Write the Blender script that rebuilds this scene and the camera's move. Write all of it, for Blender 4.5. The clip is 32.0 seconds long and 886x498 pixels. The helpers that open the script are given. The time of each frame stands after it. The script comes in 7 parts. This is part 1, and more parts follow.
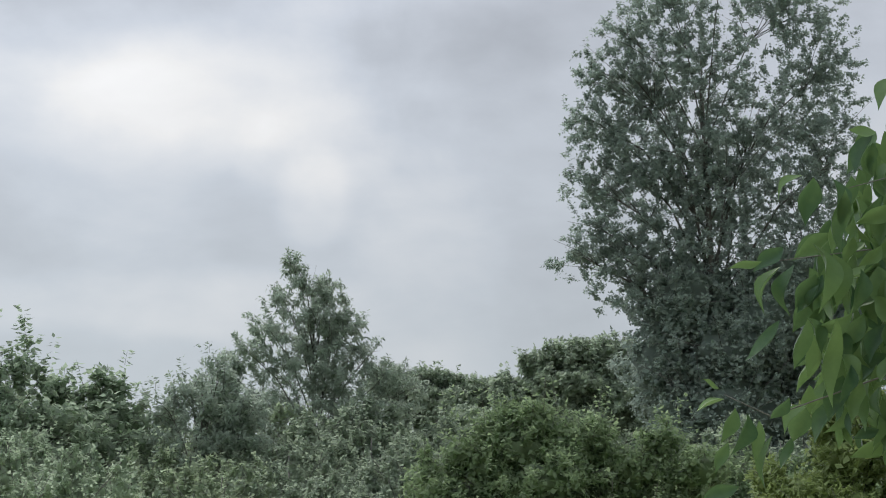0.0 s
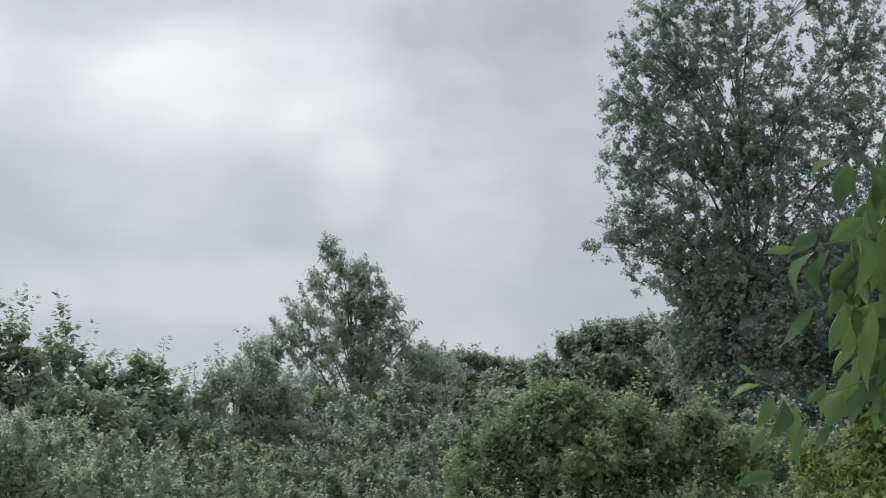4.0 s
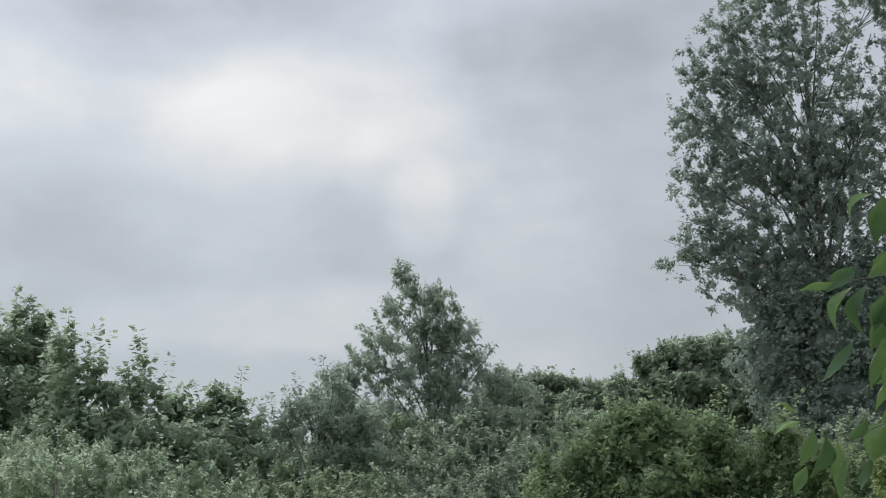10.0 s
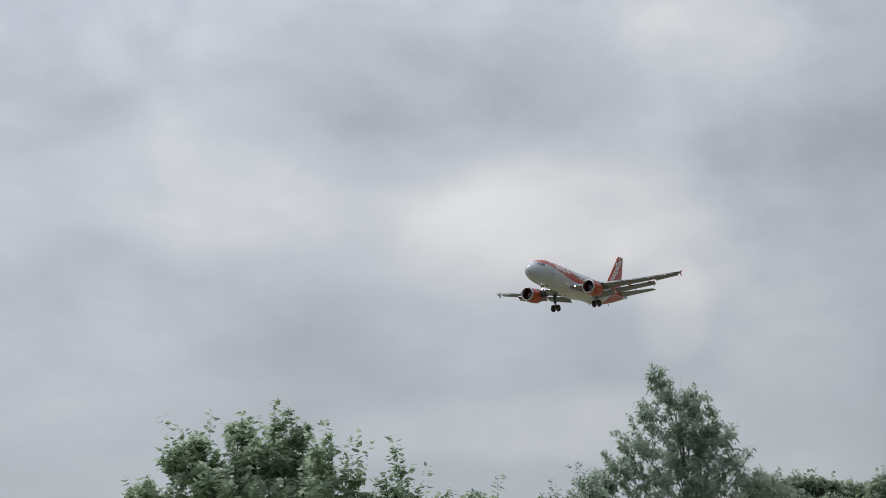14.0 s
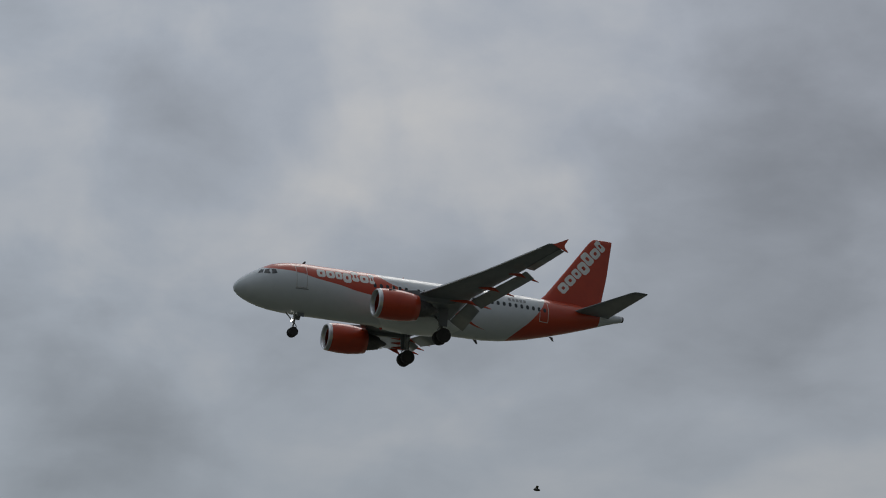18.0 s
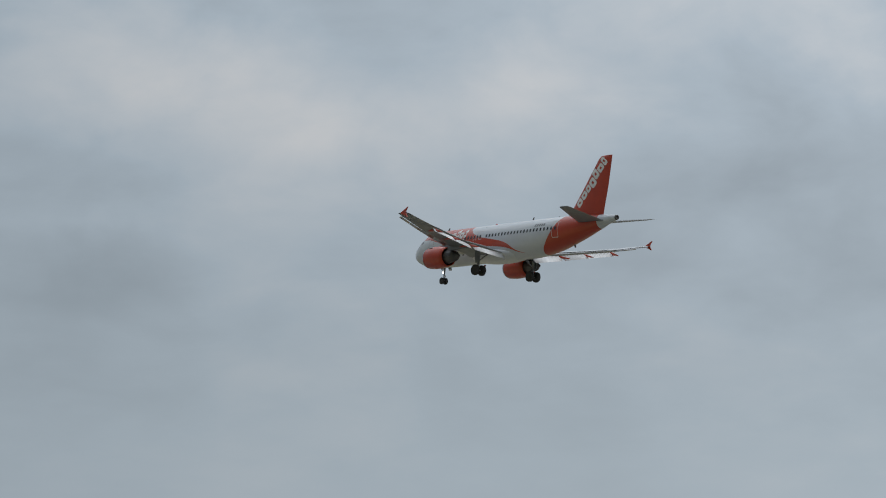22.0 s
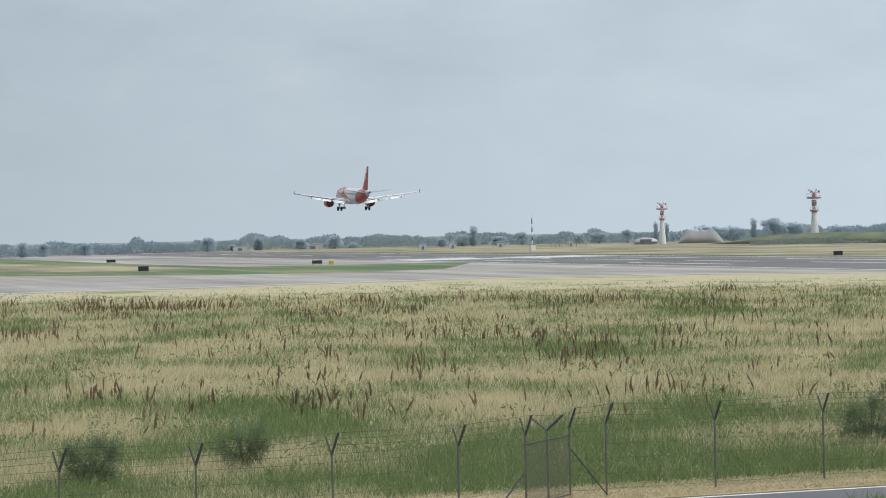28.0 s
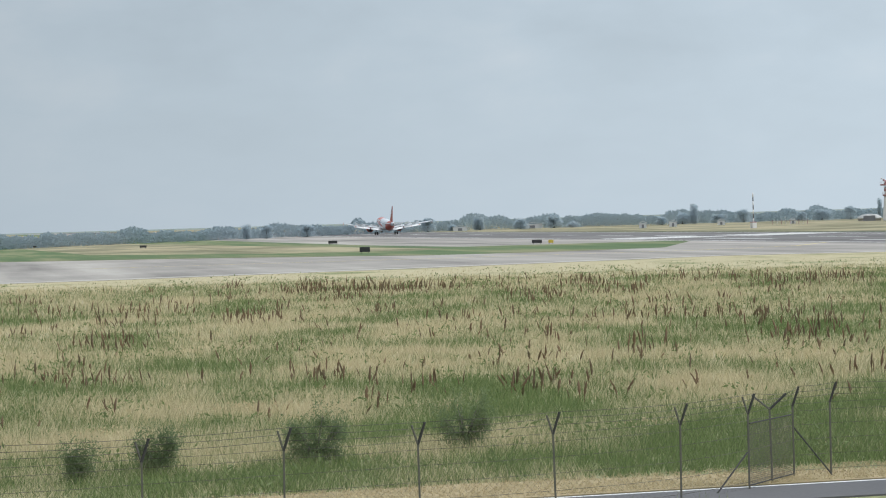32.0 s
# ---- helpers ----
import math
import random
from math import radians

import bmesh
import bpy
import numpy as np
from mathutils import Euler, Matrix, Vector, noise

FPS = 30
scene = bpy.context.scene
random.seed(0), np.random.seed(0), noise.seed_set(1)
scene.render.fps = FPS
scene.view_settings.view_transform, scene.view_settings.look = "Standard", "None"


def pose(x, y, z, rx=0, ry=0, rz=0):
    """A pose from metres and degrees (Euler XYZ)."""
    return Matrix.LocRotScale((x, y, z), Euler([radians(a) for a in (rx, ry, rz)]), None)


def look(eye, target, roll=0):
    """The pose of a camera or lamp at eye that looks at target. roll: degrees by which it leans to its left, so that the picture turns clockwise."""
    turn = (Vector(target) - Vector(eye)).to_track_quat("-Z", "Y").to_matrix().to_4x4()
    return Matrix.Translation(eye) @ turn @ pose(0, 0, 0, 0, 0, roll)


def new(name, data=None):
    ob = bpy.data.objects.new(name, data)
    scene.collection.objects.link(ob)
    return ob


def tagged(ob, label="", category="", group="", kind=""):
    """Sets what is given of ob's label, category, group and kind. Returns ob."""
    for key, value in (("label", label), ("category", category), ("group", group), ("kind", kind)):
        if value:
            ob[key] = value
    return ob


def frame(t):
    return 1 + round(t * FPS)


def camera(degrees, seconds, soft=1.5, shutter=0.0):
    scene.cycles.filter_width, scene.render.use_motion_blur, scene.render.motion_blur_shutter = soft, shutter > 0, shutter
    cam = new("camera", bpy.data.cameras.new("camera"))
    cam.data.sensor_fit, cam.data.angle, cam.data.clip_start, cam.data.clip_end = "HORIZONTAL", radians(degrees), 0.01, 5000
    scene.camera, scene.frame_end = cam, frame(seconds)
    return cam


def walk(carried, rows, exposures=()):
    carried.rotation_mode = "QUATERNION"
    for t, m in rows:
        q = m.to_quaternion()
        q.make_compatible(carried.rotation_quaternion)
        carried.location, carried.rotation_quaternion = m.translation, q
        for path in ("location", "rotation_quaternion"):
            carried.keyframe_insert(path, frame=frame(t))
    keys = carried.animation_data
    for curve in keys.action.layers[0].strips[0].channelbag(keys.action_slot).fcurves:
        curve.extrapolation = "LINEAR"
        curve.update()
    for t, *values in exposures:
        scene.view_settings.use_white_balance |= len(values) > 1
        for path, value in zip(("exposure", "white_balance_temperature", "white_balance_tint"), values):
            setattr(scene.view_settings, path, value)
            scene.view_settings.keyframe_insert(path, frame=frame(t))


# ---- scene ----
cam = camera(21.74, 32.0, 1.05)
EYE = (0.0, 0.0, 5.72)
# seconds, yaw, pitch, roll in degrees; the eye stays on its bank and only turns
CAMERA_TURNS = [
    (0.0, -69.55, 7.57, -0.53),
    (0.5, -69.24, 7.51, -0.59),
    (1.0, -69.26, 7.36, -0.76),
    (1.5, -69.12, 7.09, -0.64),
    (2.0, -68.95, 7.02, -0.31),
    (2.5, -68.82, 7.13, -0.07),
    (3.0, -68.64, 7.13, -0.17),
    (3.5, -68.64, 7.12, -0.12),
    (5.5, -68.19, 7.08, 0.03),
    (6.0, -68.20, 6.81, 0.20),
    (6.5, -68.16, 6.60, 0.40),
    (7.0, -68.06, 6.58, 0.51),
    (7.5, -67.80, 6.74, 0.56),
    (8.0, -67.76, 7.14, 0.39),
    (8.5, -67.82, 7.48, 0.53),
    (9.0, -67.83, 7.54, 0.68),
    (9.5, -67.39, 7.44, 1.09),
    (10.0, -66.56, 7.75, 1.31),
    (10.5, -65.82, 8.26, 1.16),
    (11.0, -65.30, 8.68, 1.14),
    (11.5, -64.94, 9.14, 1.32),
    (12.0, -64.65, 9.63, 1.40),
    (12.5, -64.22, 10.04, 1.41),
    (13.0, -63.22, 10.45, 1.58),
    (13.5, -61.68, 10.55, 1.73),
    (14.0, -60.15, 10.58, 1.80),
    (14.5, -58.52, 10.88, 1.68),
    (15.0, -55.95, 11.44, 1.53),
    (15.5, -52.87, 11.66, 1.18),
    (17.5, -33.12, 14.59, 0.72),
    (18.0, -24.68, 16.61, 0.56),
    (18.5, -14.79, 17.43, 0.18),
    (19.0, -4.08, 17.00, -0.21),
    (19.5, 6.19, 16.23, -0.62),
    (20.0, 16.82, 14.59, -0.60),
    (20.5, 27.06, 12.36, -0.75),
    (21.0, 37.73, 10.34, -1.06),
    (21.5, 45.78, 9.03, -1.57),
    (22.0, 50.54, 7.79, -0.98),
    (22.5, 52.94, 7.08, -0.07),
    (23.0, 55.59, 6.64, -0.31),
    (23.5, 58.90, 5.67, -0.22),
    (24.0, 61.16, 4.60, -0.68),
    (24.5, 63.03, 3.03, -1.62),
    (26.5, 67.01, 0.07, -1.12),
    (27.0, 68.38, -0.13, -0.24),
    (27.5, 70.09, -0.39, 0.67),
    (28.0, 72.37, -0.39, 1.16),
    (28.5, 74.64, -0.18, 1.09),
    (29.0, 76.20, -0.44, 0.95),
    (29.5, 76.69, -0.56, 0.99),
    (30.0, 76.72, -0.54, 1.20),
    (30.5, 76.82, -0.57, 1.30),
    (31.0, 77.19, -0.65, 1.36),
    (31.5, 77.52, -0.78, 1.38),
    (32.0, 77.82, -0.77, 1.69),
]
EXPOSURES = [(0.0, -0.24), (9.0, -0.25), (11.0, -0.42), (13.0, -0.56), (15.5, -0.75), (17.5, -1.42), (18.0, -1.36), (19.0, -1.24), (20.5, -1.03),
             (22.0, -0.7), (23.0, -0.57), (24.0, -0.42), (26.5, 0.02), (29.0, 0.13), (32.0, 0.18)]
walk(cam, [(t, pose(*EYE, 90 + p, r, y)) for t, y, p, r in CAMERA_TURNS], EXPOSURES)


# ---- world and sun ----
def link(nt, a, b):
    nt.links.new(a, b)


def node(nt, kind, **values):
    n = nt.nodes.new(kind)
    for key, value in values.items():
        n.inputs[key.replace("_", " ")].default_value = value
    return n


def maths(nt, op, a, b=None, c=None):
    n = nt.nodes.new("ShaderNodeMath")
    n.operation = op
    for i, v in enumerate((a, b, c)):
        if v is None:
            continue
        if isinstance(v, (int, float)):
            n.inputs[i].default_value = v
        else:
            link(nt, v, n.inputs[i])
    return n.outputs[0]


def ramp(nt, fac, stops, interp="LINEAR"):
    n = nt.nodes.new("ShaderNodeValToRGB")
    n.color_ramp.interpolation = interp
    els = n.color_ramp.elements
    while len(els) < len(stops):
        els.new(0.5)
    for e, (p, c) in zip(els, stops):
        e.position = p
        e.color = (*c, 1) if len(c) == 3 else c
    link(nt, fac, n.inputs[0])
    return n.outputs[0]


def mixed_colour(nt, fac, a, b):
    n = nt.nodes.new("ShaderNodeMix")
    n.data_type = "RGBA"
    link(nt, fac, n.inputs[0])
    link(nt, a, n.inputs[6])
    n.inputs[7].default_value = (*b, 1)
    return n.outputs[2]


def bearing(az, el):
    """The unit way to a bearing: az in degrees from +y towards -x, el above the horizon."""
    a, e = radians(az), radians(el)
    return Vector((-math.sin(a) * math.cos(e), math.cos(a) * math.cos(e), math.sin(e)))


def make_world():
    world = bpy.data.worlds.new("overcast_sky")
    scene.world = world
    world.use_nodes = True
    nt = world.node_tree
    nt.nodes.clear()
    tc = nt.nodes.new("ShaderNodeTexCoord")
    sep = nt.nodes.new("ShaderNodeSeparateXYZ")
    link(nt, tc.outputs["Generated"], sep.inputs[0])
    z = maths(nt, "MAXIMUM", sep.outputs[2], 0.0)
    # cloud deck: ways from the eye meet a flat layer, so that the clouds flatten towards the horizon
    den = maths(nt, "ADD", z, 0.34)
    comb = nt.nodes.new("ShaderNodeCombineXYZ")
    link(nt, maths(nt, "DIVIDE", sep.outputs[0], den), comb.inputs[0])
    link(nt, maths(nt, "DIVIDE", sep.outputs[1], den), comb.inputs[1])
    n1 = node(nt, "ShaderNodeTexNoise", Scale=2.9, Detail=4.0, Roughness=0.45)
    link(nt, comb.outputs[0], n1.inputs["Vector"])
    n2 = node(nt, "ShaderNodeTexNoise", Scale=7.5, Detail=6.0, Roughness=0.55, Distortion=0.2)
    link(nt, comb.outputs[0], n2.inputs["Vector"])
    deck = maths(nt, "ADD", maths(nt, "MULTIPLY", n1.outputs["Fac"], 0.58), maths(nt, "MULTIPLY", n2.outputs["Fac"], 0.42))
    # the noise has little contrast near the horizon, where the deck is far
    amp = maths(nt, "MULTIPLY", maths(nt, "SUBTRACT", deck, 0.5), maths(nt, "MULTIPLY_ADD", z, 4.2, 0.12))
    # billows with a firmer edge
    n3 = node(nt, "ShaderNodeTexNoise", Scale=8.0, Detail=6.0, Roughness=0.5, Distortion=0.3)
    link(nt, tc.outputs["Generated"], n3.inputs["Vector"])
    edge = nt.nodes.new("ShaderNodeMapRange")
    edge.interpolation_type = "SMOOTHERSTEP"
    link(nt, n3.outputs["Fac"], edge.inputs["Value"])
    for key, v in (("From Min", 0.42), ("From Max", 0.62), ("To Min", -0.5), ("To Max", 0.5)):
        edge.inputs[key].default_value = v
    amp = maths(nt, "MULTIPLY_ADD", maths(nt, "MULTIPLY", edge.outputs[0], maths(nt, "MINIMUM", z, 0.3)), 0.55, amp)
    # thin places in the deck that let more light through: (bearing, half widths across and up in degrees, gain)
    tone = maths(nt, "ADD", amp, 0.0)
    wob = node(nt, "ShaderNodeTexNoise", Scale=11.0, Detail=5.0, Roughness=0.52)
    link(nt, tc.outputs["Generated"], wob.inputs["Vector"])
    wv = maths(nt, "MULTIPLY", maths(nt, "SUBTRACT", wob.outputs["Fac"], 0.5), 1.3)
    for az, el, wide, high, gain in SKY_PATCHES:
        w = bearing(az, el)
        side = Vector((w.y, -w.x, 0)).normalized()
        up = side.cross(w)
        dots = []
        for axis, half in ((side, wide), (up, high)):
            dp = nt.nodes.new("ShaderNodeVectorMath")
            dp.operation = "DOT_PRODUCT"
            link(nt, tc.outputs["Generated"], dp.inputs[0])
            dp.inputs[1].default_value = axis
            q = maths(nt, "DIVIDE", dp.outputs["Value"], math.sin(radians(half)))
            dots.append(maths(nt, "MULTIPLY", q, q))
        ahead = nt.nodes.new("ShaderNodeVectorMath")
        ahead.operation = "DOT_PRODUCT"
        link(nt, tc.outputs["Generated"], ahead.inputs[0])
        ahead.inputs[1].default_value = w
        r = maths(nt, "SQRT", maths(nt, "ADD", dots[0], dots[1]))
        r = maths(nt, "ADD", r, wv)
        sm = nt.nodes.new("ShaderNodeMapRange")
        sm.interpolation_type = "SMOOTHERSTEP"
        link(nt, r, sm.inputs["Value"])
        for key, v in (("From Min", 0.45), ("From Max", 1.35), ("To Min", gain), ("To Max", 0.0)):
            sm.inputs[key].default_value = v
        front = maths(nt, "GREATER_THAN", ahead.outputs["Value"], 0.3)
        tone = maths(nt, "ADD", tone, maths(nt, "MULTIPLY", sm.outputs[0], front))
    # an overcast sky is about three times as bright overhead as at the horizon
    grad = maths(nt, "MULTIPLY_ADD", z, 0.55, 0.46)
    # pale haze low over the horizon
    grad = maths(nt, "MULTIPLY_ADD", maths(nt, "MAXIMUM", maths(nt, "SUBTRACT", 0.09, z), 0.0), 0.8, grad)
    # unseen high sky on the -x side raised to light the trees' near faces
    grad = maths(nt, "MULTIPLY_ADD", maths(nt, "MAXIMUM", maths(nt, "SUBTRACT", z, 0.35), 0.0), maths(nt, "MAXIMUM", maths(nt, "MULTIPLY_ADD", sep.outputs[0], -2.4, 0.6), 0.1), grad)
    # the sun stands behind the deck ahead and to one side: the far half of the sky is darker
    sunward = maths(nt, "MULTIPLY_ADD", sep.outputs[1], 0.58, maths(nt, "MULTIPLY_ADD", sep.outputs[0], 0.12, 0.98))
    lum = maths(nt, "MULTIPLY", maths(nt, "MULTIPLY", grad, sunward), maths(nt, "ADD", tone, 1.0))
    hue = ramp(nt, z, [(0.0, (0.90, 1.0, 1.06)), (0.12, (0.915, 0.988, 1.08)), (0.35, (0.94, 0.99, 1.125)), (1.0, (0.96, 1.0, 1.05))])
    sky = nt.nodes.new("ShaderNodeTexSky")
    sky.sky_type = "NISHITA"
    sky.sun_disc = False
    sky.sun_elevation, sky.sun_rotation = radians(54), radians(37)
    # clearer and bluer light away from the sun
    hue = mixed_colour(nt, maths(nt, "MULTIPLY_ADD", sep.outputs[0], -0.5, 0.5), hue, (0.845, 1.0, 1.135))
    # thin places show whiter
    thin = nt.nodes.new("ShaderNodeClamp")
    link(nt, maths(nt, "MULTIPLY", tone, 3.0), thin.inputs[0])
    hue = mixed_colour(nt, thin.outputs[0], hue, (0.985, 0.99, 1.0))
    mul = nt.nodes.new("ShaderNodeVectorMath")
    mul.operation = "SCALE"
    link(nt, hue, mul.inputs[0])
    link(nt, lum, mul.inputs["Scale"])
    b1 = nt.nodes.new("ShaderNodeBackground")
    link(nt, mul.outputs[0], b1.inputs[0])
    b1.inputs[1].default_value = 0.98
    b2 = nt.nodes.new("ShaderNodeBackground")
    link(nt, sky.outputs[0], b2.inputs[0])
    b2.inputs[1].default_value = 0.004
    add = nt.nodes.new("ShaderNodeAddShader")
    link(nt, b1.outputs[0], add.inputs[0])
    link(nt, b2.outputs[0], add.inputs[1])
    out = nt.nodes.new("ShaderNodeOutputWorld")
    link(nt, add.outputs[0], out.inputs[0])


# bearing, height, half widths across and up (degrees), gain of the thinner and thicker places of the cloud deck
SKY_PATCHES = [
    (-63.3, 11.4, 4.3, 1.75, 0.26), (-66.3, 10.2, 1.9, 1.3, 0.14), (-66.3, 8.8, 0.9, 1.3, 0.13), (-68.6, 9.4, 2.6, 0.8, 0.05), (-62.3, 6.1, 5.0, 0.95, 0.14), (-62.0, 14.8, 6.5, 1.5, -0.10),
    (-69.3, 12.3, 2.8, 1.9, -0.09), (-67.4, 15.6, 2.6, 1.6, 0.15), (-54.3, 12.2, 3.6, 2.0, 0.15), (-58.5, 8.6, 3.2, 1.2, -0.07), (-72.5, 8.5, 2.8, 3.0, -0.06), (-57.0, 16.6, 4.5, 1.3, 0.08),
    (-47.5, 11.0, 3.5, 1.6, 0.06), (-49.5, 14.5, 3.0, 1.5, -0.10), (-34.5, 10.4, 4.0, 1.1, 0.14), (-23.5, 14.5, 4.0, 2.5, -0.10), (-35.0, 16.0, 3.0, 4.0, -0.08), (-25.0, 19.0, 6.0, 2.4, 0.10),
    (-4.7, 12.1, 2.2, 1.5, 0.22), (-1.6, 13.0, 1.7, 1.7, -0.19), (-10.4, 13.4, 3.0, 2.7, -0.24), (-15.5, 11.8, 2.6, 2.2, -0.18), (-5.6, 22.6, 3.4, 1.0, -0.16), (-10.0, 21.0, 4.4, 2.0, 0.14), (0.0, 19.7, 7.5, 1.4, 0.11),
    (1.0, 21.4, 1.7, 0.8, -0.09), (2.6, 12.4, 3.0, 1.2, 0.12), (-2.5, 17.2, 5.0, 0.9, -0.05), (42.0, 8.5, 9.0, 2.5, -0.09), (42.0, 17.5, 8.0, 2.5, 0.14), (38.0, 13.6, 7.0, 2.6, 0.10), (-2.0, 20.6, 11.0, 2.6, 0.07), (60.5, 7.0, 3.5, 1.0, -0.09),
    (9.0, 11.0, 5.0, 2.0, -0.14), (23.4, 17.8, 3.6, 2.0, -0.20), (30.0, 9.0, 6.0, 1.5, -0.08), (62.0, 9.3, 4.5, 0.9, -0.08), (55.0, 11.8, 8.0, 1.6, 0.10),
]
make_world()
sun = new("sun", bpy.data.lights.new("sun", "SUN"))
sun.data.energy, sun.data.angle, sun.data.color = 1.2, radians(25), (1.0, 0.97, 0.92)
sun.matrix_world = look((0, 0, 900), (-250, -330, 320))


# ---- materials ----
def material(name):
    m = bpy.data.materials.new(name)
    m.use_nodes = True
    nt = m.node_tree
    nt.nodes.clear()
    out = nt.nodes.new("ShaderNodeOutputMaterial")
    bsdf = nt.nodes.new("ShaderNodeBsdfPrincipled")
    link(nt, bsdf.outputs[0], out.inputs[0])
    return m, nt, bsdf, out


def mixed(nt, fac, a, b):
    n = nt.nodes.new("ShaderNodeMix")
    n.data_type = "RGBA"
    for i, v in ((0, fac), (6, a), (7, b)):
        if isinstance(v, tuple):
            n.inputs[i].default_value = (*v, 1)
        elif isinstance(v, (int, float)):
            n.inputs[i].default_value = v
        else:
            link(nt, v, n.inputs[i])
    return n.outputs[2]


def noise_of(nt, vec, scale, detail=4.0, rough=0.55):
    n = node(nt, "ShaderNodeTexNoise", Scale=scale, Detail=detail, Roughness=rough)
    if vec is not None:
        link(nt, vec, n.inputs["Vector"])
    return n.outputs["Fac"]


def object_coords(nt):
    return nt.nodes.new("ShaderNodeTexCoord").outputs["Object"]


def world_coords(nt):
    return nt.nodes.new("ShaderNodeNewGeometry").outputs["Position"]


def bumped(nt, bsdf, height, strength, distance):
    b = nt.nodes.new("ShaderNodeBump")
    b.inputs["Strength"].default_value, b.inputs["Distance"].default_value = strength, distance
    link(nt, height, b.inputs["Height"])
    link(nt, b.outputs[0], bsdf.inputs["Normal"])


def worn(name, a, b, scale=3.0, rough=0.5, metal=0.0, fine=40.0, bump=0.0, coat=0.0, spec=0.5):
    """A surface of two tones, mottled at two scales, with uneven gloss."""
    m, nt, bsdf, out = material(name)
    v = object_coords(nt)
    big, small = noise_of(nt, v, scale), noise_of(nt, v, fine, 3.0)
    f = maths(nt, "MULTIPLY_ADD", small, 0.35, maths(nt, "MULTIPLY_ADD", big, 1.3, -0.32))
    link(nt, mixed(nt, f, a, b), bsdf.inputs["Base Color"])
    link(nt, maths(nt, "MULTIPLY_ADD", big, 0.25, rough - 0.12), bsdf.inputs["Roughness"])
    bsdf.inputs["Metallic"].default_value = metal
    bsdf.inputs["Specular IOR Level"].default_value = spec
    if coat:
        bsdf.inputs["Coat Weight"].default_value = coat
        bsdf.inputs["Coat Roughness"].default_value = 0.15
    if bump:
        bumped(nt, bsdf, small, bump, 0.01)
    return m


def foliage(name, dark, light, translucent=0.35, gloss=0.5, veil_sheen=0.0, single=False):
    """Leaves: each leaf has its own tone; light passes through."""
    m, nt, bsdf, out = material(name)
    geo = nt.nodes.new("ShaderNodeNewGeometry")
    big = noise_of(nt, geo.outputs["Position"], 0.8, 2.0)
    f = maths(nt, "MULTIPLY_ADD", geo.outputs["Random Per Island"], 0.4, maths(nt, "MULTIPLY_ADD", big, 1.1, -0.25))
    if single:
        # every leaf is an object: its own tone, with darker and paler blotches on the blade
        own = nt.nodes.new("ShaderNodeObjectInfo").outputs["Random"]
        f = maths(nt, "MULTIPLY_ADD", noise_of(nt, geo.outputs["Position"], 60.0, 3.0), 0.5, maths(nt, "MULTIPLY_ADD", own, 1.0, -0.25))
    col = mixed(nt, f, dark, light)
    link(nt, col, bsdf.inputs["Base Color"])
    bsdf.inputs["Roughness"].default_value = gloss
    bsdf.inputs["Specular IOR Level"].default_value = 0.35
    # sheen imitates a pale veil of haze over the leaves
    bsdf.inputs["Sheen Weight"].default_value = veil_sheen
    bsdf.inputs["Sheen Roughness"].default_value = 0.4
    tr = nt.nodes.new("ShaderNodeBsdfTranslucent")
    link(nt, mixed(nt, 0.5, col, tuple(min(1, c * 1.5) for c in light)), tr.inputs[0])
    mix = nt.nodes.new("ShaderNodeMixShader")
    mix.inputs[0].default_value = translucent
    link(nt, bsdf.outputs[0], mix.inputs[1])
    link(nt, tr.outputs[0], mix.inputs[2])
    link(nt, mix.outputs[0], out.inputs[0])
    return m


STRAW_A, STRAW_B, GREEN_A, GREEN_B = (0.475, 0.415, 0.26), (0.62, 0.555, 0.365), (0.13, 0.185, 0.07), (0.225, 0.285, 0.115)


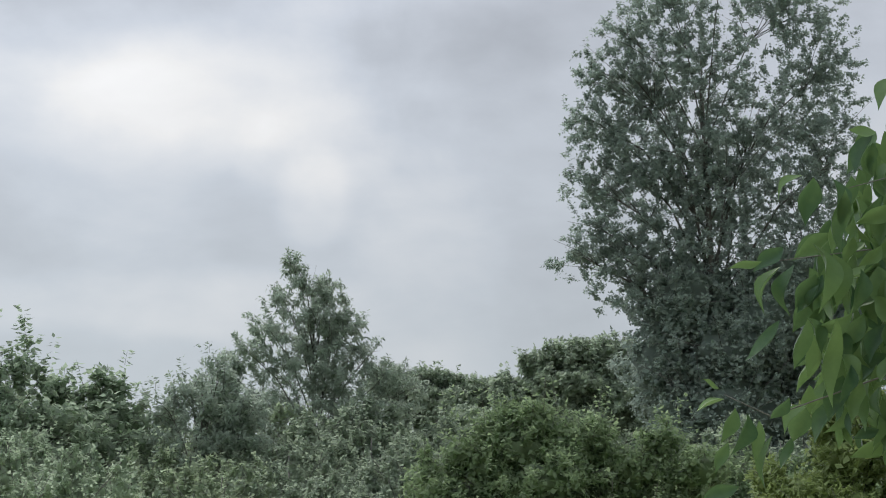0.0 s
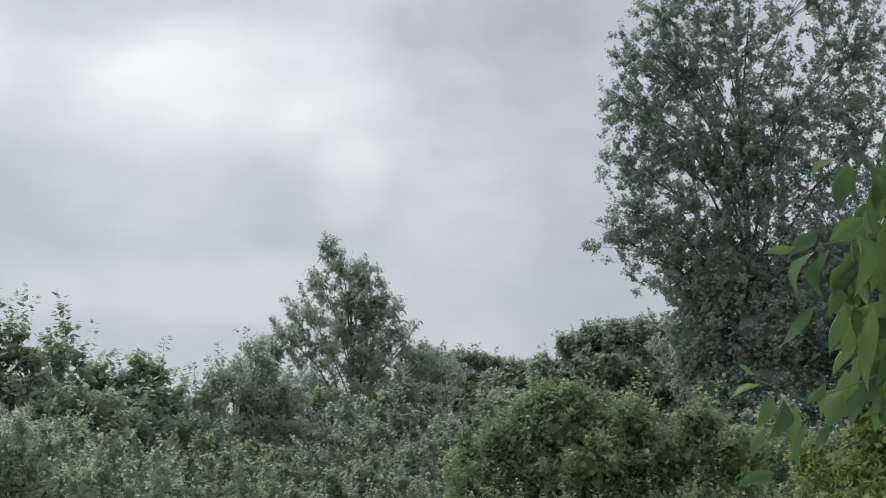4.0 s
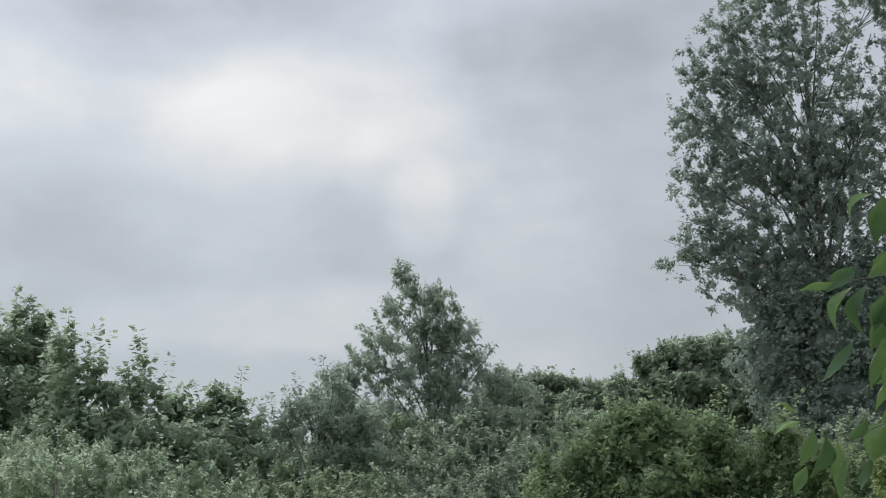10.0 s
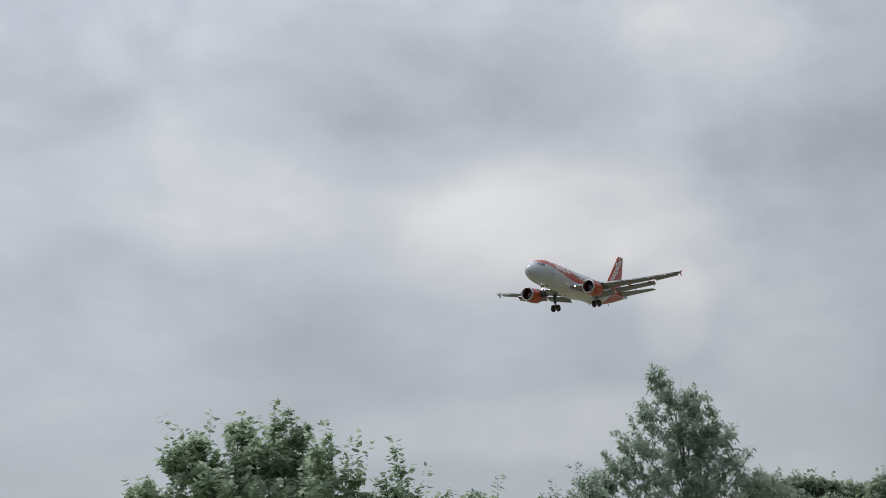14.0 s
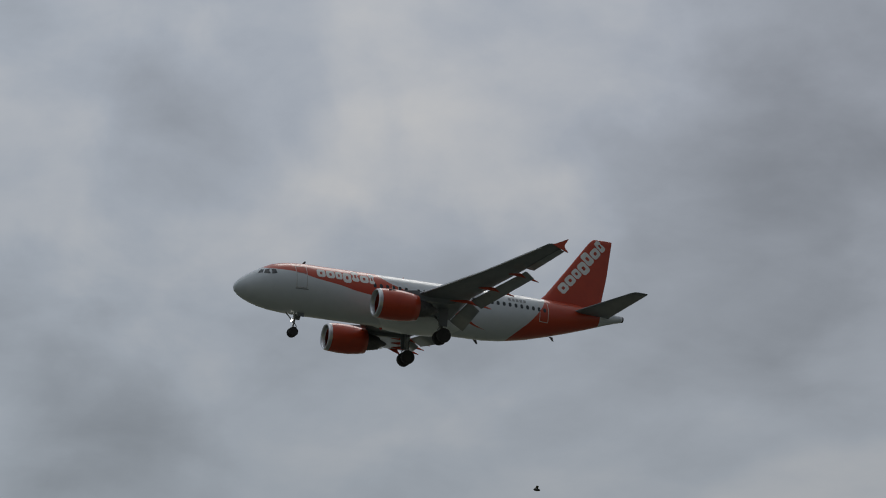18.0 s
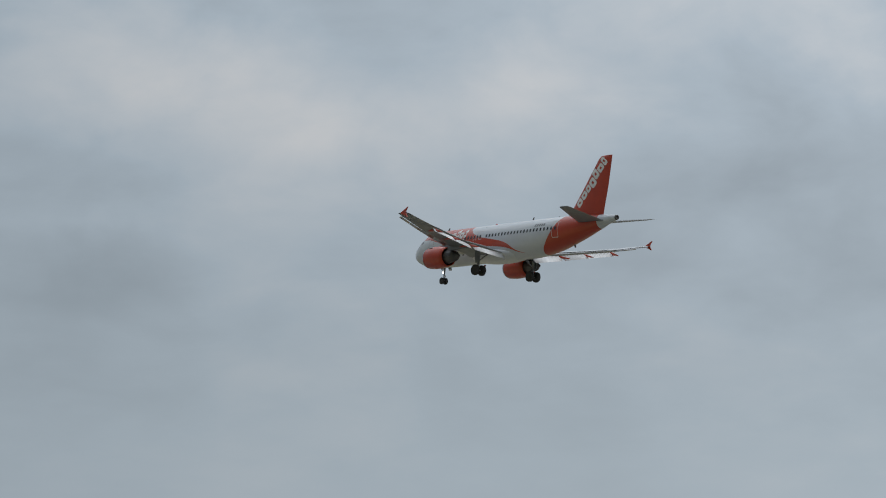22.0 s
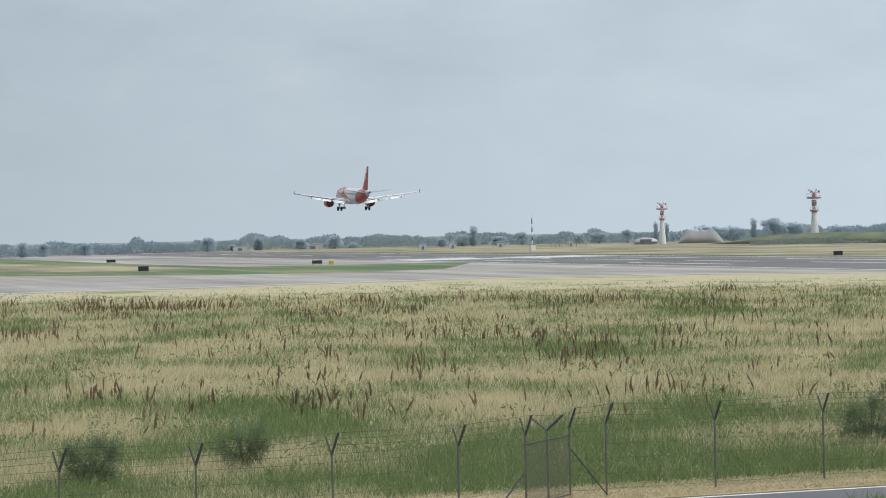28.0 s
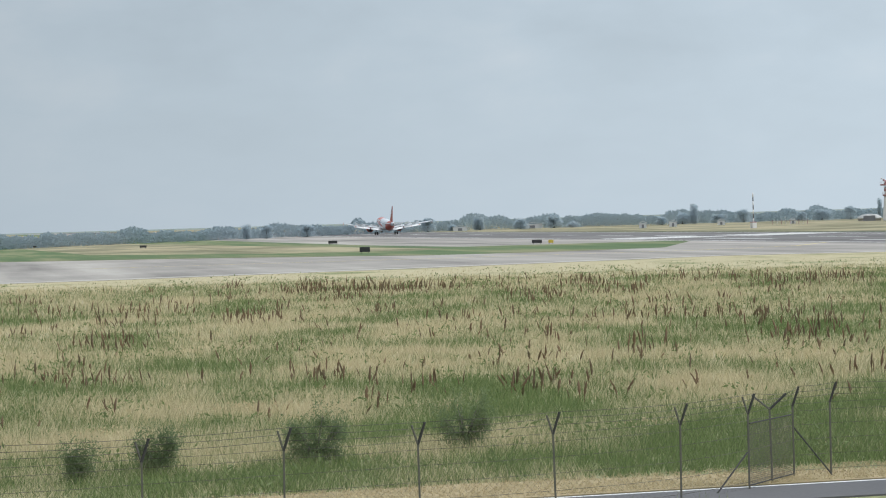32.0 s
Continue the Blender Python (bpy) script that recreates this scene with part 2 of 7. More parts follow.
def meadow(name, blades):
    """Dry meadow: straw and green in patches of a few metres and of tens of metres."""
    m, nt, bsdf, out = material(name)
    v = world_coords(nt)
    flat = nt.nodes.new("ShaderNodeVectorMath")
    flat.operation = "MULTIPLY"
    link(nt, v, flat.inputs[0])
    flat.inputs[1].default_value = (1, 1, 0)
    big = noise_of(nt, flat.outputs[0], 0.035, 3.0)
    mid = noise_of(nt, flat.outputs[0], 0.13, 4.0)
    fine = noise_of(nt, flat.outputs[0], 0.75, 3.0)
    f = maths(nt, "ADD", maths(nt, "MULTIPLY", big, 0.34), maths(nt, "MULTIPLY", mid, 0.54))
    f = maths(nt, "MULTIPLY_ADD", fine, 0.12, f)
    # greener close to the fence, dry and pale far out
    sep = nt.nodes.new("ShaderNodeSeparateXYZ")
    link(nt, v, sep.inputs[0])
    r = maths(nt, "SQRT", maths(nt, "ADD", maths(nt, "MULTIPLY", sep.outputs[0], sep.outputs[0]), maths(nt, "MULTIPLY", sep.outputs[1], sep.outputs[1])))
    near = nt.nodes.new("ShaderNodeMapRange")
    link(nt, r, near.inputs["Value"])
    for key, x in (("From Min", 62.0), ("From Max", 80.0), ("To Min", 0.08), ("To Max", 0.0)):
        near.inputs[key].default_value = x
    far = nt.nodes.new("ShaderNodeMapRange")
    link(nt, r, far.inputs["Value"])
    for key, x in (("From Min", 190.0), ("From Max", 232.0), ("To Min", 0.0), ("To Max", 0.05)):
        far.inputs[key].default_value = x
    f = maths(nt, "SUBTRACT", f, near.outputs[0])
    f = maths(nt, "ADD", f, far.outputs[0])
    if blades:
        geo = nt.nodes.new("ShaderNodeNewGeometry")
        rnd = geo.outputs["Random Per Island"]
        f = maths(nt, "MULTIPLY_ADD", maths(nt, "SUBTRACT", rnd, 0.5), 0.11, f)
    else:
        rnd = noise_of(nt, v, 2.5, 4.0)
    dry = maths(nt, "MULTIPLY", maths(nt, "SUBTRACT", f, 0.446), 12.0)
    clamp = nt.nodes.new("ShaderNodeClamp")
    link(nt, dry, clamp.inputs[0])
    col = mixed(nt, clamp.outputs[0], mixed(nt, rnd, GREEN_A, GREEN_B), mixed(nt, rnd, STRAW_A, STRAW_B))
    if not blades:
        # ground between the blades darkened in colour to match the blades' own shade
        col = mixed(nt, 0.5, col, mixed(nt, rnd, (0.20, 0.18, 0.10), (0.36, 0.32, 0.20)))
    # unseen approach side beyond the meadow, darkened to cut bounce under the airliner
    side = nt.nodes.new("ShaderNodeMapRange")
    link(nt, maths(nt, "MULTIPLY_ADD", maths(nt, "MAXIMUM", sep.outputs[1], 0.0), 0.9, sep.outputs[0]), side.inputs["Value"])
    for key, x in (("From Min", -20.0), ("From Max", 0.0), ("To Min", 0.0), ("To Max", 1.0)):
        side.inputs[key].default_value = x
    col = mixed(nt, side.outputs[0], col, mixed(nt, big, (0.062, 0.070, 0.056), (0.105, 0.11, 0.088)))
    # rough pasture beyond the runway
    rough = maths(nt, "GREATER_THAN", r, 290.0)
    col = mixed(nt, rough, col, mixed(nt, mid, (0.17, 0.165, 0.10), (0.30, 0.265, 0.17)))
    # unseen ground round the eye's bank, paled to bounce light into the foliage
    close = nt.nodes.new("ShaderNodeMapRange")
    link(nt, r, close.inputs["Value"])
    for key, x in (("From Min", 40.0), ("From Max", 70.0), ("To Min", 1.0), ("To Max", 0.0)):
        close.inputs[key].default_value = x
    col = mixed(nt, maths(nt, "MULTIPLY", close.outputs[0], side.outputs[0]), col, mixed(nt, mid, (0.26, 0.29, 0.14), (0.46, 0.42, 0.26)))
    # land beyond the airfield, with distance haze put into its colour
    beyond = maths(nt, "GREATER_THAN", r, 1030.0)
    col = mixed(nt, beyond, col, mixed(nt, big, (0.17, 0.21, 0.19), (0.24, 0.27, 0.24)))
    link(nt, col, bsdf.inputs["Base Color"])
    bsdf.inputs["Roughness"].default_value = 0.85
    bsdf.inputs["Specular IOR Level"].default_value = 0.15
    if not blades:
        bumped(nt, bsdf, noise_of(nt, v, 6.0, 5.0), 0.6, 0.2)
        return m
    tr = nt.nodes.new("ShaderNodeBsdfTranslucent")
    link(nt, col, tr.inputs[0])
    mix = nt.nodes.new("ShaderNodeMixShader")
    mix.inputs[0].default_value = 0.4
    link(nt, bsdf.outputs[0], mix.inputs[1])
    link(nt, tr.outputs[0], mix.inputs[2])
    link(nt, mix.outputs[0], out.inputs[0])
    return m


def strip_grass(name, a, b, c, along=(0.012, 0.09, 0.0)):
    """Rough airfield grass in long uneven bands of three tones."""
    m, nt, bsdf, out = material(name)
    v = world_coords(nt)
    st = nt.nodes.new("ShaderNodeVectorMath")
    st.operation = "MULTIPLY"
    link(nt, v, st.inputs[0])
    st.inputs[1].default_value = along
    bands = noise_of(nt, st.outputs[0], 1.0, 6.0, 0.6)
    grain = noise_of(nt, v, 0.9, 4.0)
    f = maths(nt, "MULTIPLY_ADD", grain, 0.25, maths(nt, "MULTIPLY_ADD", bands, 2.2, -0.72))
    link(nt, ramp(nt, f, [(0.15, a), (0.45, b), (0.75, c)]), bsdf.inputs["Base Color"])
    bsdf.inputs["Roughness"].default_value = 0.9
    bsdf.inputs["Specular IOR Level"].default_value = 0.1
    bumped(nt, bsdf, grain, 0.5, 0.2)
    return m


def asphalt(name, a, b, streak=0.0, patch=(0.0, 0.0, 0.0)):
    m, nt, bsdf, out = material(name)
    v = world_coords(nt)
    grain, big = noise_of(nt, v, 9.0, 5.0), noise_of(nt, v, 0.05, 4.0)
    st = nt.nodes.new("ShaderNodeVectorMath")
    st.operation = "MULTIPLY"
    link(nt, v, st.inputs[0])
    st.inputs[1].default_value = (0.007, 0.085, 0.0)
    lines = noise_of(nt, st.outputs[0], 1.0, 5.0)
    f = maths(nt, "ADD", maths(nt, "MULTIPLY", grain, 0.2), maths(nt, "MULTIPLY", big, 1.0 - streak))
    f = maths(nt, "MULTIPLY_ADD", lines, streak, f)
    f = maths(nt, "MULTIPLY_ADD", maths(nt, "SUBTRACT", f, 0.6), 2.6, 0.5)
    clamp = nt.nodes.new("ShaderNodeClamp")
    link(nt, f, clamp.inputs[0])
    link(nt, mixed(nt, clamp.outputs[0], a, b), bsdf.inputs["Base Color"])
    bsdf.inputs["Roughness"].default_value = 0.9
    bsdf.inputs["Specular IOR Level"].default_value = 0.12
    bumped(nt, bsdf, grain, 0.3, 0.01)
    return m


def float_curve(nt, value, points, lo, hi, out_lo, out_hi):
    """A curve through points (x, y), with x in lo..hi and y in out_lo..out_hi."""
    fc = nt.nodes.new("ShaderNodeFloatCurve")
    curve = fc.mapping.curves[0]
    while len(curve.points) < len(points):
        curve.points.new(0.5, 0.5)
    for p, (x, y) in zip(curve.points, points):
        p.location = ((x - lo) / (hi - lo), (y - out_lo) / (out_hi - out_lo))
        p.handle_type = "AUTO_CLAMPED"
    fc.mapping.update()
    link(nt, maths(nt, "DIVIDE", maths(nt, "SUBTRACT", value, lo), hi - lo), fc.inputs["Value"])
    return maths(nt, "MULTIPLY_ADD", fc.outputs[0], out_hi - out_lo, out_lo)



def livery():
    """White paint with the orange band over the front and the orange tail; x of the body runs forward, z up."""
    m, nt, bsdf, out = material("aircraft_paint")
    v = object_coords(nt)
    sep = nt.nodes.new("ShaderNodeSeparateXYZ")
    link(nt, v, sep.inputs[0])
    s = maths(nt, "SUBTRACT", 16.1, sep.outputs[0])
    z = maths(nt, "SUBTRACT", sep.outputs[2], 3.83)
    low = float_curve(nt, s, [(0, 2.4), (1.9, 2.3), (2.2, 1.15), (4.65, 0.9), (6.15, 0.55), (8.4, 0.2), (9.75, -0.09), (17.6, -0.77), (21.0, -1.6), (34, -1.7)], 0, 34, -2.5, 2.5)
    top = float_curve(nt, s, [(0, 2.5), (10.9, 2.5), (11.6, 1.6), (13.3, 0.72), (17.7, -0.19), (21.0, -1.6), (34, -2.4)], 0, 34, -2.5, 2.5)
    band = maths(nt, "MULTIPLY", maths(nt, "GREATER_THAN", z, low), maths(nt, "LESS_THAN", z, top))
    edge = float_curve(nt, z, [(-2.5, 22.7), (-1.8, 23.3), (-0.3, 24.9), (1.5, 26.2), (2.5, 26.6)], -2.5, 2.5, 20, 30)
    tail = maths(nt, "MULTIPLY", maths(nt, "GREATER_THAN", s, edge), maths(nt, "LESS_THAN", s, 31.5))
    f = maths(nt, "MAXIMUM", band, tail)
    dirt = noise_of(nt, v, 1.6, 5.0)
    soot = noise_of(nt, v, 22.0, 3.0)
    grime = maths(nt, "MULTIPLY_ADD", soot, 0.3, maths(nt, "MULTIPLY", dirt, 0.7))
    white = mixed(nt, grime, (0.64, 0.67, 0.70), (0.52, 0.55, 0.58))
    orange = mixed(nt, grime, (0.54, 0.058, 0.016), (0.40, 0.040, 0.013))
    link(nt, mixed(nt, f, white, orange), bsdf.inputs["Base Color"])
    link(nt, maths(nt, "MULTIPLY_ADD", dirt, 0.2, 0.22), bsdf.inputs["Roughness"])
    bsdf.inputs["Coat Weight"].default_value = 0.25
    bsdf.inputs["Coat Roughness"].default_value = 0.12
    return m


def glowing(name, colour, power):
    m, nt, bsdf, out = material(name)
    bsdf.inputs["Base Color"].default_value = (*colour, 1)
    bsdf.inputs["Emission Color"].default_value = (*colour, 1)
    bsdf.inputs["Emission Strength"].default_value = power
    return m


def glass(name, tint):
    m, nt, bsdf, out = material(name)
    v = object_coords(nt)
    link(nt, mixed(nt, noise_of(nt, v, 2.0), tint, tuple(c * 1.6 for c in tint)), bsdf.inputs["Base Color"])
    bsdf.inputs["Roughness"].default_value = 0.06
    bsdf.inputs["Specular IOR Level"].default_value = 0.6
    return m


M = {
    "paint": livery(),
    "orange": worn("orange_paint", (0.54, 0.058, 0.016), (0.40, 0.040, 0.013), 1.5, 0.35, coat=0.25),
    "white": worn("white_paint", (0.80, 0.82, 0.83), (0.66, 0.68, 0.69), 1.5, 0.4, coat=0.2),
    "flap": worn("shaded_flap_paint", (0.33, 0.345, 0.36), (0.24, 0.25, 0.265), 1.5, 0.4, coat=0.1),
    "lettering": worn("white_lettering", (0.82, 0.82, 0.80), (0.72, 0.72, 0.70), 2.0, 0.4),
    # wing and flap undersides darkened, tops lightened: light and shade put into paint
    "grey": worn("shaded_wing_paint", (0.21, 0.225, 0.245), (0.15, 0.16, 0.175), 1.2, 0.42, coat=0.1),
    "wing_top": worn("lit_wing_top_paint", (0.60, 0.62, 0.64), (0.46, 0.48, 0.50), 1.2, 0.4, coat=0.1),
    "metal": worn("bare_metal", (0.60, 0.60, 0.61), (0.42, 0.42, 0.43), 3.0, 0.32, metal=0.9),
    "dark_metal": worn("burnt_metal", (0.16, 0.15, 0.15), (0.07, 0.07, 0.07), 4.0, 0.5, metal=0.6),
    "steel": worn("gear_steel", (0.36, 0.37, 0.38), (0.22, 0.22, 0.23), 5.0, 0.45, metal=0.4),
    "tyre": worn("tyre_rubber", (0.022, 0.022, 0.023), (0.05, 0.048, 0.046), 6.0, 0.8),
    "dark": worn("dark_interior", (0.02, 0.02, 0.022), (0.05, 0.05, 0.052), 4.0, 0.7),
    "window": glass("cabin_window_glass", (0.02, 0.025, 0.03)),
    "outline": worn("door_outline_paint", (0.72, 0.70, 0.66), (0.55, 0.52, 0.48), 3.0, 0.5),
    "outline_dark": worn("door_seam", (0.18, 0.19, 0.20), (0.26, 0.27, 0.28), 3.0, 0.5),
    "landing_light": glowing("landing_light_glow", (1.0, 0.96, 0.88), 14.0),
    "red_lens": worn("red_beacon_lens", (0.5, 0.02, 0.015), (0.36, 0.012, 0.01), 5.0, 0.2),
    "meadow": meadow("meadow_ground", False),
    "blades": meadow("meadow_blades", True),
    "green_grass": strip_grass("mown_green_grass", (0.075, 0.12, 0.055), (0.105, 0.15, 0.07), (0.20, 0.205, 0.115)),
    "pale_grass": strip_grass("pale_dry_grass", (0.13, 0.135, 0.08), (0.225, 0.205, 0.13), (0.34, 0.30, 0.195), (0.022, 0.045, 0.0)),
    "grass_shadow": strip_grass("grass_shadow_tone", (0.05, 0.065, 0.04), (0.08, 0.095, 0.055), (0.15, 0.15, 0.09)),
    "runway": asphalt("runway_asphalt", (0.098, 0.092, 0.090), (0.20, 0.195, 0.19), 0.6),
    "taxiway": asphalt("taxiway_concrete", (0.145, 0.134, 0.126), (0.43, 0.405, 0.365), 0.75),
    "road": asphalt("road_asphalt", (0.10, 0.10, 0.105), (0.17, 0.17, 0.17), 0.2),
    "white_line": worn("white_road_paint", (0.75, 0.75, 0.73), (0.52, 0.52, 0.50), 1.0, 0.7),
    "yellow_line": worn("yellow_runway_paint", (0.62, 0.50, 0.12), (0.50, 0.42, 0.16), 1.0, 0.7),
    "dry_verge": worn("dry_mown_verge", (0.42, 0.34, 0.21), (0.22, 0.19, 0.10), 0.5, 0.9, fine=5.0, spec=0.1),
    "verge_blades": foliage("cut_straw", (0.30, 0.25, 0.14), (0.56, 0.47, 0.30), 0.3, 0.9),
    "weed_leaves": foliage("meadow_weed_leaves", (0.08, 0.125, 0.045), (0.20, 0.25, 0.10), 0.35, 0.7),
    "dock": foliage("dock_seed_heads", (0.085, 0.078, 0.045), (0.25, 0.16, 0.095), 0.2, 0.8),
    "fence_metal": worn("weathered_fence_steel", (0.085, 0.085, 0.072), (0.17, 0.165, 0.14), 2.0, 0.6, metal=0.3, fine=30),
    "fence_dark": worn("dark_fence_arm", (0.025, 0.025, 0.025), (0.055, 0.055, 0.052), 3.0, 0.6),
    "wire": worn("rusty_wire", (0.07, 0.065, 0.055), (0.15, 0.135, 0.115), 2.0, 0.6, metal=0.3),
    "bark": worn("bark", (0.13, 0.12, 0.105), (0.23, 0.215, 0.19), 3.0, 0.9, fine=25, bump=0.5),
    # leaf_big to leaf_light: colours raised to hold the milky veil over the trees
    "leaf_big": foliage("hazed_big_poplar_leaves", (0.26, 0.315, 0.27), (0.39, 0.45, 0.39), 0.66, 0.45, 0.5),
    "leaf_birch": foliage("hazed_willow_leaves", (0.30, 0.355, 0.29), (0.45, 0.51, 0.415), 0.64, 0.42, 0.5),
    "leaf_poplar": foliage("hazed_poplar_leaves", (0.34, 0.41, 0.305), (0.47, 0.545, 0.395), 0.70, 0.5, 0.5),
    "leaf_young": foliage("hazed_young_poplar_leaves", (0.295, 0.36, 0.265), (0.425, 0.50, 0.365), 0.68, 0.5, 0.5),
    "leaf_hedge": foliage("hazed_hedge_leaves", (0.27, 0.33, 0.245), (0.385, 0.445, 0.325), 0.66, 0.5, 0.5),
    "leaf_olive": foliage("hazed_olive_leaves", (0.275, 0.34, 0.225), (0.395, 0.465, 0.305), 0.64, 0.5, 0.5),
    "leaf_light": foliage("hazed_light_green_leaves", (0.19, 0.27, 0.15), (0.31, 0.39, 0.215), 0.62, 0.45, 0.4),
    "leaf_lime": foliage("yellow_green_shrub_leaves", (0.145, 0.195, 0.065), (0.265, 0.33, 0.125), 0.42, 0.5),
    "leaf_near": foliage("bright_green_cherry_leaves", (0.035, 0.09, 0.045), (0.18, 0.28, 0.10), 0.34, 0.32, single=True),
    # distance haze lightens and blues the wood's leaf colour
    "leaf_wood": foliage("hazed_wood_leaves", (0.15, 0.19, 0.175), (0.21, 0.25, 0.225), 0.55, 0.6),
    # bluish haze put into both colours; far trees paler to offset their self-shade
    "leaf_far": foliage("hazed_far_tree_leaves", (0.36, 0.43, 0.47), (0.42, 0.485, 0.52), 0.72, 0.8),
    "leaf_belt": foliage("hazed_far_belt_leaves", (0.26, 0.325, 0.36), (0.31, 0.375, 0.405), 0.68, 0.9),
    "bank_green": strip_grass("overgrown_bank", (0.085, 0.11, 0.07), (0.12, 0.145, 0.09), (0.17, 0.18, 0.11), (0.06, 0.06, 0.2)),
    "pale_bark": worn("pale_bare_bark", (0.34, 0.32, 0.28), (0.22, 0.20, 0.18), 1.0, 0.9),
    "shrub": foliage("broom_shrub_leaves", (0.085, 0.13, 0.062), (0.19, 0.245, 0.12), 0.45, 0.6),
    "red": worn("faded_red_tower_paint", (0.42, 0.215, 0.225), (0.40, 0.26, 0.265), 1.0, 0.6),
    # the mound's earth is greyed in colour by distance haze
    "earth": worn("hazed_earth_mound", (0.29, 0.29, 0.285), (0.24, 0.24, 0.235), 0.15, 0.9, fine=1.2),
    "tower_white": worn("white_tower_paint", (0.78, 0.78, 0.77), (0.62, 0.62, 0.61), 1.0, 0.5),
    "concrete": worn("pale_concrete", (0.42, 0.40, 0.36), (0.30, 0.29, 0.26), 0.2, 0.85, fine=3.0),
    "roof_white": worn("pale_sheet_roof", (0.68, 0.70, 0.70), (0.50, 0.52, 0.53), 0.4, 0.5),
    "brick": worn("brick_wall", (0.36, 0.22, 0.16), (0.26, 0.17, 0.13), 0.6, 0.85),
    "black": worn("black_sign_board", (0.018, 0.018, 0.02), (0.04, 0.04, 0.042), 2.0, 0.5),
    "yellow": worn("yellow_sign_board", (0.62, 0.46, 0.05), (0.5, 0.38, 0.06), 2.0, 0.5),
}


# ---- mesh helpers ----
def mesh_of(bm, name, mat, smooth=True):
    bmesh.ops.recalc_face_normals(bm, faces=bm.faces)
    me = bpy.data.meshes.new(name)
    bm.to_mesh(me)
    bm.free()
    if smooth:
        me.shade_smooth()
    if mat:
        me.materials.append(M[mat])
    return me


def part(name, bm, mat, parent=None, label="", smooth=True, at=None):
    ob = new(name, mesh_of(bm, name, mat, smooth))
    if parent is not None:
        ob.parent = parent
    if at is not None:
        ob.matrix_basis = at
    if label:
        tagged(ob, label)
    return ob


def raw_mesh(name, verts, faces, mat, smooth=False):
    """A mesh from arrays of corners and of faces with equally many corners."""
    verts, faces = np.asarray(verts, np.float32), np.asarray(faces, np.int32)
    me = bpy.data.meshes.new(name)
    me.vertices.add(len(verts))
    me.vertices.foreach_set("co", verts.ravel())
    n = faces.shape[1]
    me.loops.add(faces.size)
    me.loops.foreach_set("vertex_index", faces.ravel())
    me.polygons.add(len(faces))
    me.polygons.foreach_set("loop_start", np.arange(0, faces.size, n, dtype=np.int32))
    me.polygons.foreach_set("loop_total", np.full(len(faces), n, np.int32))
    me.update(calc_edges=True)
    me.validate()
    if smooth:
        me.shade_smooth()
    me.materials.append(M[mat])
    return me


def rings(bm, loops, cap=True, closed=True):
    """Skin between loops of equally many points."""
    vs = [[bm.verts.new(p) for p in loop] for loop in loops]
    n = len(vs[0])
    for a, b in zip(vs, vs[1:]):
        for i in range(n if closed else n - 1):
            j = (i + 1) % n
            bm.faces.new((a[i], a[j], b[j], b[i]))
    if cap:
        bm.faces.new(vs[0])
        bm.faces.new(list(reversed(vs[-1])))
    return vs


def tube(bm, points, radii, sides=8):
    pts = [Vector(p) for p in points]
    loops = []
    for i, p in enumerate(pts):
        d = (pts[min(i + 1, len(pts) - 1)] - pts[max(i - 1, 0)]).normalized()
        u = d.cross(Vector((0.31, 0.9, 0.13))).normalized()
        w = d.cross(u)
        r = radii[i] if isinstance(radii, (list, tuple)) else radii
        loops.append([p + (u * math.cos(a) + w * math.sin(a)) * r for a in (2 * math.pi * k / sides for k in range(sides))])
    rings(bm, loops)


def lathe(bm, profile, axis="x", sides=32, at=(0, 0, 0), cap=True):
    """Turns (distance along the axis, radius) about the axis."""
    loops = []
    for d, r in profile:
        loop = []
        for k in range(sides):
            a = 2 * math.pi * k / sides
            c, s = r * math.cos(a), r * math.sin(a)
            p = {"x": (d, c, s), "y": (c, d, s), "z": (c, s, d)}[axis]
            loop.append(Vector(p) + Vector(at))
        loops.append(loop)
    rings(bm, loops, cap=cap)


def box(bm, x0, x1, y0, y1, z0, z1, bevel=0.0, m=None):
    geom = bmesh.ops.create_cube(bm, size=1.0)
    vs = geom["verts"]
    for v in vs:
        v.co = Vector(((x0 + x1) / 2 + v.co.x * (x1 - x0), (y0 + y1) / 2 + v.co.y * (y1 - y0), (z0 + z1) / 2 + v.co.z * (z1 - z0)))
    if bevel:
        es = list({e for v in vs for e in v.link_edges})
        out = bmesh.ops.bevel(bm, geom=es, offset=bevel, segments=2, affect="EDGES", profile=0.5)
        vs = out["verts"]
    if m is not None:
        bmesh.ops.transform(bm, matrix=m, verts=list({v for v in vs}))


def empty(name, m=None):
    ob = new(name)
    ob.empty_display_size = 0.5
    if m is not None:
        ob.matrix_basis = m
    return ob


# ---- ground, runway, road ----
def height(x, y):
    """The ground: level round the runway, a metre lower by the fence, a bank under the eye."""
    r = math.hypot(x, y)
    base = -0.9 + 0.87 * min(1.0, max(0.0, (r - 75) / 90.0))
    if r < 46:
        base += 4.9 * min(1.0, (46 - r) / 40.0)
    return base


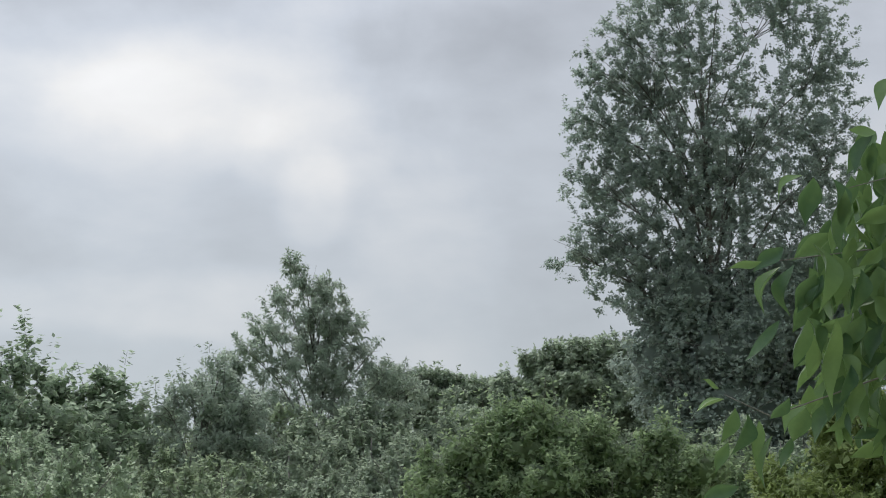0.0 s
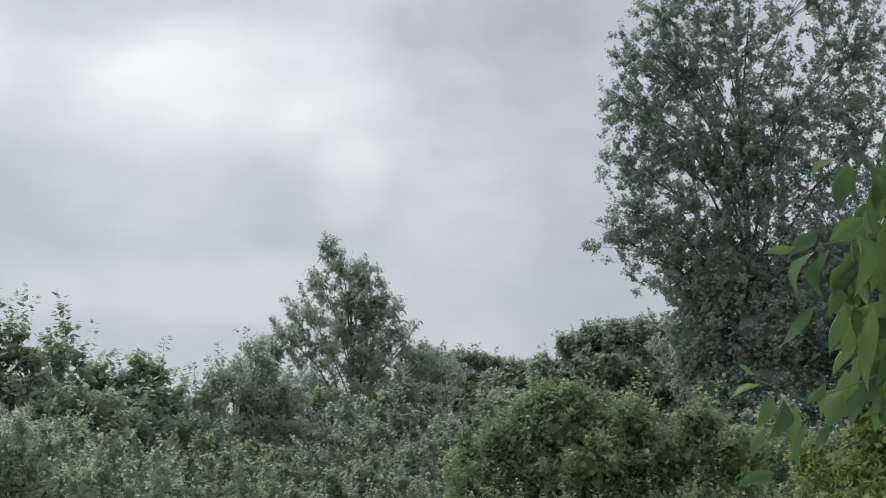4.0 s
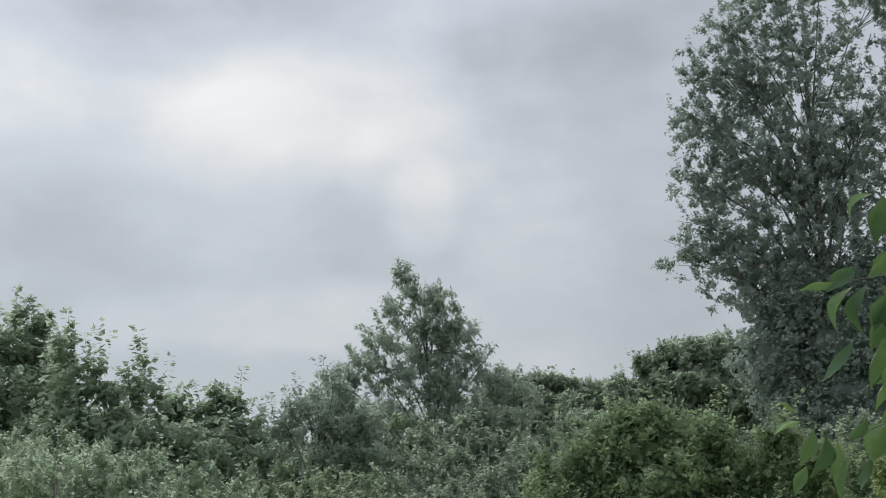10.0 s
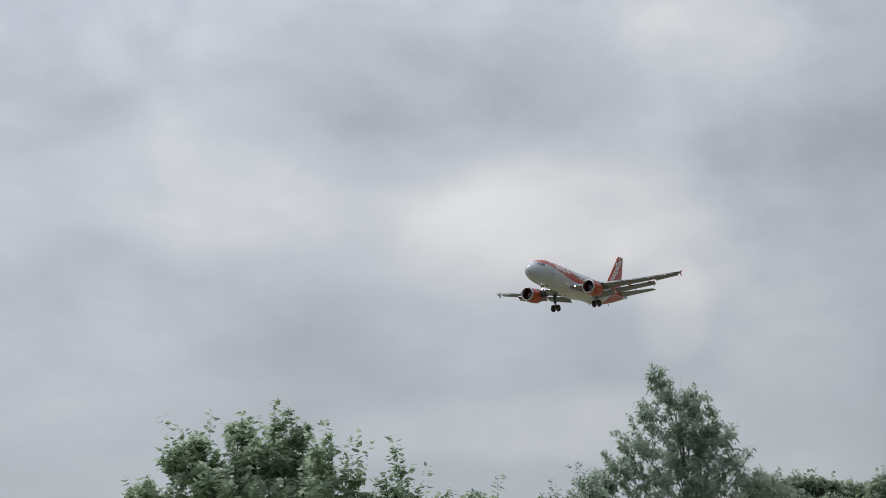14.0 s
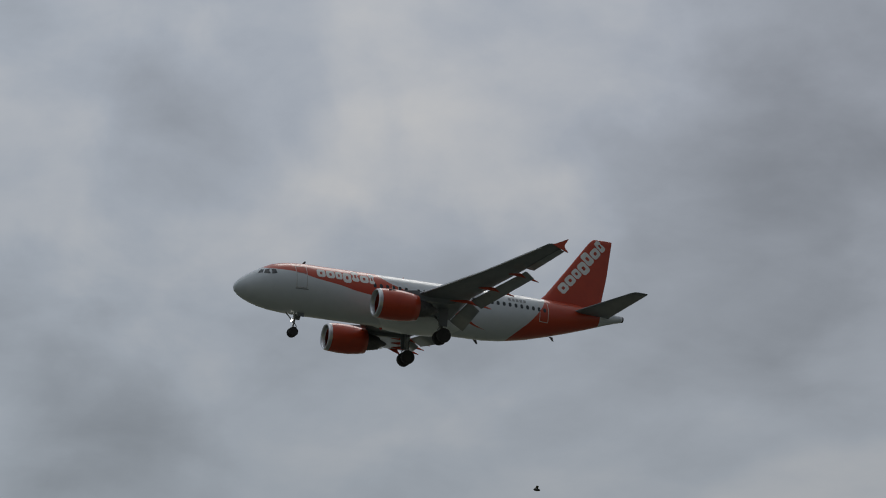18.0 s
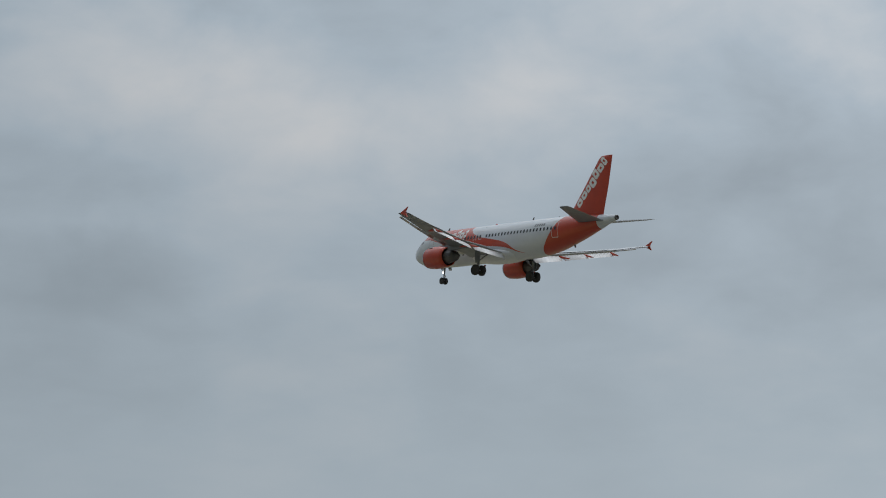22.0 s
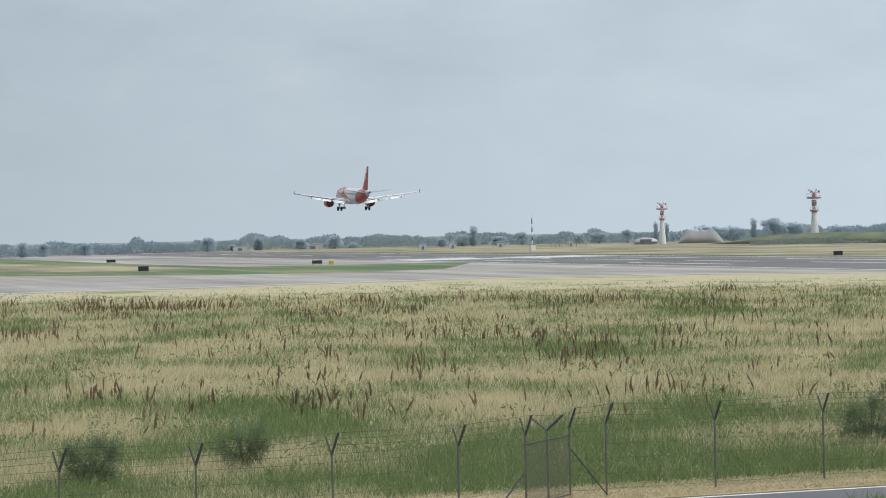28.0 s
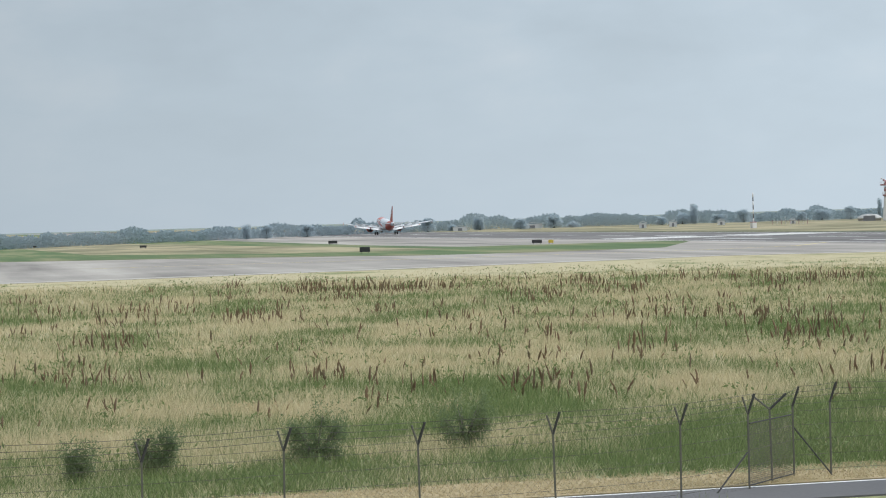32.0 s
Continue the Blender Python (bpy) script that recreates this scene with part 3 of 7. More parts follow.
def ground():
    rad = [0, 3, 6, 10, 15, 20, 26, 32, 38, 42, 46, 50, 55, 60, 66, 75, 85, 100, 120, 145, 170, 200, 240, 300, 400, 550, 750, 1000, 1400, 2000, 3000, 4600]
    n = 96
    verts = [(0, 0, height(0, 0))]
    for r in rad[1:]:
        for k in range(n):
            a = 2 * math.pi * k / n
            x, y = r * math.cos(a), r * math.sin(a)
            verts.append((x, y, height(x, y)))
    tri = [(0, 1 + k, 1 + (k + 1) % n) for k in range(n)]
    quads = []
    for i in range(len(rad) - 2):
        a, b = 1 + i * n, 1 + (i + 1) * n
        quads += [(a + k, b + k, b + (k + 1) % n, a + (k + 1) % n) for k in range(n)]
    me = bpy.data.meshes.new("ground")
    me.from_pydata(verts, [], tri + quads)
    me.shade_smooth()
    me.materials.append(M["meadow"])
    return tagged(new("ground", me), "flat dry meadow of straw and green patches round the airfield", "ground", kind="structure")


def sheet(name, outline, z, mat, label, category, thick=0.02, parent=None):
    """A flat slab with its top at z."""
    bm = bmesh.new()
    rings(bm, [[(x, y, z - thick) for x, y in outline], [(x, y, z) for x, y in outline]])
    ob = new(name, mesh_of(bm, name, mat, False))
    if parent is not None:
        ob.parent = parent
        return ob
    return tagged(ob, label, category, kind="structure")


ground()
runway = sheet("runway", [(-110, 131), (-110, 196), (-3200, 196), (-3200, 139), (-241, 139), (-237, 131)], 0.0, "runway", "grey asphalt runway with worn white and yellow markings", "runway")
taxiway = sheet("taxiway", [(-252, -140), (-254, 20), (-262, 55), (-274, 95), (-262, 118), (-238, 138.99), (-420, 138.99), (-352, 112), (-344, 90), (-352, 72), (-395, 44), (-432, 8), (-450, -140)],
                -0.004, "taxiway", "pale concrete taxiway joining the runway", "taxiway")
sheet("grass_island", [(-378, 137), (-3000, 137), (-3000, 60), (-760, 15), (-440, 5), (-398, 46), (-350, 76), (-350, 110)], -0.006, "green_grass",
      "short green mown grass between taxiway and runway", "grass")
sheet("dry_streak", [(-3000, 58), (-800, 20), (-500, 30), (-430, 58), (-408, 84), (-425, 92), (-560, 78), (-800, 62), (-3000, 86)], -0.002, "pale_grass", "streak of pale dry grass on the green island", "grass", 0.003)
sheet("parallel_taxiway", [(-440, 98), (-520, 94), (-3000, 100), (-3000, 138.98), (-430, 138.98)], -0.001, "taxiway", "pale worn taxiway beside the runway", "taxiway", 0.004)
# dark strip stands in for the grass shadow at the runway's far edge
sheet("grass_shadow_strip", [(-360, 196.3), (-360, 202), (-900, 203), (-900, 196.3)], -0.002, "grass_shadow", "dark strip for the grass shadow along the runway's far edge", "grass", 0.003)
sheet("runway_verge", [(-100, 198), (-100, 330), (-700, 330), (-3000, 420), (-3000, 198)], -0.006, "pale_grass", "pale dry grass strip along the runway", "grass")

sheet("mown_strip", [(-100, 88), (-100, 130.98), (-236.9, 130.98), (-228, 129.6), (-190, 117.5), (-126, 96.5)], 0.004, "green_grass", "lush green mown strip beside the runway", "grass", 0.012)


# ---- the airliner: x forward, y to its left, z up; the origin is on the ground between the main wheels ----
FUSELAGE = [  # station from the nose, half width, half height, centre height
    (0.0, 0.03, 0.03, 3.34), (0.12, 0.34, 0.34, 3.35), (0.4, 0.62, 0.63, 3.38), (0.9, 0.95, 0.97, 3.44), (1.5, 1.25, 1.27, 3.52), (2.2, 1.50, 1.56, 3.62),
    (3.0, 1.70, 1.82, 3.73), (4.0, 1.86, 1.98, 3.80), (5.4, 1.97, 2.07, 3.83), (7.0, 1.975, 2.07, 3.83), (9, 1.975, 2.07, 3.83), (12, 1.975, 2.07, 3.83), (15, 1.975, 2.07, 3.83), (18, 1.975, 2.07, 3.83),
    (21.3, 1.975, 2.07, 3.83), (23.0, 1.95, 1.99, 3.90), (25.0, 1.80, 1.80, 4.06), (27.0, 1.53, 1.53, 4.30), (29.0, 1.20, 1.22, 4.56), (30.5, 0.92, 0.95, 4.76),
    (31.5, 0.72, 0.74, 4.88), (32.5, 0.50, 0.52, 4.99), (33.3, 0.35, 0.36, 5.07), (33.8, 0.27, 0.28, 5.11),
]


def hull(s):
    """Half width, half height and centre height of the fuselage at a station."""
    for a, b in zip(FUSELAGE, FUSELAGE[1:]):
        if a[0] <= s <= b[0]:
            f = (s - a[0]) / (b[0] - a[0])
            return [p + (q - p) * f for p, q in zip(a[1:], b[1:])]
    return FUSELAGE[-1][1:]


def skin(s, z, side, off=0.012):
    """A point on the skin at station s and height z over the fuselage's axis level, on the left (1) or right (-1)."""
    w, h, c = hull(s)
    q = max(-0.995, min(0.995, (z + 3.83 - c) / h))
    y = w * math.sqrt(1 - q * q)
    n = Vector((0, y / (w * w), (q * h) / (h * h))).normalized()
    return Vector((16.1 - s, side * (y + n.y * off), c + q * h + n.z * off))


def decal(bm, outline, side, rows=3, off=0.012):
    """A thin patch on the skin, bounded by (station, height) points."""
    cs = sum(p[0] for p in outline) / len(outline)
    cz = sum(p[1] for p in outline) / len(outline)
    mid = bm.verts.new(skin(cs, cz, side, off))
    prev = None
    for k in range(1, rows + 1):
        f = k / rows
        loop = [bm.verts.new(skin(cs + (s - cs) * f, cz + (z - cz) * f, side, off)) for s, z in outline]
        n = len(loop)
        for i in range(n):
            j = (i + 1) % n
            if prev is None:
                bm.faces.new((mid, loop[i], loop[j]))
            else:
                bm.faces.new((prev[i], loop[i], loop[j], prev[j]))
        prev = loop


def rounded(s0, s1, z0, z1, r=0.3, n=5):
    """A rectangle with round corners, as (station, height) points."""
    w, h = s1 - s0, z1 - z0
    q = r * min(w, h)
    pts = []
    for cx, cz, a0 in ((s1 - q, z1 - q, 0), (s0 + q, z1 - q, 90), (s0 + q, z0 + q, 180), (s1 - q, z0 + q, 270)):
        for k in range(n):
            a = radians(a0 + 90 * k / (n - 1))
            pts.append((cx + q * math.cos(a), cz + q * math.sin(a)))
    return pts


def ring_decal(bm, outline, side, hole, off):
    """A thin patch on the skin with an opening of the same shape."""
    cs, cz = sum(p[0] for p in outline) / len(outline), sum(p[1] for p in outline) / len(outline)
    loops = [[bm.verts.new(skin(cs + (s - cs) * f * (0.8 if f < 0.9 else 1.0), cz + (z - cz) * f, side, off)) for s, z in outline] for f in (hole, (1 + hole) / 2, 1.0)]
    for a, b in zip(loops, loops[1:]):
        for i in range(len(a)):
            j = (i + 1) % len(a)
            bm.faces.new((a[i], b[i], b[j], a[j]))


def frame_decal(bm, s0, s1, z0, z1, side, t=0.05):
    for a in ((s0, s1, z1 - t, z1), (s0, s1, z0, z0 + t), (s0, s0 + t, z0, z1), (s1 - t, s1, z0, z1)):
        steps = 5
        if a[1] - a[0] > a[3] - a[2]:
            decal(bm, [(a[0], a[2]), (a[1], a[2]), (a[1], a[3]), (a[0], a[3])], side, 1)
        else:
            for k in range(steps):
                z_a, z_b = a[2] + (a[3] - a[2]) * k / steps, a[2] + (a[3] - a[2]) * (k + 1) / steps
                decal(bm, [(a[0], z_a), (a[1], z_a), (a[1], z_b), (a[0], z_b)], side, 1)


def aerofoil(chord, thick, n=14):
    """(distance behind the leading edge, height) round a section."""
    pts = []
    for k in range(n + 1):
        x = 0.5 * (1 - math.cos(math.pi * k / n))
        t = thick * 5 * (0.2969 * math.sqrt(x) - 0.126 * x - 0.3516 * x * x + 0.2843 * x ** 3 - 0.1015 * x ** 4)
        pts.append((x, t))
    up = [(x * chord, t * chord * 1.05 + 0.015 * chord * math.sin(math.pi * x)) for x, t in pts]
    low = [(x * chord, -t * chord * 0.85 + 0.015 * chord * math.sin(math.pi * x)) for x, t in reversed(pts[1:-1])]
    return up + low


def wing_loft(sections, side):
    """Sections: (y, station of the leading edge, z, chord, thickness, twist in degrees)."""
    loops = []
    for y, s, z, c, t, tw in sections:
        ct, st = math.cos(radians(tw)), math.sin(radians(tw))
        loops.append([Vector((16.1 - (s + d * ct + h * st), side * y, z - d * st + h * ct)) for d, h in aerofoil(c, t)])
    bm = bmesh.new()
    rings(bm, loops)
    return bm


def lit_top(ob, mat="wing_top"):
    """Paler paint on upper faces of a wing or flap, holding light from above."""
    ob.data.materials.append(M[mat])
    for p in ob.data.polygons:
        p.material_index = 1 if p.normal.z > 0.1 else 0
    return ob


def wheel_pair(strut, prefix, x, y, z, r, w, gap):
    for k in (-1, 1):
        yy = y + k * gap
        bm = bmesh.new()
        lathe(bm, [(-w, r * 0.62), (-w, r * 0.86), (-w * 0.75, r * 0.97), (-w * 0.3, r), (w * 0.3, r), (w * 0.75, r * 0.97), (w, r * 0.86), (w, r * 0.62)], "y", 28, (x, yy, z))
        wheel = part("wheel", bm, "tyre", strut)
        bm = bmesh.new()
        lathe(bm, [(-w * 0.7, r * 0.15), (-w * 0.75, r * 0.6), (w * 0.75, r * 0.6), (w * 0.7, r * 0.15)], "y", 20, (x, yy, z))
        rim = part("rim", bm, "steel", strut)


SPOILERS = []


def airliner():
    plane = tagged(empty("airliner"), "orange and white twin-engined airliner landing with its wheels down", "airplane")
    # fuselage
    bm = bmesh.new()
    n = 48
    fine = []
    for a, b in zip(FUSELAGE, FUSELAGE[1:]):
        k = 3 if b[0] < 6 or a[0] > 21 else 2
        fine += [[p + (q - p) * i / k for p, q in zip(a, b)] for i in range(k)]
    fine.append(list(FUSELAGE[-1]))
    rings(bm, [[(16.1 - s, w * math.cos(2 * math.pi * i / n), c + h * math.sin(2 * math.pi * i / n)) for i in range(n)] for s, w, h, c in fine])
    body = part("fuselage", bm, "paint", plane, "white fuselage with orange front band and tail")
    # belly fairing
    bm = bmesh.new()
    loops = []
    for k in range(13):
        f = k / 12
        s = 10.6 + 9.4 * f
        q = math.sin(math.pi * min(1, max(0, f))) ** 0.45
        loops.append([(16.1 - s, 2.25 * q * math.cos(a) * 0.95, 2.45 + 0.90 * q * math.sin(a)) for a in (2 * math.pi * i / 28 for i in range(28))])
    rings(bm, loops)
    part("belly_fairing", bm, "white", plane, "smooth white fairing under the wing")
    # cockpit panes
    for side in (1, -1):
        for pts in ([(2.06, 0.56), (2.20, 0.92), (2.52, 1.00), (2.56, 0.54)], [(2.66, 1.00), (2.98, 0.98), (3.06, 0.60), (2.66, 0.53)], [(1.66, 0.62), (1.98, 0.60), (2.12, 0.93), (1.95, 0.98)]):
            bm = bmesh.new()
            decal(bm, pts, side, 3, 0.014)
            part("cockpit_window", bm, "window", body, "dark cockpit window")
    # cabin windows
    for side in (1, -1):
        for k in range(38):
            s = 6.3 + 0.533 * k
            if s < 10.8 or (12.2 < s < 14.6 and k % 5 == 0):
                continue
            bm = bmesh.new()
            decal(bm, rounded(s - 0.13, s + 0.13, 0.45, 0.83, 0.45, 4), side, 1, 0.012)
            part("cabin_window", bm, "window", body)
    # doors: outlines and sills
    for side in (1, -1):
        for s0, s1, z0, z1, mat in ((4.55, 5.45, -0.42, 1.48, "outline"), (25.55, 26.4, -0.35, 1.42, "outline"), (12.55, 13.1, 0.30, 1.28, "outline"), (13.5, 14.05, 0.30, 1.28, "outline")):
            bm = bmesh.new()
            frame_decal(bm, s0, s1, z0, z1, side, 0.045)
            door = part("door_outline", bm, mat, body, "painted outline of a cabin door")
        bm = bmesh.new()
        frame_decal(bm, 4.57, 5.43, -0.40, 0.86, side, 0.035)
        part("door_seam", bm, "outline_dark", body, "thin dark seam of the front door")
        bm = bmesh.new()
        decal(bm, rounded(4.5, 5.55, -0.52, -0.43, 0.4), side, 1, 0.02)
        part("door_sill", bm, "outline_dark", body, "dark sill under the front door")
        # registration, as plain bars
        for k in range(5):
            bm = bmesh.new()
            decal(bm, [(22.75 + k * 0.34, 1.0), (22.98 + k * 0.34, 1.0), (22.98 + k * 0.34, 1.27), (22.75 + k * 0.34, 1.27)], side, 1, 0.014)
            part("marking_bar", bm, "outline_dark", body)
    # titles, as plain rounded blocks in the tones of the lettering: width, foot and head of each block
    blocks = [(0.72, 0.0, 0.62), (0.72, 0.0, 0.62), (0.56, 0.0, 0.62), (0.70, -0.20, 0.62), (0.62, 0.0, 0.88), (0.72, 0.0, 0.62), (0.46, 0.0, 0.80)]
    for side in (1, -1):
        s = 6.25
        for w, z0, z1 in (blocks if side > 0 else reversed(blocks)):
            bm = bmesh.new()
            ring_decal(bm, rounded(s, s + w, 0.72 + z0, 0.72 + z1 * 1.12, 0.3, 5), side, 0.36, 0.016)
            part("title_block", bm, "lettering", body)
            s += w + 0.06
    # antennas and drain masts
    for s, z, h, lean in ((5.6, 1.95, 0.42, 0.18), (20.4, 1.98, 0.40, 0.12), (24.6, 1.80, 0.34, 0.12), (20.6, -2.15, -0.34, 0.1), (27.4, -1.05, -0.34, 0.1)):
        bm = bmesh.new()
        x = 16.1 - s
        zz = z + 3.83
        rings(bm, [[(x + 0.2, -0.02, zz), (x + 0.2, 0.02, zz), (x - 0.12, 0.02, zz), (x - 0.12, -0.02, zz)],
                   [(x + 0.02 - lean, -0.012, zz + h), (x + 0.02 - lean, 0.012, zz + h), (x - 0.12 - lean, 0.012, zz + h), (x - 0.12 - lean, -0.012, zz + h)]])
        part("blade_antenna", bm, "dark_metal", plane, smooth=False)
    bm = bmesh.new()
    lathe(bm, [(0, 0.12), (0.10, 0.11), (0.16, 0.05)], "z", 12, (16.1 - 14.2, 0, 5.88))
    part("beacon", bm, "red_lens", plane, "red beacon on the roof")
    bm = bmesh.new()
    lathe(bm, [(0, 0.12), (-0.10, 0.11), (-0.16, 0.05)], "z", 12, (16.1 - 12.4, 0, 1.62))
    part("beacon", bm, "red_lens", plane, "red beacon under the belly")
    # exhaust of the tail cone
    bm = bmesh.new()
    lathe(bm, [(16.1 - 33.78, 0.275), (16.1 - 33.95, 0.24), (16.1 - 33.95, 0.17), (16.1 - 33.82, 0.16)], "x", 20, (0, 0, 5.11), cap=True)
    part("exhaust", bm, "dark_metal", plane, "dark exhaust at the tip of the tail")
    # fin
    loops = []
    for z, s, c, t in FIN:
        loops.append([(16.1 - (s + d), h * 1.0, z) for d, h in aerofoil(c, t)])
    bm = bmesh.new()
    rings(bm, loops)
    fin = part("fin", bm, "orange", plane, "tall orange tail fin")
    # lettering on the fin climbs along its leading edge, as plain rounded blocks
    for side in (1, -1):
        s, z = 28.35, 6.45
        ang = radians(49)
        e, u = (math.cos(ang), math.sin(ang)), (-math.sin(ang), math.cos(ang))
        run = 0.0
        for w, z0, z1 in (blocks if side > 0 else reversed(blocks)):
            bm = bmesh.new()
            pts = [(s + e[0] * a + u[0] * b, z + e[1] * a + u[1] * b) for a, b in rounded(run * 1.25, (run + w) * 1.25, z0 * 1.3, z1 * 1.35, 0.3, 5)]
            cp, cq = sum(p for p, _ in pts) / len(pts), sum(q for _, q in pts) / len(pts)
            loops = [[bm.verts.new((16.1 - (cp + (p - cp) * f), side * fin_half(cp + (p - cp) * f, cq + (q - cq) * f), cq + (q - cq) * f)) for p, q in pts] for f in (0.32, 0.66, 1.0)]
            for la, lb in zip(loops, loops[1:]):
                for k in range(len(la)):
                    m = (k + 1) % len(la)
                    bm.faces.new((la[k], lb[k], lb[m], la[m]))
            part("title_block", bm, "lettering", fin, smooth=False)
            run += w + 0.06
    # tailplane
    for side in (1, -1):
        bm = wing_loft([(0.3, 28.6, 4.85, 3.8, 0.10, 0), (0.9, 28.9, 4.92, 3.5, 0.10, 0), (5.8, 31.7, 5.62, 1.5, 0.09, 0), (6.1, 31.95, 5.66, 1.2, 0.05, 0)], side)
        part("tailplane", bm, "grey", plane, "grey tailplane")
    # wings
    for side in (1, -1):
        main = [(1.2, 11.1, 2.62, 6.6, 0.145, 2), (1.97, 11.5, 2.70, 6.1, 0.14, 2), (6.4, 13.65, 3.18, 3.85, 0.118, 1), (11.5, 16.35, 3.86, 2.6, 0.11, 0), (16.6, 18.95, 4.78, 1.6, 0.10, -1), (16.95, 19.15, 4.86, 1.35, 0.06, -1)]
        wing = lit_top(part("wing", wing_loft(main, side), "grey", plane, "grey swept wing with flaps down"))
        # slats, drooped in front of the leading edge
        for ya, yb in ((2.6, 5.0), (6.5, 9.2), (9.3, 12.0), (12.1, 14.4), (14.5, 16.4)):
            sec = []
            for y in (ya, yb):
                s, z, c = wing_at(main, y)
                sec.append((y, s - 0.28, z - 0.20, max(0.34, 0.16 * c), 0.20, -18))
            part("slat", wing_loft(sec, side), "metal", wing, "bright metal slat")
        # flaps, run out and turned down behind the trailing edge
        for ya, yb, dep in ((2.1, 6.1, 1.35), (6.5, 12.7, 1.05)):
            sec = []
            for y in (ya, yb):
                s, z, c = wing_at(main, y)
                sec.append((y, s + c - 0.10, z - 0.16 - 0.03 * c, dep * (1.0 if y == ya else 0.82), 0.13, 34))
            lit_top(part("flap", wing_loft(sec, side), "flap", wing, "lowered pale grey flap"), "white")
        # spoiler panels seen as pale seams, flap track fairings
        for y, ln in ((6.3, 3.5), (9.2, 3.0), (12.2, 2.5)):
            s, z, c = wing_at(main, y)
            bm = bmesh.new()
            loops = []
            for k in range(9):
                f = k / 8
                r = 0.12 * math.sin(math.pi * min(0.97, max(0.03, f))) ** 0.6
                x = 16.1 - (s + c * 0.55 + ln * f)
                zz = z - 0.22 - 0.06 * c * (1 - f) - 0.85 * max(0, f - 0.45)
                loops.append([(x, side * y + 0.6 * r * math.cos(a), zz + 1.2 * r * math.sin(a)) for a in (2 * math.pi * i / 12 for i in range(12))])
            rings(bm, loops)
            part("flap_track_fairing", bm, "orange", wing, "orange fairing under the flap")
        # aileron, drooped a little
        sec = []
        for y, d in ((12.85, 0.72), (16.4, 0.5)):
            s, z, c = wing_at(main, y)
            sec.append((y, s + c - 0.22, z - 0.03, d, 0.12, 10))
        part("aileron", wing_loft(sec, side), "flap", wing, "grey aileron")
        # spoilers: plates hinged on the upper surface
        for ya, yb in ((2.6, 6.1), (6.7, 9.4), (9.5, 12.2)):
            (sa, za, ca), (sb, zb, cb) = wing_at(main, ya), wing_at(main, yb)
            ha = Vector((16.1 - (sa + ca * 0.66), side * ya, za + 0.055 * ca))
            hb = Vector((16.1 - (sb + cb * 0.66), side * yb, zb + 0.055 * cb))
            mid = (ha + hb) / 2
            bm = bmesh.new()
            rings(bm, [[ha - mid + Vector((0, 0, k)), hb - mid + Vector((0, 0, k)), hb - mid + Vector((-0.75, 0, k - 0.07)), ha - mid + Vector((-0.85, 0, k - 0.09))] for k in (0.0, 0.03)])
            SPOILERS.append((part("spoiler", bm, "white", plane, "white spoiler plate on the wing", smooth=False, at=Matrix.Translation(mid)), mid))
        # tip fence
        bm = bmesh.new()
        outline = [(19.5, 0.0), (20.15, 0.52), (20.72, 1.02), (20.80, 1.0), (20.52, 0.28), (20.46, 0.0), (20.54, -0.36), (20.78, -0.86), (20.68, -0.84), (20.15, -0.46)]
        rings(bm, [[(16.1 - p, side * (16.95 + k), 4.86 + q * 0.56) for p, q in outline] for k in (-0.03, 0.03)])
        part("tip_fence", bm, "orange", wing, "orange fence on the wing tip", smooth=False)
        # engine
        y0, z0 = 5.62, 1.93
        bm = bmesh.new()
        outer = [(9.78, 0.93), (9.70, 1.00), (9.78, 1.07), (10.1, 1.15), (10.9, 1.215), (11.8, 1.20), (12.6, 1.10), (13.15, 1.0), (13.15, 0.95), (12.0, 0.92), (10.9, 0.84)]
        lathe(bm, [(16.1 - s, r) for s, r in outer], "x", 36, (0, side * y0, z0), cap=False)
        eng = part("engine", bm, "orange", plane, "orange engine nacelle under the wing")
        bm = bmesh.new()
        lathe(bm, [(16.1 - s, r) for s, r in ((10.05, 0.86), (9.80, 0.915), (9.68, 1.0), (9.79, 1.085), (10.0, 1.145))], "x", 36, (0, side * y0, z0), cap=False)
        part("intake_lip", bm, "metal", eng, "bright metal intake lip")
        bm = bmesh.new()
        lathe(bm, [(16.1 - 10.85, 0.86), (16.1 - 10.84, 0.30), (16.1 - 10.35, 0.16), (16.1 - 10.2, 0.02)], "x", 32, (0, side * y0, z0), cap=True)
        part("fan", bm, "steel", eng, "grey fan behind the intake")
        bm = bmesh.new()
        lathe(bm, [(16.1 - s, r) for s, r in ((11.6, 0.86), (12.9, 0.80), (13.9, 0.62), (14.35, 0.52), (14.35, 0.40), (14.9, 0.18), (15.1, 0.03))], "x", 28, (0, side * y0, z0), cap=True)
        part("exhaust_nozzle", bm, "dark_metal", eng, "dark metal exhaust nozzle")
        bm = bmesh.new()
        rings(bm, [[(16.1 - s, side * y0 + w, z) for s, z in ((10.7, 3.0), (13.2, 3.32), (16.9, 3.05), (16.2, 2.6), (13.6, 2.55), (11.2, 2.9))] for w in (-0.17, 0.17)])
        part("pylon", bm, "grey", eng, "grey engine pylon", smooth=False)
        bm = bmesh.new()
        box(bm, 16.1 - 11.15, 16.1 - 10.6, side * (y0 + 0.72) - 0.05, side * (y0 + 0.72) + 0.05, z0 + 0.92, z0 + 1.0)
        part("cowl_vent", bm, "dark_metal", eng, smooth=False)
        # main gear
        bm = bmesh.new()
        tube(bm, [(0.0, side * 3.8, 2.75), (0.0, side * 3.8, 1.35)], 0.15, 14)
        tube(bm, [(0.0, side * 3.8, 1.35), (0.0, side * 3.8, 0.45)], 0.10, 12)
        gear = part("main_gear", bm, "steel", plane, "steel main landing gear leg")
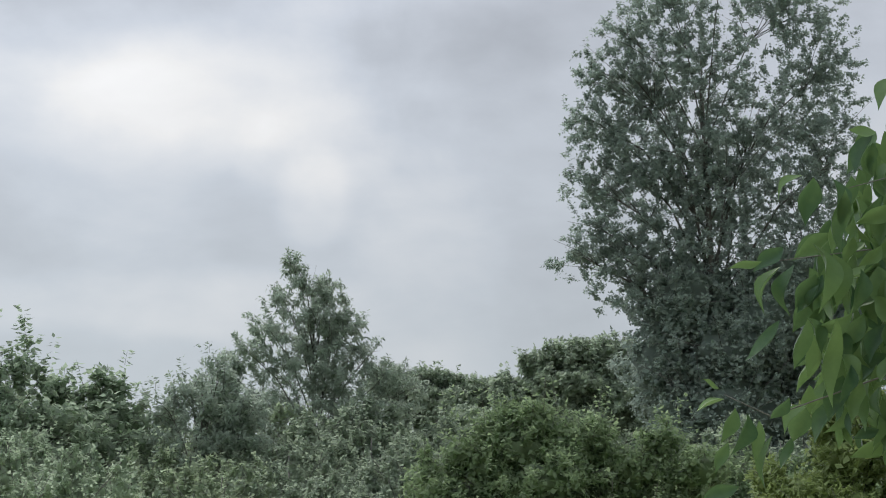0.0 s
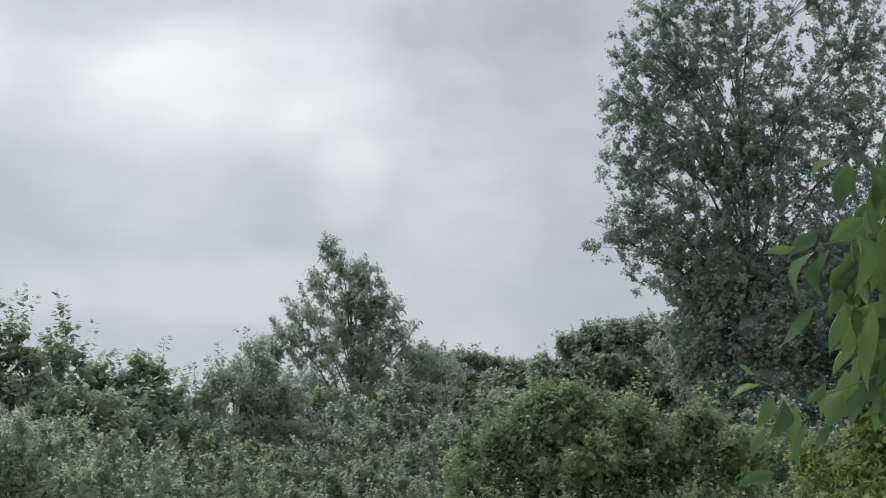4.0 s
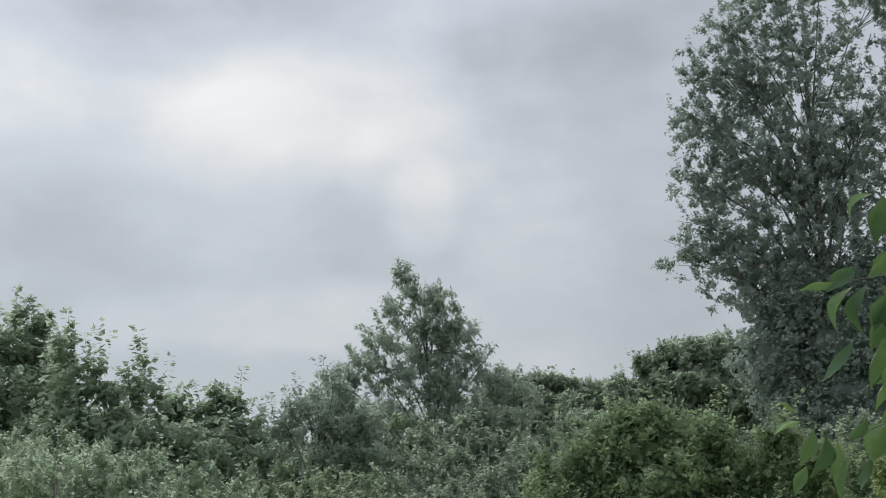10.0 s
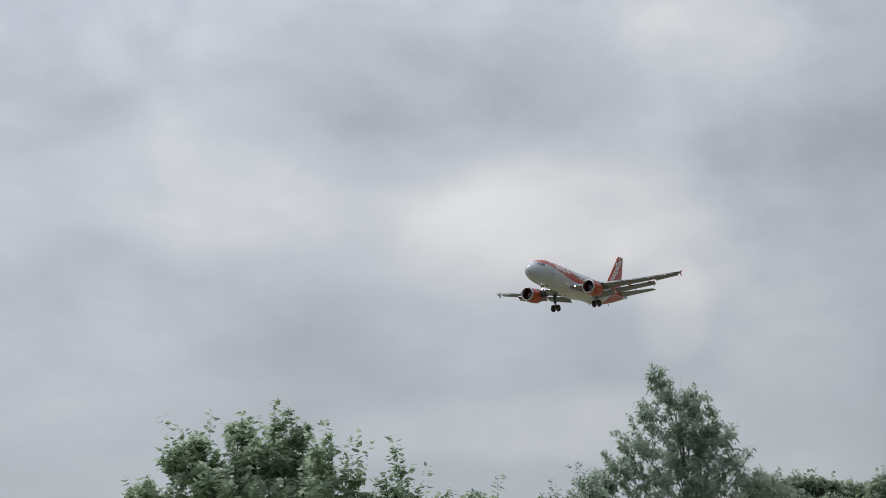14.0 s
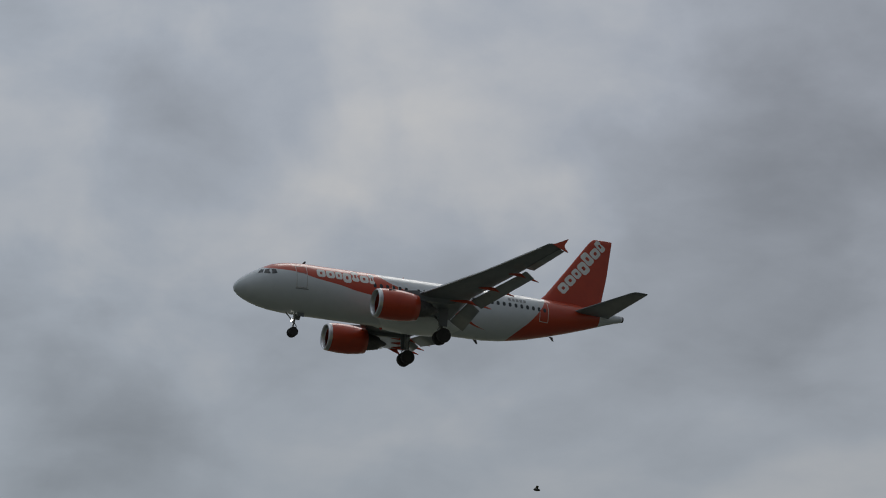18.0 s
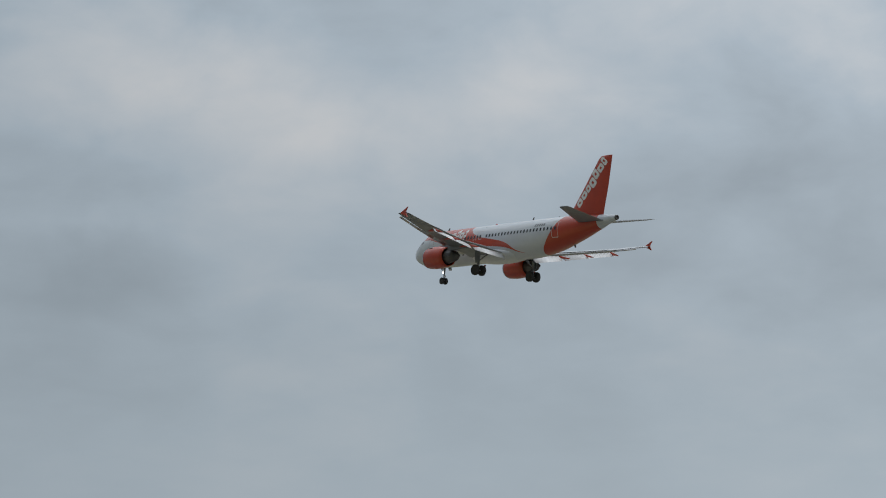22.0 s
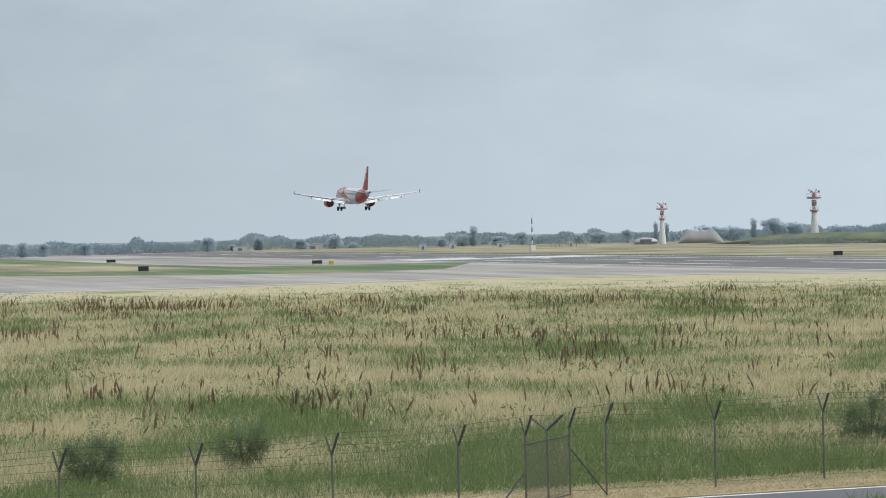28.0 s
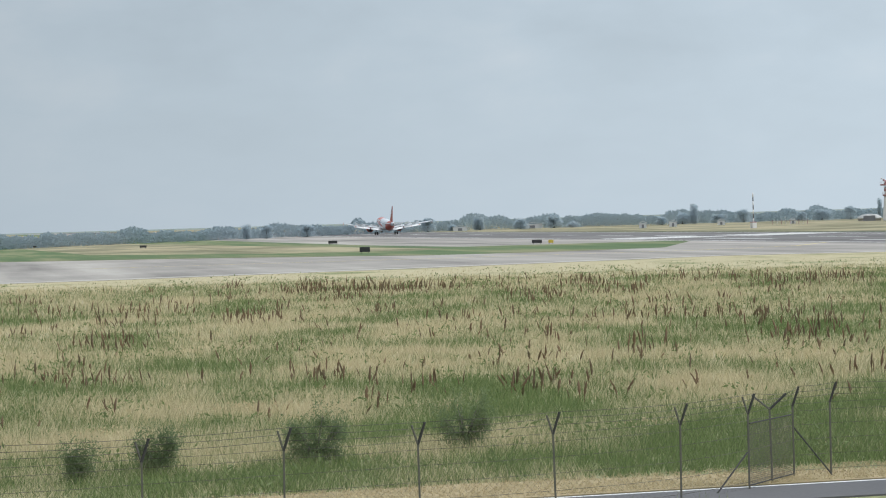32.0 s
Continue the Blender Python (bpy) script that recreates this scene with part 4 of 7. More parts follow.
        bm = bmesh.new()
        tube(bm, [(0.02, side * 3.75, 1.5), (0.05, side * 2.3, 2.5)], 0.07, 8)
        tube(bm, [(0.12, side * 3.8, 1.3), (0.36, side * 3.8, 0.95), (0.14, side * 3.8, 0.55)], 0.05, 8)
        part("side_stay", bm, "steel", gear)
        bm = bmesh.new()
        tube(bm, [(0, side * 3.8 - 0.6, 0.44), (0, side * 3.8 + 0.6, 0.44)], 0.08, 10)
        part("axle", bm, "steel", gear)
        wheel_pair(gear, "main", 0, side * 3.8, 0.44, 0.58, 0.20, 0.46)
        bm = bmesh.new()
        rings(bm, [[(0.45, side * 4.02 + k, 2.7), (-0.45, side * 4.02 + k, 2.7), (-0.36, side * 4.0 + k, 1.25), (0.36, side * 4.0 + k, 1.25)] for k in (-0.02, 0.02)])
        part("gear_door", bm, "grey", gear, "grey door on the gear leg", smooth=False)
        bm = bmesh.new()
        lathe(bm, [(16.1 - 11.75, 0.05), (16.1 - 11.52, 0.13), (16.1 - 11.40, 0.14), (16.1 - 11.40, 0.12), (16.1 - 11.47, 0.115)], "x", 16, (0, side * 2.35, 2.62), cap=False)
        part("light_housing", bm, "grey", wing)
        bm = bmesh.new()
        lathe(bm, [(16.1 - 11.49, 0.11), (16.1 - 11.47, 0.11)], "x", 16, (0, side * 2.35, 2.62))
        part("landing_light", bm, "landing_light", wing, "lit landing light in the wing root")
    # nose gear
    x = 16.1 - 5.05
    bm = bmesh.new()
    tube(bm, [(x - 0.15, 0, 2.1), (x - 0.03, 0, 1.1)], 0.11, 12)
    tube(bm, [(x - 0.03, 0, 1.1), (x + 0.02, 0, 0.32)], 0.075, 12)
    gear = part("nose_gear", bm, "steel", plane, "steel nose landing gear leg")
    bm = bmesh.new()
    tube(bm, [(x + 0.75, 0, 1.95), (x, 0, 1.15)], 0.05, 8)
    tube(bm, [(x - 0.08, 0, 1.1), (x - 0.3, 0, 0.8), (x - 0.02, 0, 0.5)], 0.04, 8)
    part("drag_stay", bm, "steel", gear)
    wheel_pair(gear, "nose", x + 0.02, 0, 0.30, 0.385, 0.11, 0.25)
    bm = bmesh.new()
    lathe(bm, [(x + 0.10, 0.10), (x + 0.16, 0.11), (x + 0.17, 0.02)], "x", 14, (0, 0.0, 1.25))
    part("taxi_light", bm, "landing_light", gear, "lit round taxi light")
    for side in (1, -1):
        bm = bmesh.new()
        rings(bm, [[(x - 0.15, side * 0.40 + k, 1.9), (x - 0.75, side * 0.40 + k, 1.9), (x - 0.7, side * 0.55 + k, 1.5), (x - 0.2, side * 0.55 + k, 1.5)] for k in (-0.015, 0.015)])
        part("nose_gear_door", bm, "grey", plane, "grey nose gear door", smooth=False)
    return plane


def wing_at(sections, y):
    """Station of the leading edge, height and chord of the wing at y."""
    for a, b in zip(sections, sections[1:]):
        if a[0] <= y <= b[0]:
            f = (y - a[0]) / (b[0] - a[0])
            return [p + (q - p) * f for p, q in zip(a[1:4], b[1:4])]
    return sections[-1][1:4]


FIN = ((5.2, 25.0, 6.7, 0.05), (5.75, 26.2, 5.65, 0.085), (6.3, 26.8, 5.15, 0.095), (8.5, 28.55, 3.88, 0.09), (11.4, 30.8, 2.08, 0.085), (11.7, 31.15, 1.76, 0.07), (11.75, 31.3, 1.5, 0.03))


def fin_half(s, z):
    """Half thickness of the fin at a station and height, with a centimetre to spare."""
    for a, b in zip(FIN, FIN[1:]):
        if a[0] <= z <= b[0]:
            f = (z - a[0]) / (b[0] - a[0])
            le, c, t = (p + (q - p) * f for p, q in zip(a[1:], b[1:]))
            x = min(0.98, max(0.02, (s - le) / c))
            return t * c * 1.05 * 5 * (0.2969 * math.sqrt(x) - 0.126 * x - 0.3516 * x * x + 0.2843 * x ** 3 - 0.1015 * x ** 4) + 0.015 * c * math.sin(math.pi * x) + 0.014
    return 0.1


plane = airliner()


# ---- trees and shrubs on the approach side ----
# clumps of each crown: across and above the foot, half width, half height (metres)
BIG = (-76.61, 48, [(-0.01, 18.59, 1.28, 1.00), (-1.15, 17.32, 1.14, 1.07), (1.1, 17.4, 1.47, 1.47), (-1.87, 15.62, 0.93, 0.81), (-0.56, 15.97, 1.47, 1.21), (1.9, 15.8, 1.07, 1.47), (-2.47, 14.59, 0.93, 0.87), (-1.16, 14.28, 1.47, 1.21), (0.6, 14.62, 1.74, 1.47), (2.11, 13.88, 1.21, 1.47), (-2.82, 13.45, 0.74, 0.67), (-1.64, 12.73, 1.47, 1.07), (0.12, 12.71, 1.74, 1.47), (1.86, 12.1, 1.47, 1.61), (-3.06, 11.95, 0.81, 0.60), (-2.0, 11.42, 1.07, 0.93), (-0.82, 11.06, 1.47, 1.07), (0.92, 10.46, 1.74, 1.61), (-1.3, 9.76, 1.21, 1.07), (0.21, 8.59, 2.01, 1.61), (2.17, 9.52, 1.61, 1.74), (0.0, 9.9, 1.9, 1.3), (-0.6, 8.9, 1.6, 1.2), (1.2, 11.2, 1.6, 1.2), (0.4, 7.6, 2.2, 1.2), (-1.0, 10.6, 1.2, 0.9), (2.4, 10.4, 1.4, 1.4), (-2.75, 12.6, 0.75, 0.6), (-2.4, 12.1, 0.8, 0.6), (0.0, 13.6, 1.6, 1.2), (-1.2, 11.9, 1.3, 0.9), (-2.6, 15.8, 0.75, 0.8), (-2.1, 16.7, 0.7, 0.7), (-2.9, 14.9, 0.6, 0.6), (-1.9, 13.8, 0.9, 0.8), (-0.9, 13.5, 0.9, 0.8), (-1.6, 15.2, 0.8, 0.7)])
CENTRAL = (-66.10, 42, [(-0.28, 10.96, 0.20, 0.28), (-0.05, 10.72, 0.30, 0.34), (0.40, 10.58, 0.34, 0.28), (-0.42, 10.30, 0.42, 0.40), (0.25, 10.15, 0.60, 0.46), (-0.72, 9.82, 0.48, 0.42), (0.0, 9.62, 0.80, 0.55), (0.72, 9.78, 0.50, 0.46), (-1.10, 9.38, 0.48, 0.36), (-0.45, 9.15, 0.80, 0.5), (0.45, 9.15, 0.85, 0.52), (1.12, 9.30, 0.52, 0.44), (1.52, 8.98, 0.46, 0.36), (-1.45, 8.95, 0.42, 0.34), (1.85, 8.70, 0.34, 0.26), (0.5, 9.6, 0.45, 0.7), (0.6, 8.8, 0.9, 0.5), (-1.75, 8.55, 0.45, 0.35), (1.7, 8.5, 0.5, 0.35)])
SHRUB_A = (-63.22, 36, [(0.01, 8.24, 0.3, 0.3), (0.48, 8.47, 0.26, 0.32), (-0.29, 7.88, 0.4, 0.35), (0.32, 7.81, 0.62, 0.44), (0.76, 7.99, 0.53, 0.44), (0.1, 7.35, 0.8, 0.45), (0.9, 7.4, 0.6, 0.45)])
POP_A = (-56.07, 27, [(-0.37, 8.79, 0.12, 0.21), (0.32, 8.72, 0.11, 0.2), (0.04, 8.72, 0.09, 0.17), (-0.14, 8.43, 0.46, 0.3), (-0.85, 8.57, 0.15, 0.17), (-1.05, 8.38, 0.26, 0.26), (-0.66, 8.17, 0.53, 0.3), (0.30, 8.22, 0.34, 0.30), (-0.25, 7.9, 0.85, 0.4), (-1.49, 8.12, 0.2, 0.2), (-1.3, 7.86, 0.4, 0.26)])
POP_B = (-59.29, 25, [(-0.0, 7.97, 0.06, 0.16), (-0.12, 7.76, 0.15, 0.18), (-0.59, 7.99, 0.15, 0.1), (-0.89, 8.24, 0.18, 0.21), (-0.83, 7.82, 0.31, 0.31), (-0.35, 7.7, 0.24, 0.22), (0.16, 7.7, 0.11, 0.18), (-0.29, 7.34, 0.55, 0.37), (-0.88, 7.34, 0.37, 0.43)])
POP_C = (-61.10, 26, [(-0.03, 7.7, 0.09, 0.14), (0.16, 7.65, 0.09, 0.15), (-0.18, 7.59, 0.13, 0.15), (-0.43, 7.59, 0.14, 0.19), (0.01, 7.43, 0.27, 0.22), (0.29, 7.33, 0.14, 0.15), (-0.31, 7.21, 0.38, 0.32), (0.45, 7.24, 0.1, 0.1)])
BACK = (-69.71, 85, [(-0.89, 12.1, 0.62, 0.46), (-0.16, 12.0, 0.54, 0.46), (0.88, 11.8, 0.73, 0.37), (-2.04, 11.77, 1.04, 0.62), (1.5, 11.6, 0.83, 0.42), (-0.37, 11.16, 1.87, 0.83)])
HILL = (-72.68, 70, [(-1.88, 10.82, 0.48, 0.41), (-1.02, 11.43, 0.58, 0.45), (0.01, 11.78, 0.86, 0.51), (1.03, 11.87, 0.86, 0.51), (-1.36, 10.39, 1.03, 0.69), (0.18, 10.92, 1.54, 0.86), (1.89, 11.44, 1.03, 0.86), (1.55, 10.24, 1.71, 1.03), (2.91, 10.76, 1.37, 1.37)])
SHRUB_LIGHT = (-72.11, 24, [(-0.52, 6.97, 0.26, 0.24), (-0.11, 7.09, 0.24, 0.24), (-0.23, 6.8, 0.41, 0.29), (0.24, 6.8, 0.35, 0.29), (0.53, 6.86, 0.24, 0.24), (-0.64, 6.62, 0.29, 0.29), (0.07, 6.45, 0.71, 0.35), (0.88, 6.57, 0.35, 0.29), (1.35, 6.49, 0.15, 0.15), (-1.1, 6.35, 0.4, 0.25), (1.6, 6.6, 0.35, 0.3), (0.4, 6.95, 0.3, 0.22), (-0.9, 6.75, 0.2, 0.2), (1.2, 6.9, 0.22, 0.2)])


def further(spec, k, down, slim):
    """The same tree k times as far from the eye and as large."""
    az, dist, clumps = spec
    return az, dist * k, [(x * k, 5.72 + (z - down - 5.72) * k, rx * slim * k, rz * slim * k) for x, z, rx, rz in clumps]


POP_A, POP_B, POP_C = further(POP_A, 1.38, 0.13, 0.9), further(POP_B, 1.42, 0.13, 0.9), further(POP_C, 1.40, 0.10, 0.9)
SHRUB_LIGHT[2].extend([(0.1, 5.75, 1.3, 0.55), (-0.8, 5.85, 0.8, 0.5), (1.0, 5.85, 0.9, 0.5)])
for k in range(11):
    # leaders of the acacia, taller in its middle
    x, tip = -1.25 + 0.29 * k, 7.1 + 0.33 * math.sin(2.4 * k + 0.5) - 0.12 * abs(k - 4)
    SHRUB_LIGHT[2].extend([(x, tip - 0.08, 0.05, 0.14), (x, tip - 0.3, 0.13, 0.2)])
for spec in (POP_A, POP_B, POP_C):
    z = min(c[1] for c in spec[2])
    spec[2].extend([(-0.5, z - 0.35, 0.95, 0.5), (0.4, z - 0.4, 0.9, 0.5)])
CENTRAL[2].extend([(0.0, 8.35, 1.3, 0.7), (1.1, 8.3, 0.9, 0.5), (-1.0, 8.3, 0.9, 0.5)])
HILL[2].extend([(-1.6, 9.6, 1.2, 0.9), (0.3, 9.6, 1.8, 1.0), (2.2, 9.8, 1.6, 1.1), (-3.0, 9.4, 1.2, 0.9), (0.9, 10.6, 1.2, 0.8)])


def clump_points(rng, clumps, count, depth=1.0, shell=0.5):
    """Random points in the outer part of ellipsoid clumps (x, z, half width, half height), more in the larger ones."""
    c = np.array(clumps)
    weight = (c[:, 2] * c[:, 3]) ** 0.9
    pick = rng.choice(len(c), count, p=weight / weight.sum())
    d = rng.normal(size=(count, 3))
    d /= np.linalg.norm(d, axis=1)[:, None]
    r = (shell + (0.92 - shell) * rng.random(count) ** 0.6) * (1 + 0.08 * rng.normal(size=count))
    q = d * r[:, None]
    pos = np.empty((count, 3))
    pos[:, 0] = c[pick, 0] + q[:, 0] * c[pick, 2]
    pos[:, 1] = q[:, 1] * c[pick, 2] * depth
    pos[:, 2] = c[pick, 1] + q[:, 2] * c[pick, 3]
    return pos, d


def leaf_quads(rng, pos, out, length, width, droop=0.3, facing=0.0):
    """A folded leaf at each point: corners and faces."""
    n = len(pos)
    axis = rng.normal(size=(n, 3)) + out * 0.6
    axis[:, 2] -= droop
    axis /= np.linalg.norm(axis, axis=1)[:, None]
    face = rng.normal(size=(n, 3)) * (1.0 - facing) + (out * 0.9 + np.array([0, 0, 0.5])) * facing
    side = np.cross(axis, face)
    side /= np.linalg.norm(side, axis=1)[:, None]
    fold = np.cross(axis, side)
    ln = length * (0.65 + 0.7 * rng.random(n))[:, None]
    wd = width * (0.65 + 0.7 * rng.random(n))[:, None]
    base, tip = pos - axis * ln * 0.5, pos + axis * ln * 0.5
    mid = pos - axis * ln * 0.08 + fold * wd * 0.16
    v = np.stack([base, mid + side * wd * 0.5, tip, mid - side * wd * 0.5], axis=1).reshape(-1, 3)
    f = np.arange(4 * n).reshape(n, 4)
    return v, f


def cube_ball(n=3):
    """A unit ball of square faces."""
    vs, fs, index = [], [], {}
    for axis in range(3):
        for sign in (-1, 1):
            grid = []
            for i in range(n + 1):
                for j in range(n + 1):
                    p = [0, 0, 0]
                    p[axis] = sign
                    p[(axis + 1) % 3] = -1 + 2 * i / n
                    p[(axis + 2) % 3] = -1 + 2 * j / n
                    key = tuple(round(c, 4) for c in p)
                    if key not in index:
                        index[key] = len(vs)
                        vs.append(np.array(p) / np.linalg.norm(p))
                    grid.append(index[key])
            for i in range(n):
                for j in range(n):
                    a = i * (n + 1) + j
                    fs.append((grid[a], grid[a + n + 1], grid[a + n + 2], grid[a + 1]))
    return np.array(vs), np.array(fs)


BALL_V, BALL_F = cube_ball(4)


def inner_mass(rng, clumps, scale, depth=1.0):
    """The closed, ragged inside of the clumps, seen between the outer leaves."""
    vs, fs, n0 = [], [], 0
    for x, z, rx, rz in clumps:
        j = scale * (1 + 0.17 * rng.normal(size=(len(BALL_V), 1)))
        vs.append(BALL_V * j * np.array([rx, rx * depth, rz]) + np.array([x, 0, z]))
        fs.append(BALL_F + n0)
        n0 += len(BALL_V)
    return np.concatenate(vs), np.concatenate(fs)


def lumps(rng, pos, size):
    """A smooth random value at each point, for openings in a crown."""
    v = np.zeros(len(pos))
    for k in range(20):
        d = rng.normal(size=3)
        v += np.sin(pos @ (d / np.linalg.norm(d)) * (6.28 / size) * (0.4 + 1.4 * rng.random()) + rng.random() * 6.28)
    return v / 4.2


def crown_mesh(name, seed, clumps, sprigs, leaves, length, width, mat, spread=0.22, depth=1.0, shell=0.5, droop=0.3, holes=0.0, hole_size=0.8, core=0.0, stems=(), mass=0.0):
    """Leaves in sprigs, with openings that let the sky through, over a closed core of shaded leaves."""
    rng = np.random.default_rng(seed)
    pos, out = clump_points(rng, clumps, sprigs, depth, shell)
    if holes:
        keep = lumps(rng, pos, hole_size) > -1.1 + holes * 1.6 * (rng.random(len(pos)) * 0.5 + 0.5)
        pos, out = pos[keep], out[keep]
    n = len(pos)
    p = np.repeat(pos, leaves, axis=0)
    o = np.repeat(out, leaves, axis=0)
    along = rng.normal(size=(n, 3)) * 0.5 + out
    along[:, 2] += 0.5
    along /= np.linalg.norm(along, axis=1)[:, None]
    a = np.repeat(along, leaves, axis=0)
    p = p + a * (rng.random(len(p)) - 0.6)[:, None] * spread * 2.2 + rng.normal(size=p.shape) * spread * 0.42
    v, f = leaf_quads(rng, p, o, length, width, droop, 0.75)
    vs, fs = [v], [f]
    if core:
        c = [(x, z, rx * 0.88, rz * 0.88) for x, z, rx, rz in clumps]
        pos, out = clump_points(rng, c, int(sprigs * core), depth, 0.72)
        v, f = leaf_quads(rng, pos, out, length * 1.6, width * 1.6, droop, 0.75)
        fs.append(f + sum(len(q) for q in vs))
        vs.append(v)
    if mass:
        v, f = inner_mass(rng, clumps, mass, depth)
        fs.append(f + sum(len(q) for q in vs))
        vs.append(v)
    for base, tip, count in stems:
        q = rng.random(count) ** 0.8
        d = tip - base
        pos = base + q[:, None] * d + rng.normal(size=(count, 3)) * (0.055 * (1.15 - q) + 0.015)[:, None] * np.linalg.norm(d) / 0.4
        out = rng.normal(size=(count, 3))
        v, f = leaf_quads(rng, pos, out, length, width, droop, 0.4)
        fs.append(f + sum(len(w) for w in vs))
        vs.append(v)
    return raw_mesh(name, np.concatenate(vs), np.concatenate(fs), mat)


def twig_fans(rng, clumps, tufts, fan, reach, depth=1.0, shell=0.5, rise=0.5, holes=0.0, hole_size=0.8):
    """Fans of twigs that spring from points in the clumps, outwards and up: their bases and tips."""
    pos, out = clump_points(rng, clumps, tufts, depth, shell)
    if holes:
        keep = lumps(rng, pos, hole_size) > -1.1 + holes * 1.6 * (rng.random(len(pos)) * 0.5 + 0.5)
        pos, out = pos[keep], out[keep]
    lead = out * 0.8 + rng.normal(size=pos.shape) * 0.35
    lead[:, 2] += rise
    p, way = np.repeat(pos, fan, axis=0), np.repeat(lead, fan, axis=0)
    way = way / np.linalg.norm(way, axis=1)[:, None] + rng.normal(size=p.shape) * 0.42
    way /= np.linalg.norm(way, axis=1)[:, None]
    ln = reach * (0.5 + 0.8 * rng.random(len(p)))[:, None]
    base = p - way * ln * 0.45
    return base, base + way * ln


def twig_leaves(rng, base, tip, per, length, width, droop=0.3, sag=0.12):
    """Leaves set in turn along each twig on short stalks; the smallest have three corners."""
    n = len(base)
    q = np.tile((np.arange(per) + 0.6) / per, n) + rng.normal(size=n * per) * 0.05
    b, t = np.repeat(base, per, axis=0), np.repeat(tip, per, axis=0)
    way = t - b
    ln_t = np.linalg.norm(way, axis=1)[:, None]
    way = way / ln_t
    pos = b + way * ln_t * q[:, None]
    pos[:, 2] -= sag * ln_t[:, 0] * q * q
    ref = rng.normal(size=(n, 3))
    side = np.cross(np.repeat(ref, per, axis=0), way)
    side /= np.linalg.norm(side, axis=1)[:, None]
    turn = np.where(np.tile(np.arange(per) % 2, n) == 0, 1.0, -1.0)[:, None]
    axis = way * 0.55 + side * turn * 0.85 + rng.normal(size=pos.shape) * 0.32
    axis[:, 2] -= droop
    axis /= np.linalg.norm(axis, axis=1)[:, None]
    face = rng.normal(size=pos.shape) * 0.4 + np.array([0, 0, 0.75]) + way * 0.45
    wing = np.cross(axis, face)
    wing /= np.linalg.norm(wing, axis=1)[:, None]
    fold = np.cross(wing, axis)
    size = (0.65 + 0.6 * rng.random(n * per))[:, None]
    ln, wd = length * size, width * size * (0.8 + 0.4 * rng.random(n * per))[:, None]
    root = pos + axis * ln * 0.15
    mid = root + axis * ln * 0.42 - fold * wd * 0.16
    end = root + axis * ln - fold * ln * 0.12
    if length < 0.072:
        low = root + axis * ln * 0.12
        return np.stack([low + wing * wd * 0.5, end, low - wing * wd * 0.5], axis=1).reshape(-1, 3), np.arange(3 * n * per).reshape(-1, 3)
    v = np.stack([root, mid + wing * wd * 0.5, end, mid - wing * wd * 0.5], axis=1).reshape(-1, 3)
    return v, np.arange(4 * n * per).reshape(-1, 4)


def twig_wood(base, tip, r, sag=0.12):
    """A tapered three-sided stick for each twig, bent at its middle."""
    n = len(base)
    mid = (base + tip) / 2
    mid[:, 2] -= sag * 0.25 * np.linalg.norm(tip - base, axis=1)
    end = tip.copy()
    end[:, 2] -= sag * np.linalg.norm(tip - base, axis=1)
    ring = np.array([(math.cos(a), math.sin(a), 0.3 * math.sin(a)) for a in (0.3, 2.4, 4.5)])
    v = np.concatenate([base[:, None] + ring * r, mid[:, None] + ring * r * 0.7, end[:, None] + ring * r * 0.25], axis=1)
    f = [(3 * k + i, 3 * k + (i + 1) % 3, 3 * k + 3 + (i + 1) % 3, 3 * k + 3 + i) for k in range(2) for i in range(3)]
    return v.reshape(-1, 3), (np.array(f)[None] + 9 * np.arange(n)[:, None, None]).reshape(-1, 4)


def joined(pieces):
    vs, fs, n0 = [], [], 0
    for v, f in pieces:
        vs.append(v)
        fs.append(f + n0)
        n0 += len(v)
    return np.concatenate(vs), np.concatenate(fs)


def woody(tree, seed, foot, clumps, top, radius, twig=0.02, twigs=26):
    """Trunk, limbs to the clumps and fine twigs."""
    rnd = random.Random(seed)
    mx = sum(c[0] for c in clumps) / len(clumps)
    pts, n = [], 9
    for k in range(n):
        f = k / (n - 1)
        pts.append((mx * f + 0.12 * math.sin(4 * f + seed), 0.15 * math.sin(3 * f + seed * 2), foot + (top - foot) * f))
    bm = bmesh.new()
    tube(bm, pts, [radius * (1 - 0.9 * k / (n - 1)) + twig for k in range(n)], 9)
    trunk = part("trunk", bm, "bark", tree)
    for x, z, rx, rz in clumps:
        f = max(0.15, min(0.93, (z - rz * 0.8 - foot) / (top - foot) - 0.12))
        k = min(n - 2, int(f * (n - 1)))
        a = Vector(pts[k]).lerp(Vector(pts[k + 1]), f * (n - 1) - k)
        b = Vector((x, rnd.uniform(-0.4, 0.4) * rx, z))
        mid = a.lerp(b, 0.55) + Vector((0, 0, 0.12 * (b - a).length))
        bm = bmesh.new()
        r = radius * (1 - f) * 0.45 + twig
        tube(bm, [a, mid, b], [r, r * 0.6, twig * 0.8], 6)
        for j in range(max(3, int(twigs * rx / max(q[2] for q in clumps)))):
            s = mid.lerp(b, rnd.random())
            e = b + Vector((rnd.uniform(-1, 1) * rx, rnd.uniform(-1, 1) * rx, rnd.uniform(-0.3, 1.0) * rz)) * 0.85
            m = s.lerp(e, 0.5) + Vector((0, 0, 0.1 * rz))
            tube(bm, [s, m, e], [twig * 0.7, twig * 0.5, twig * 0.25], 4)
        part("limb", bm, "bark", tree)
    return trunk


def tree_at(name, spec, label, category, foot=-0.9):
    az, dist, clumps = spec
    w = bearing(az, 0) * dist
    return tagged(empty(name, pose(w.x, w.y, 0, 0, 0, az)), label, category)


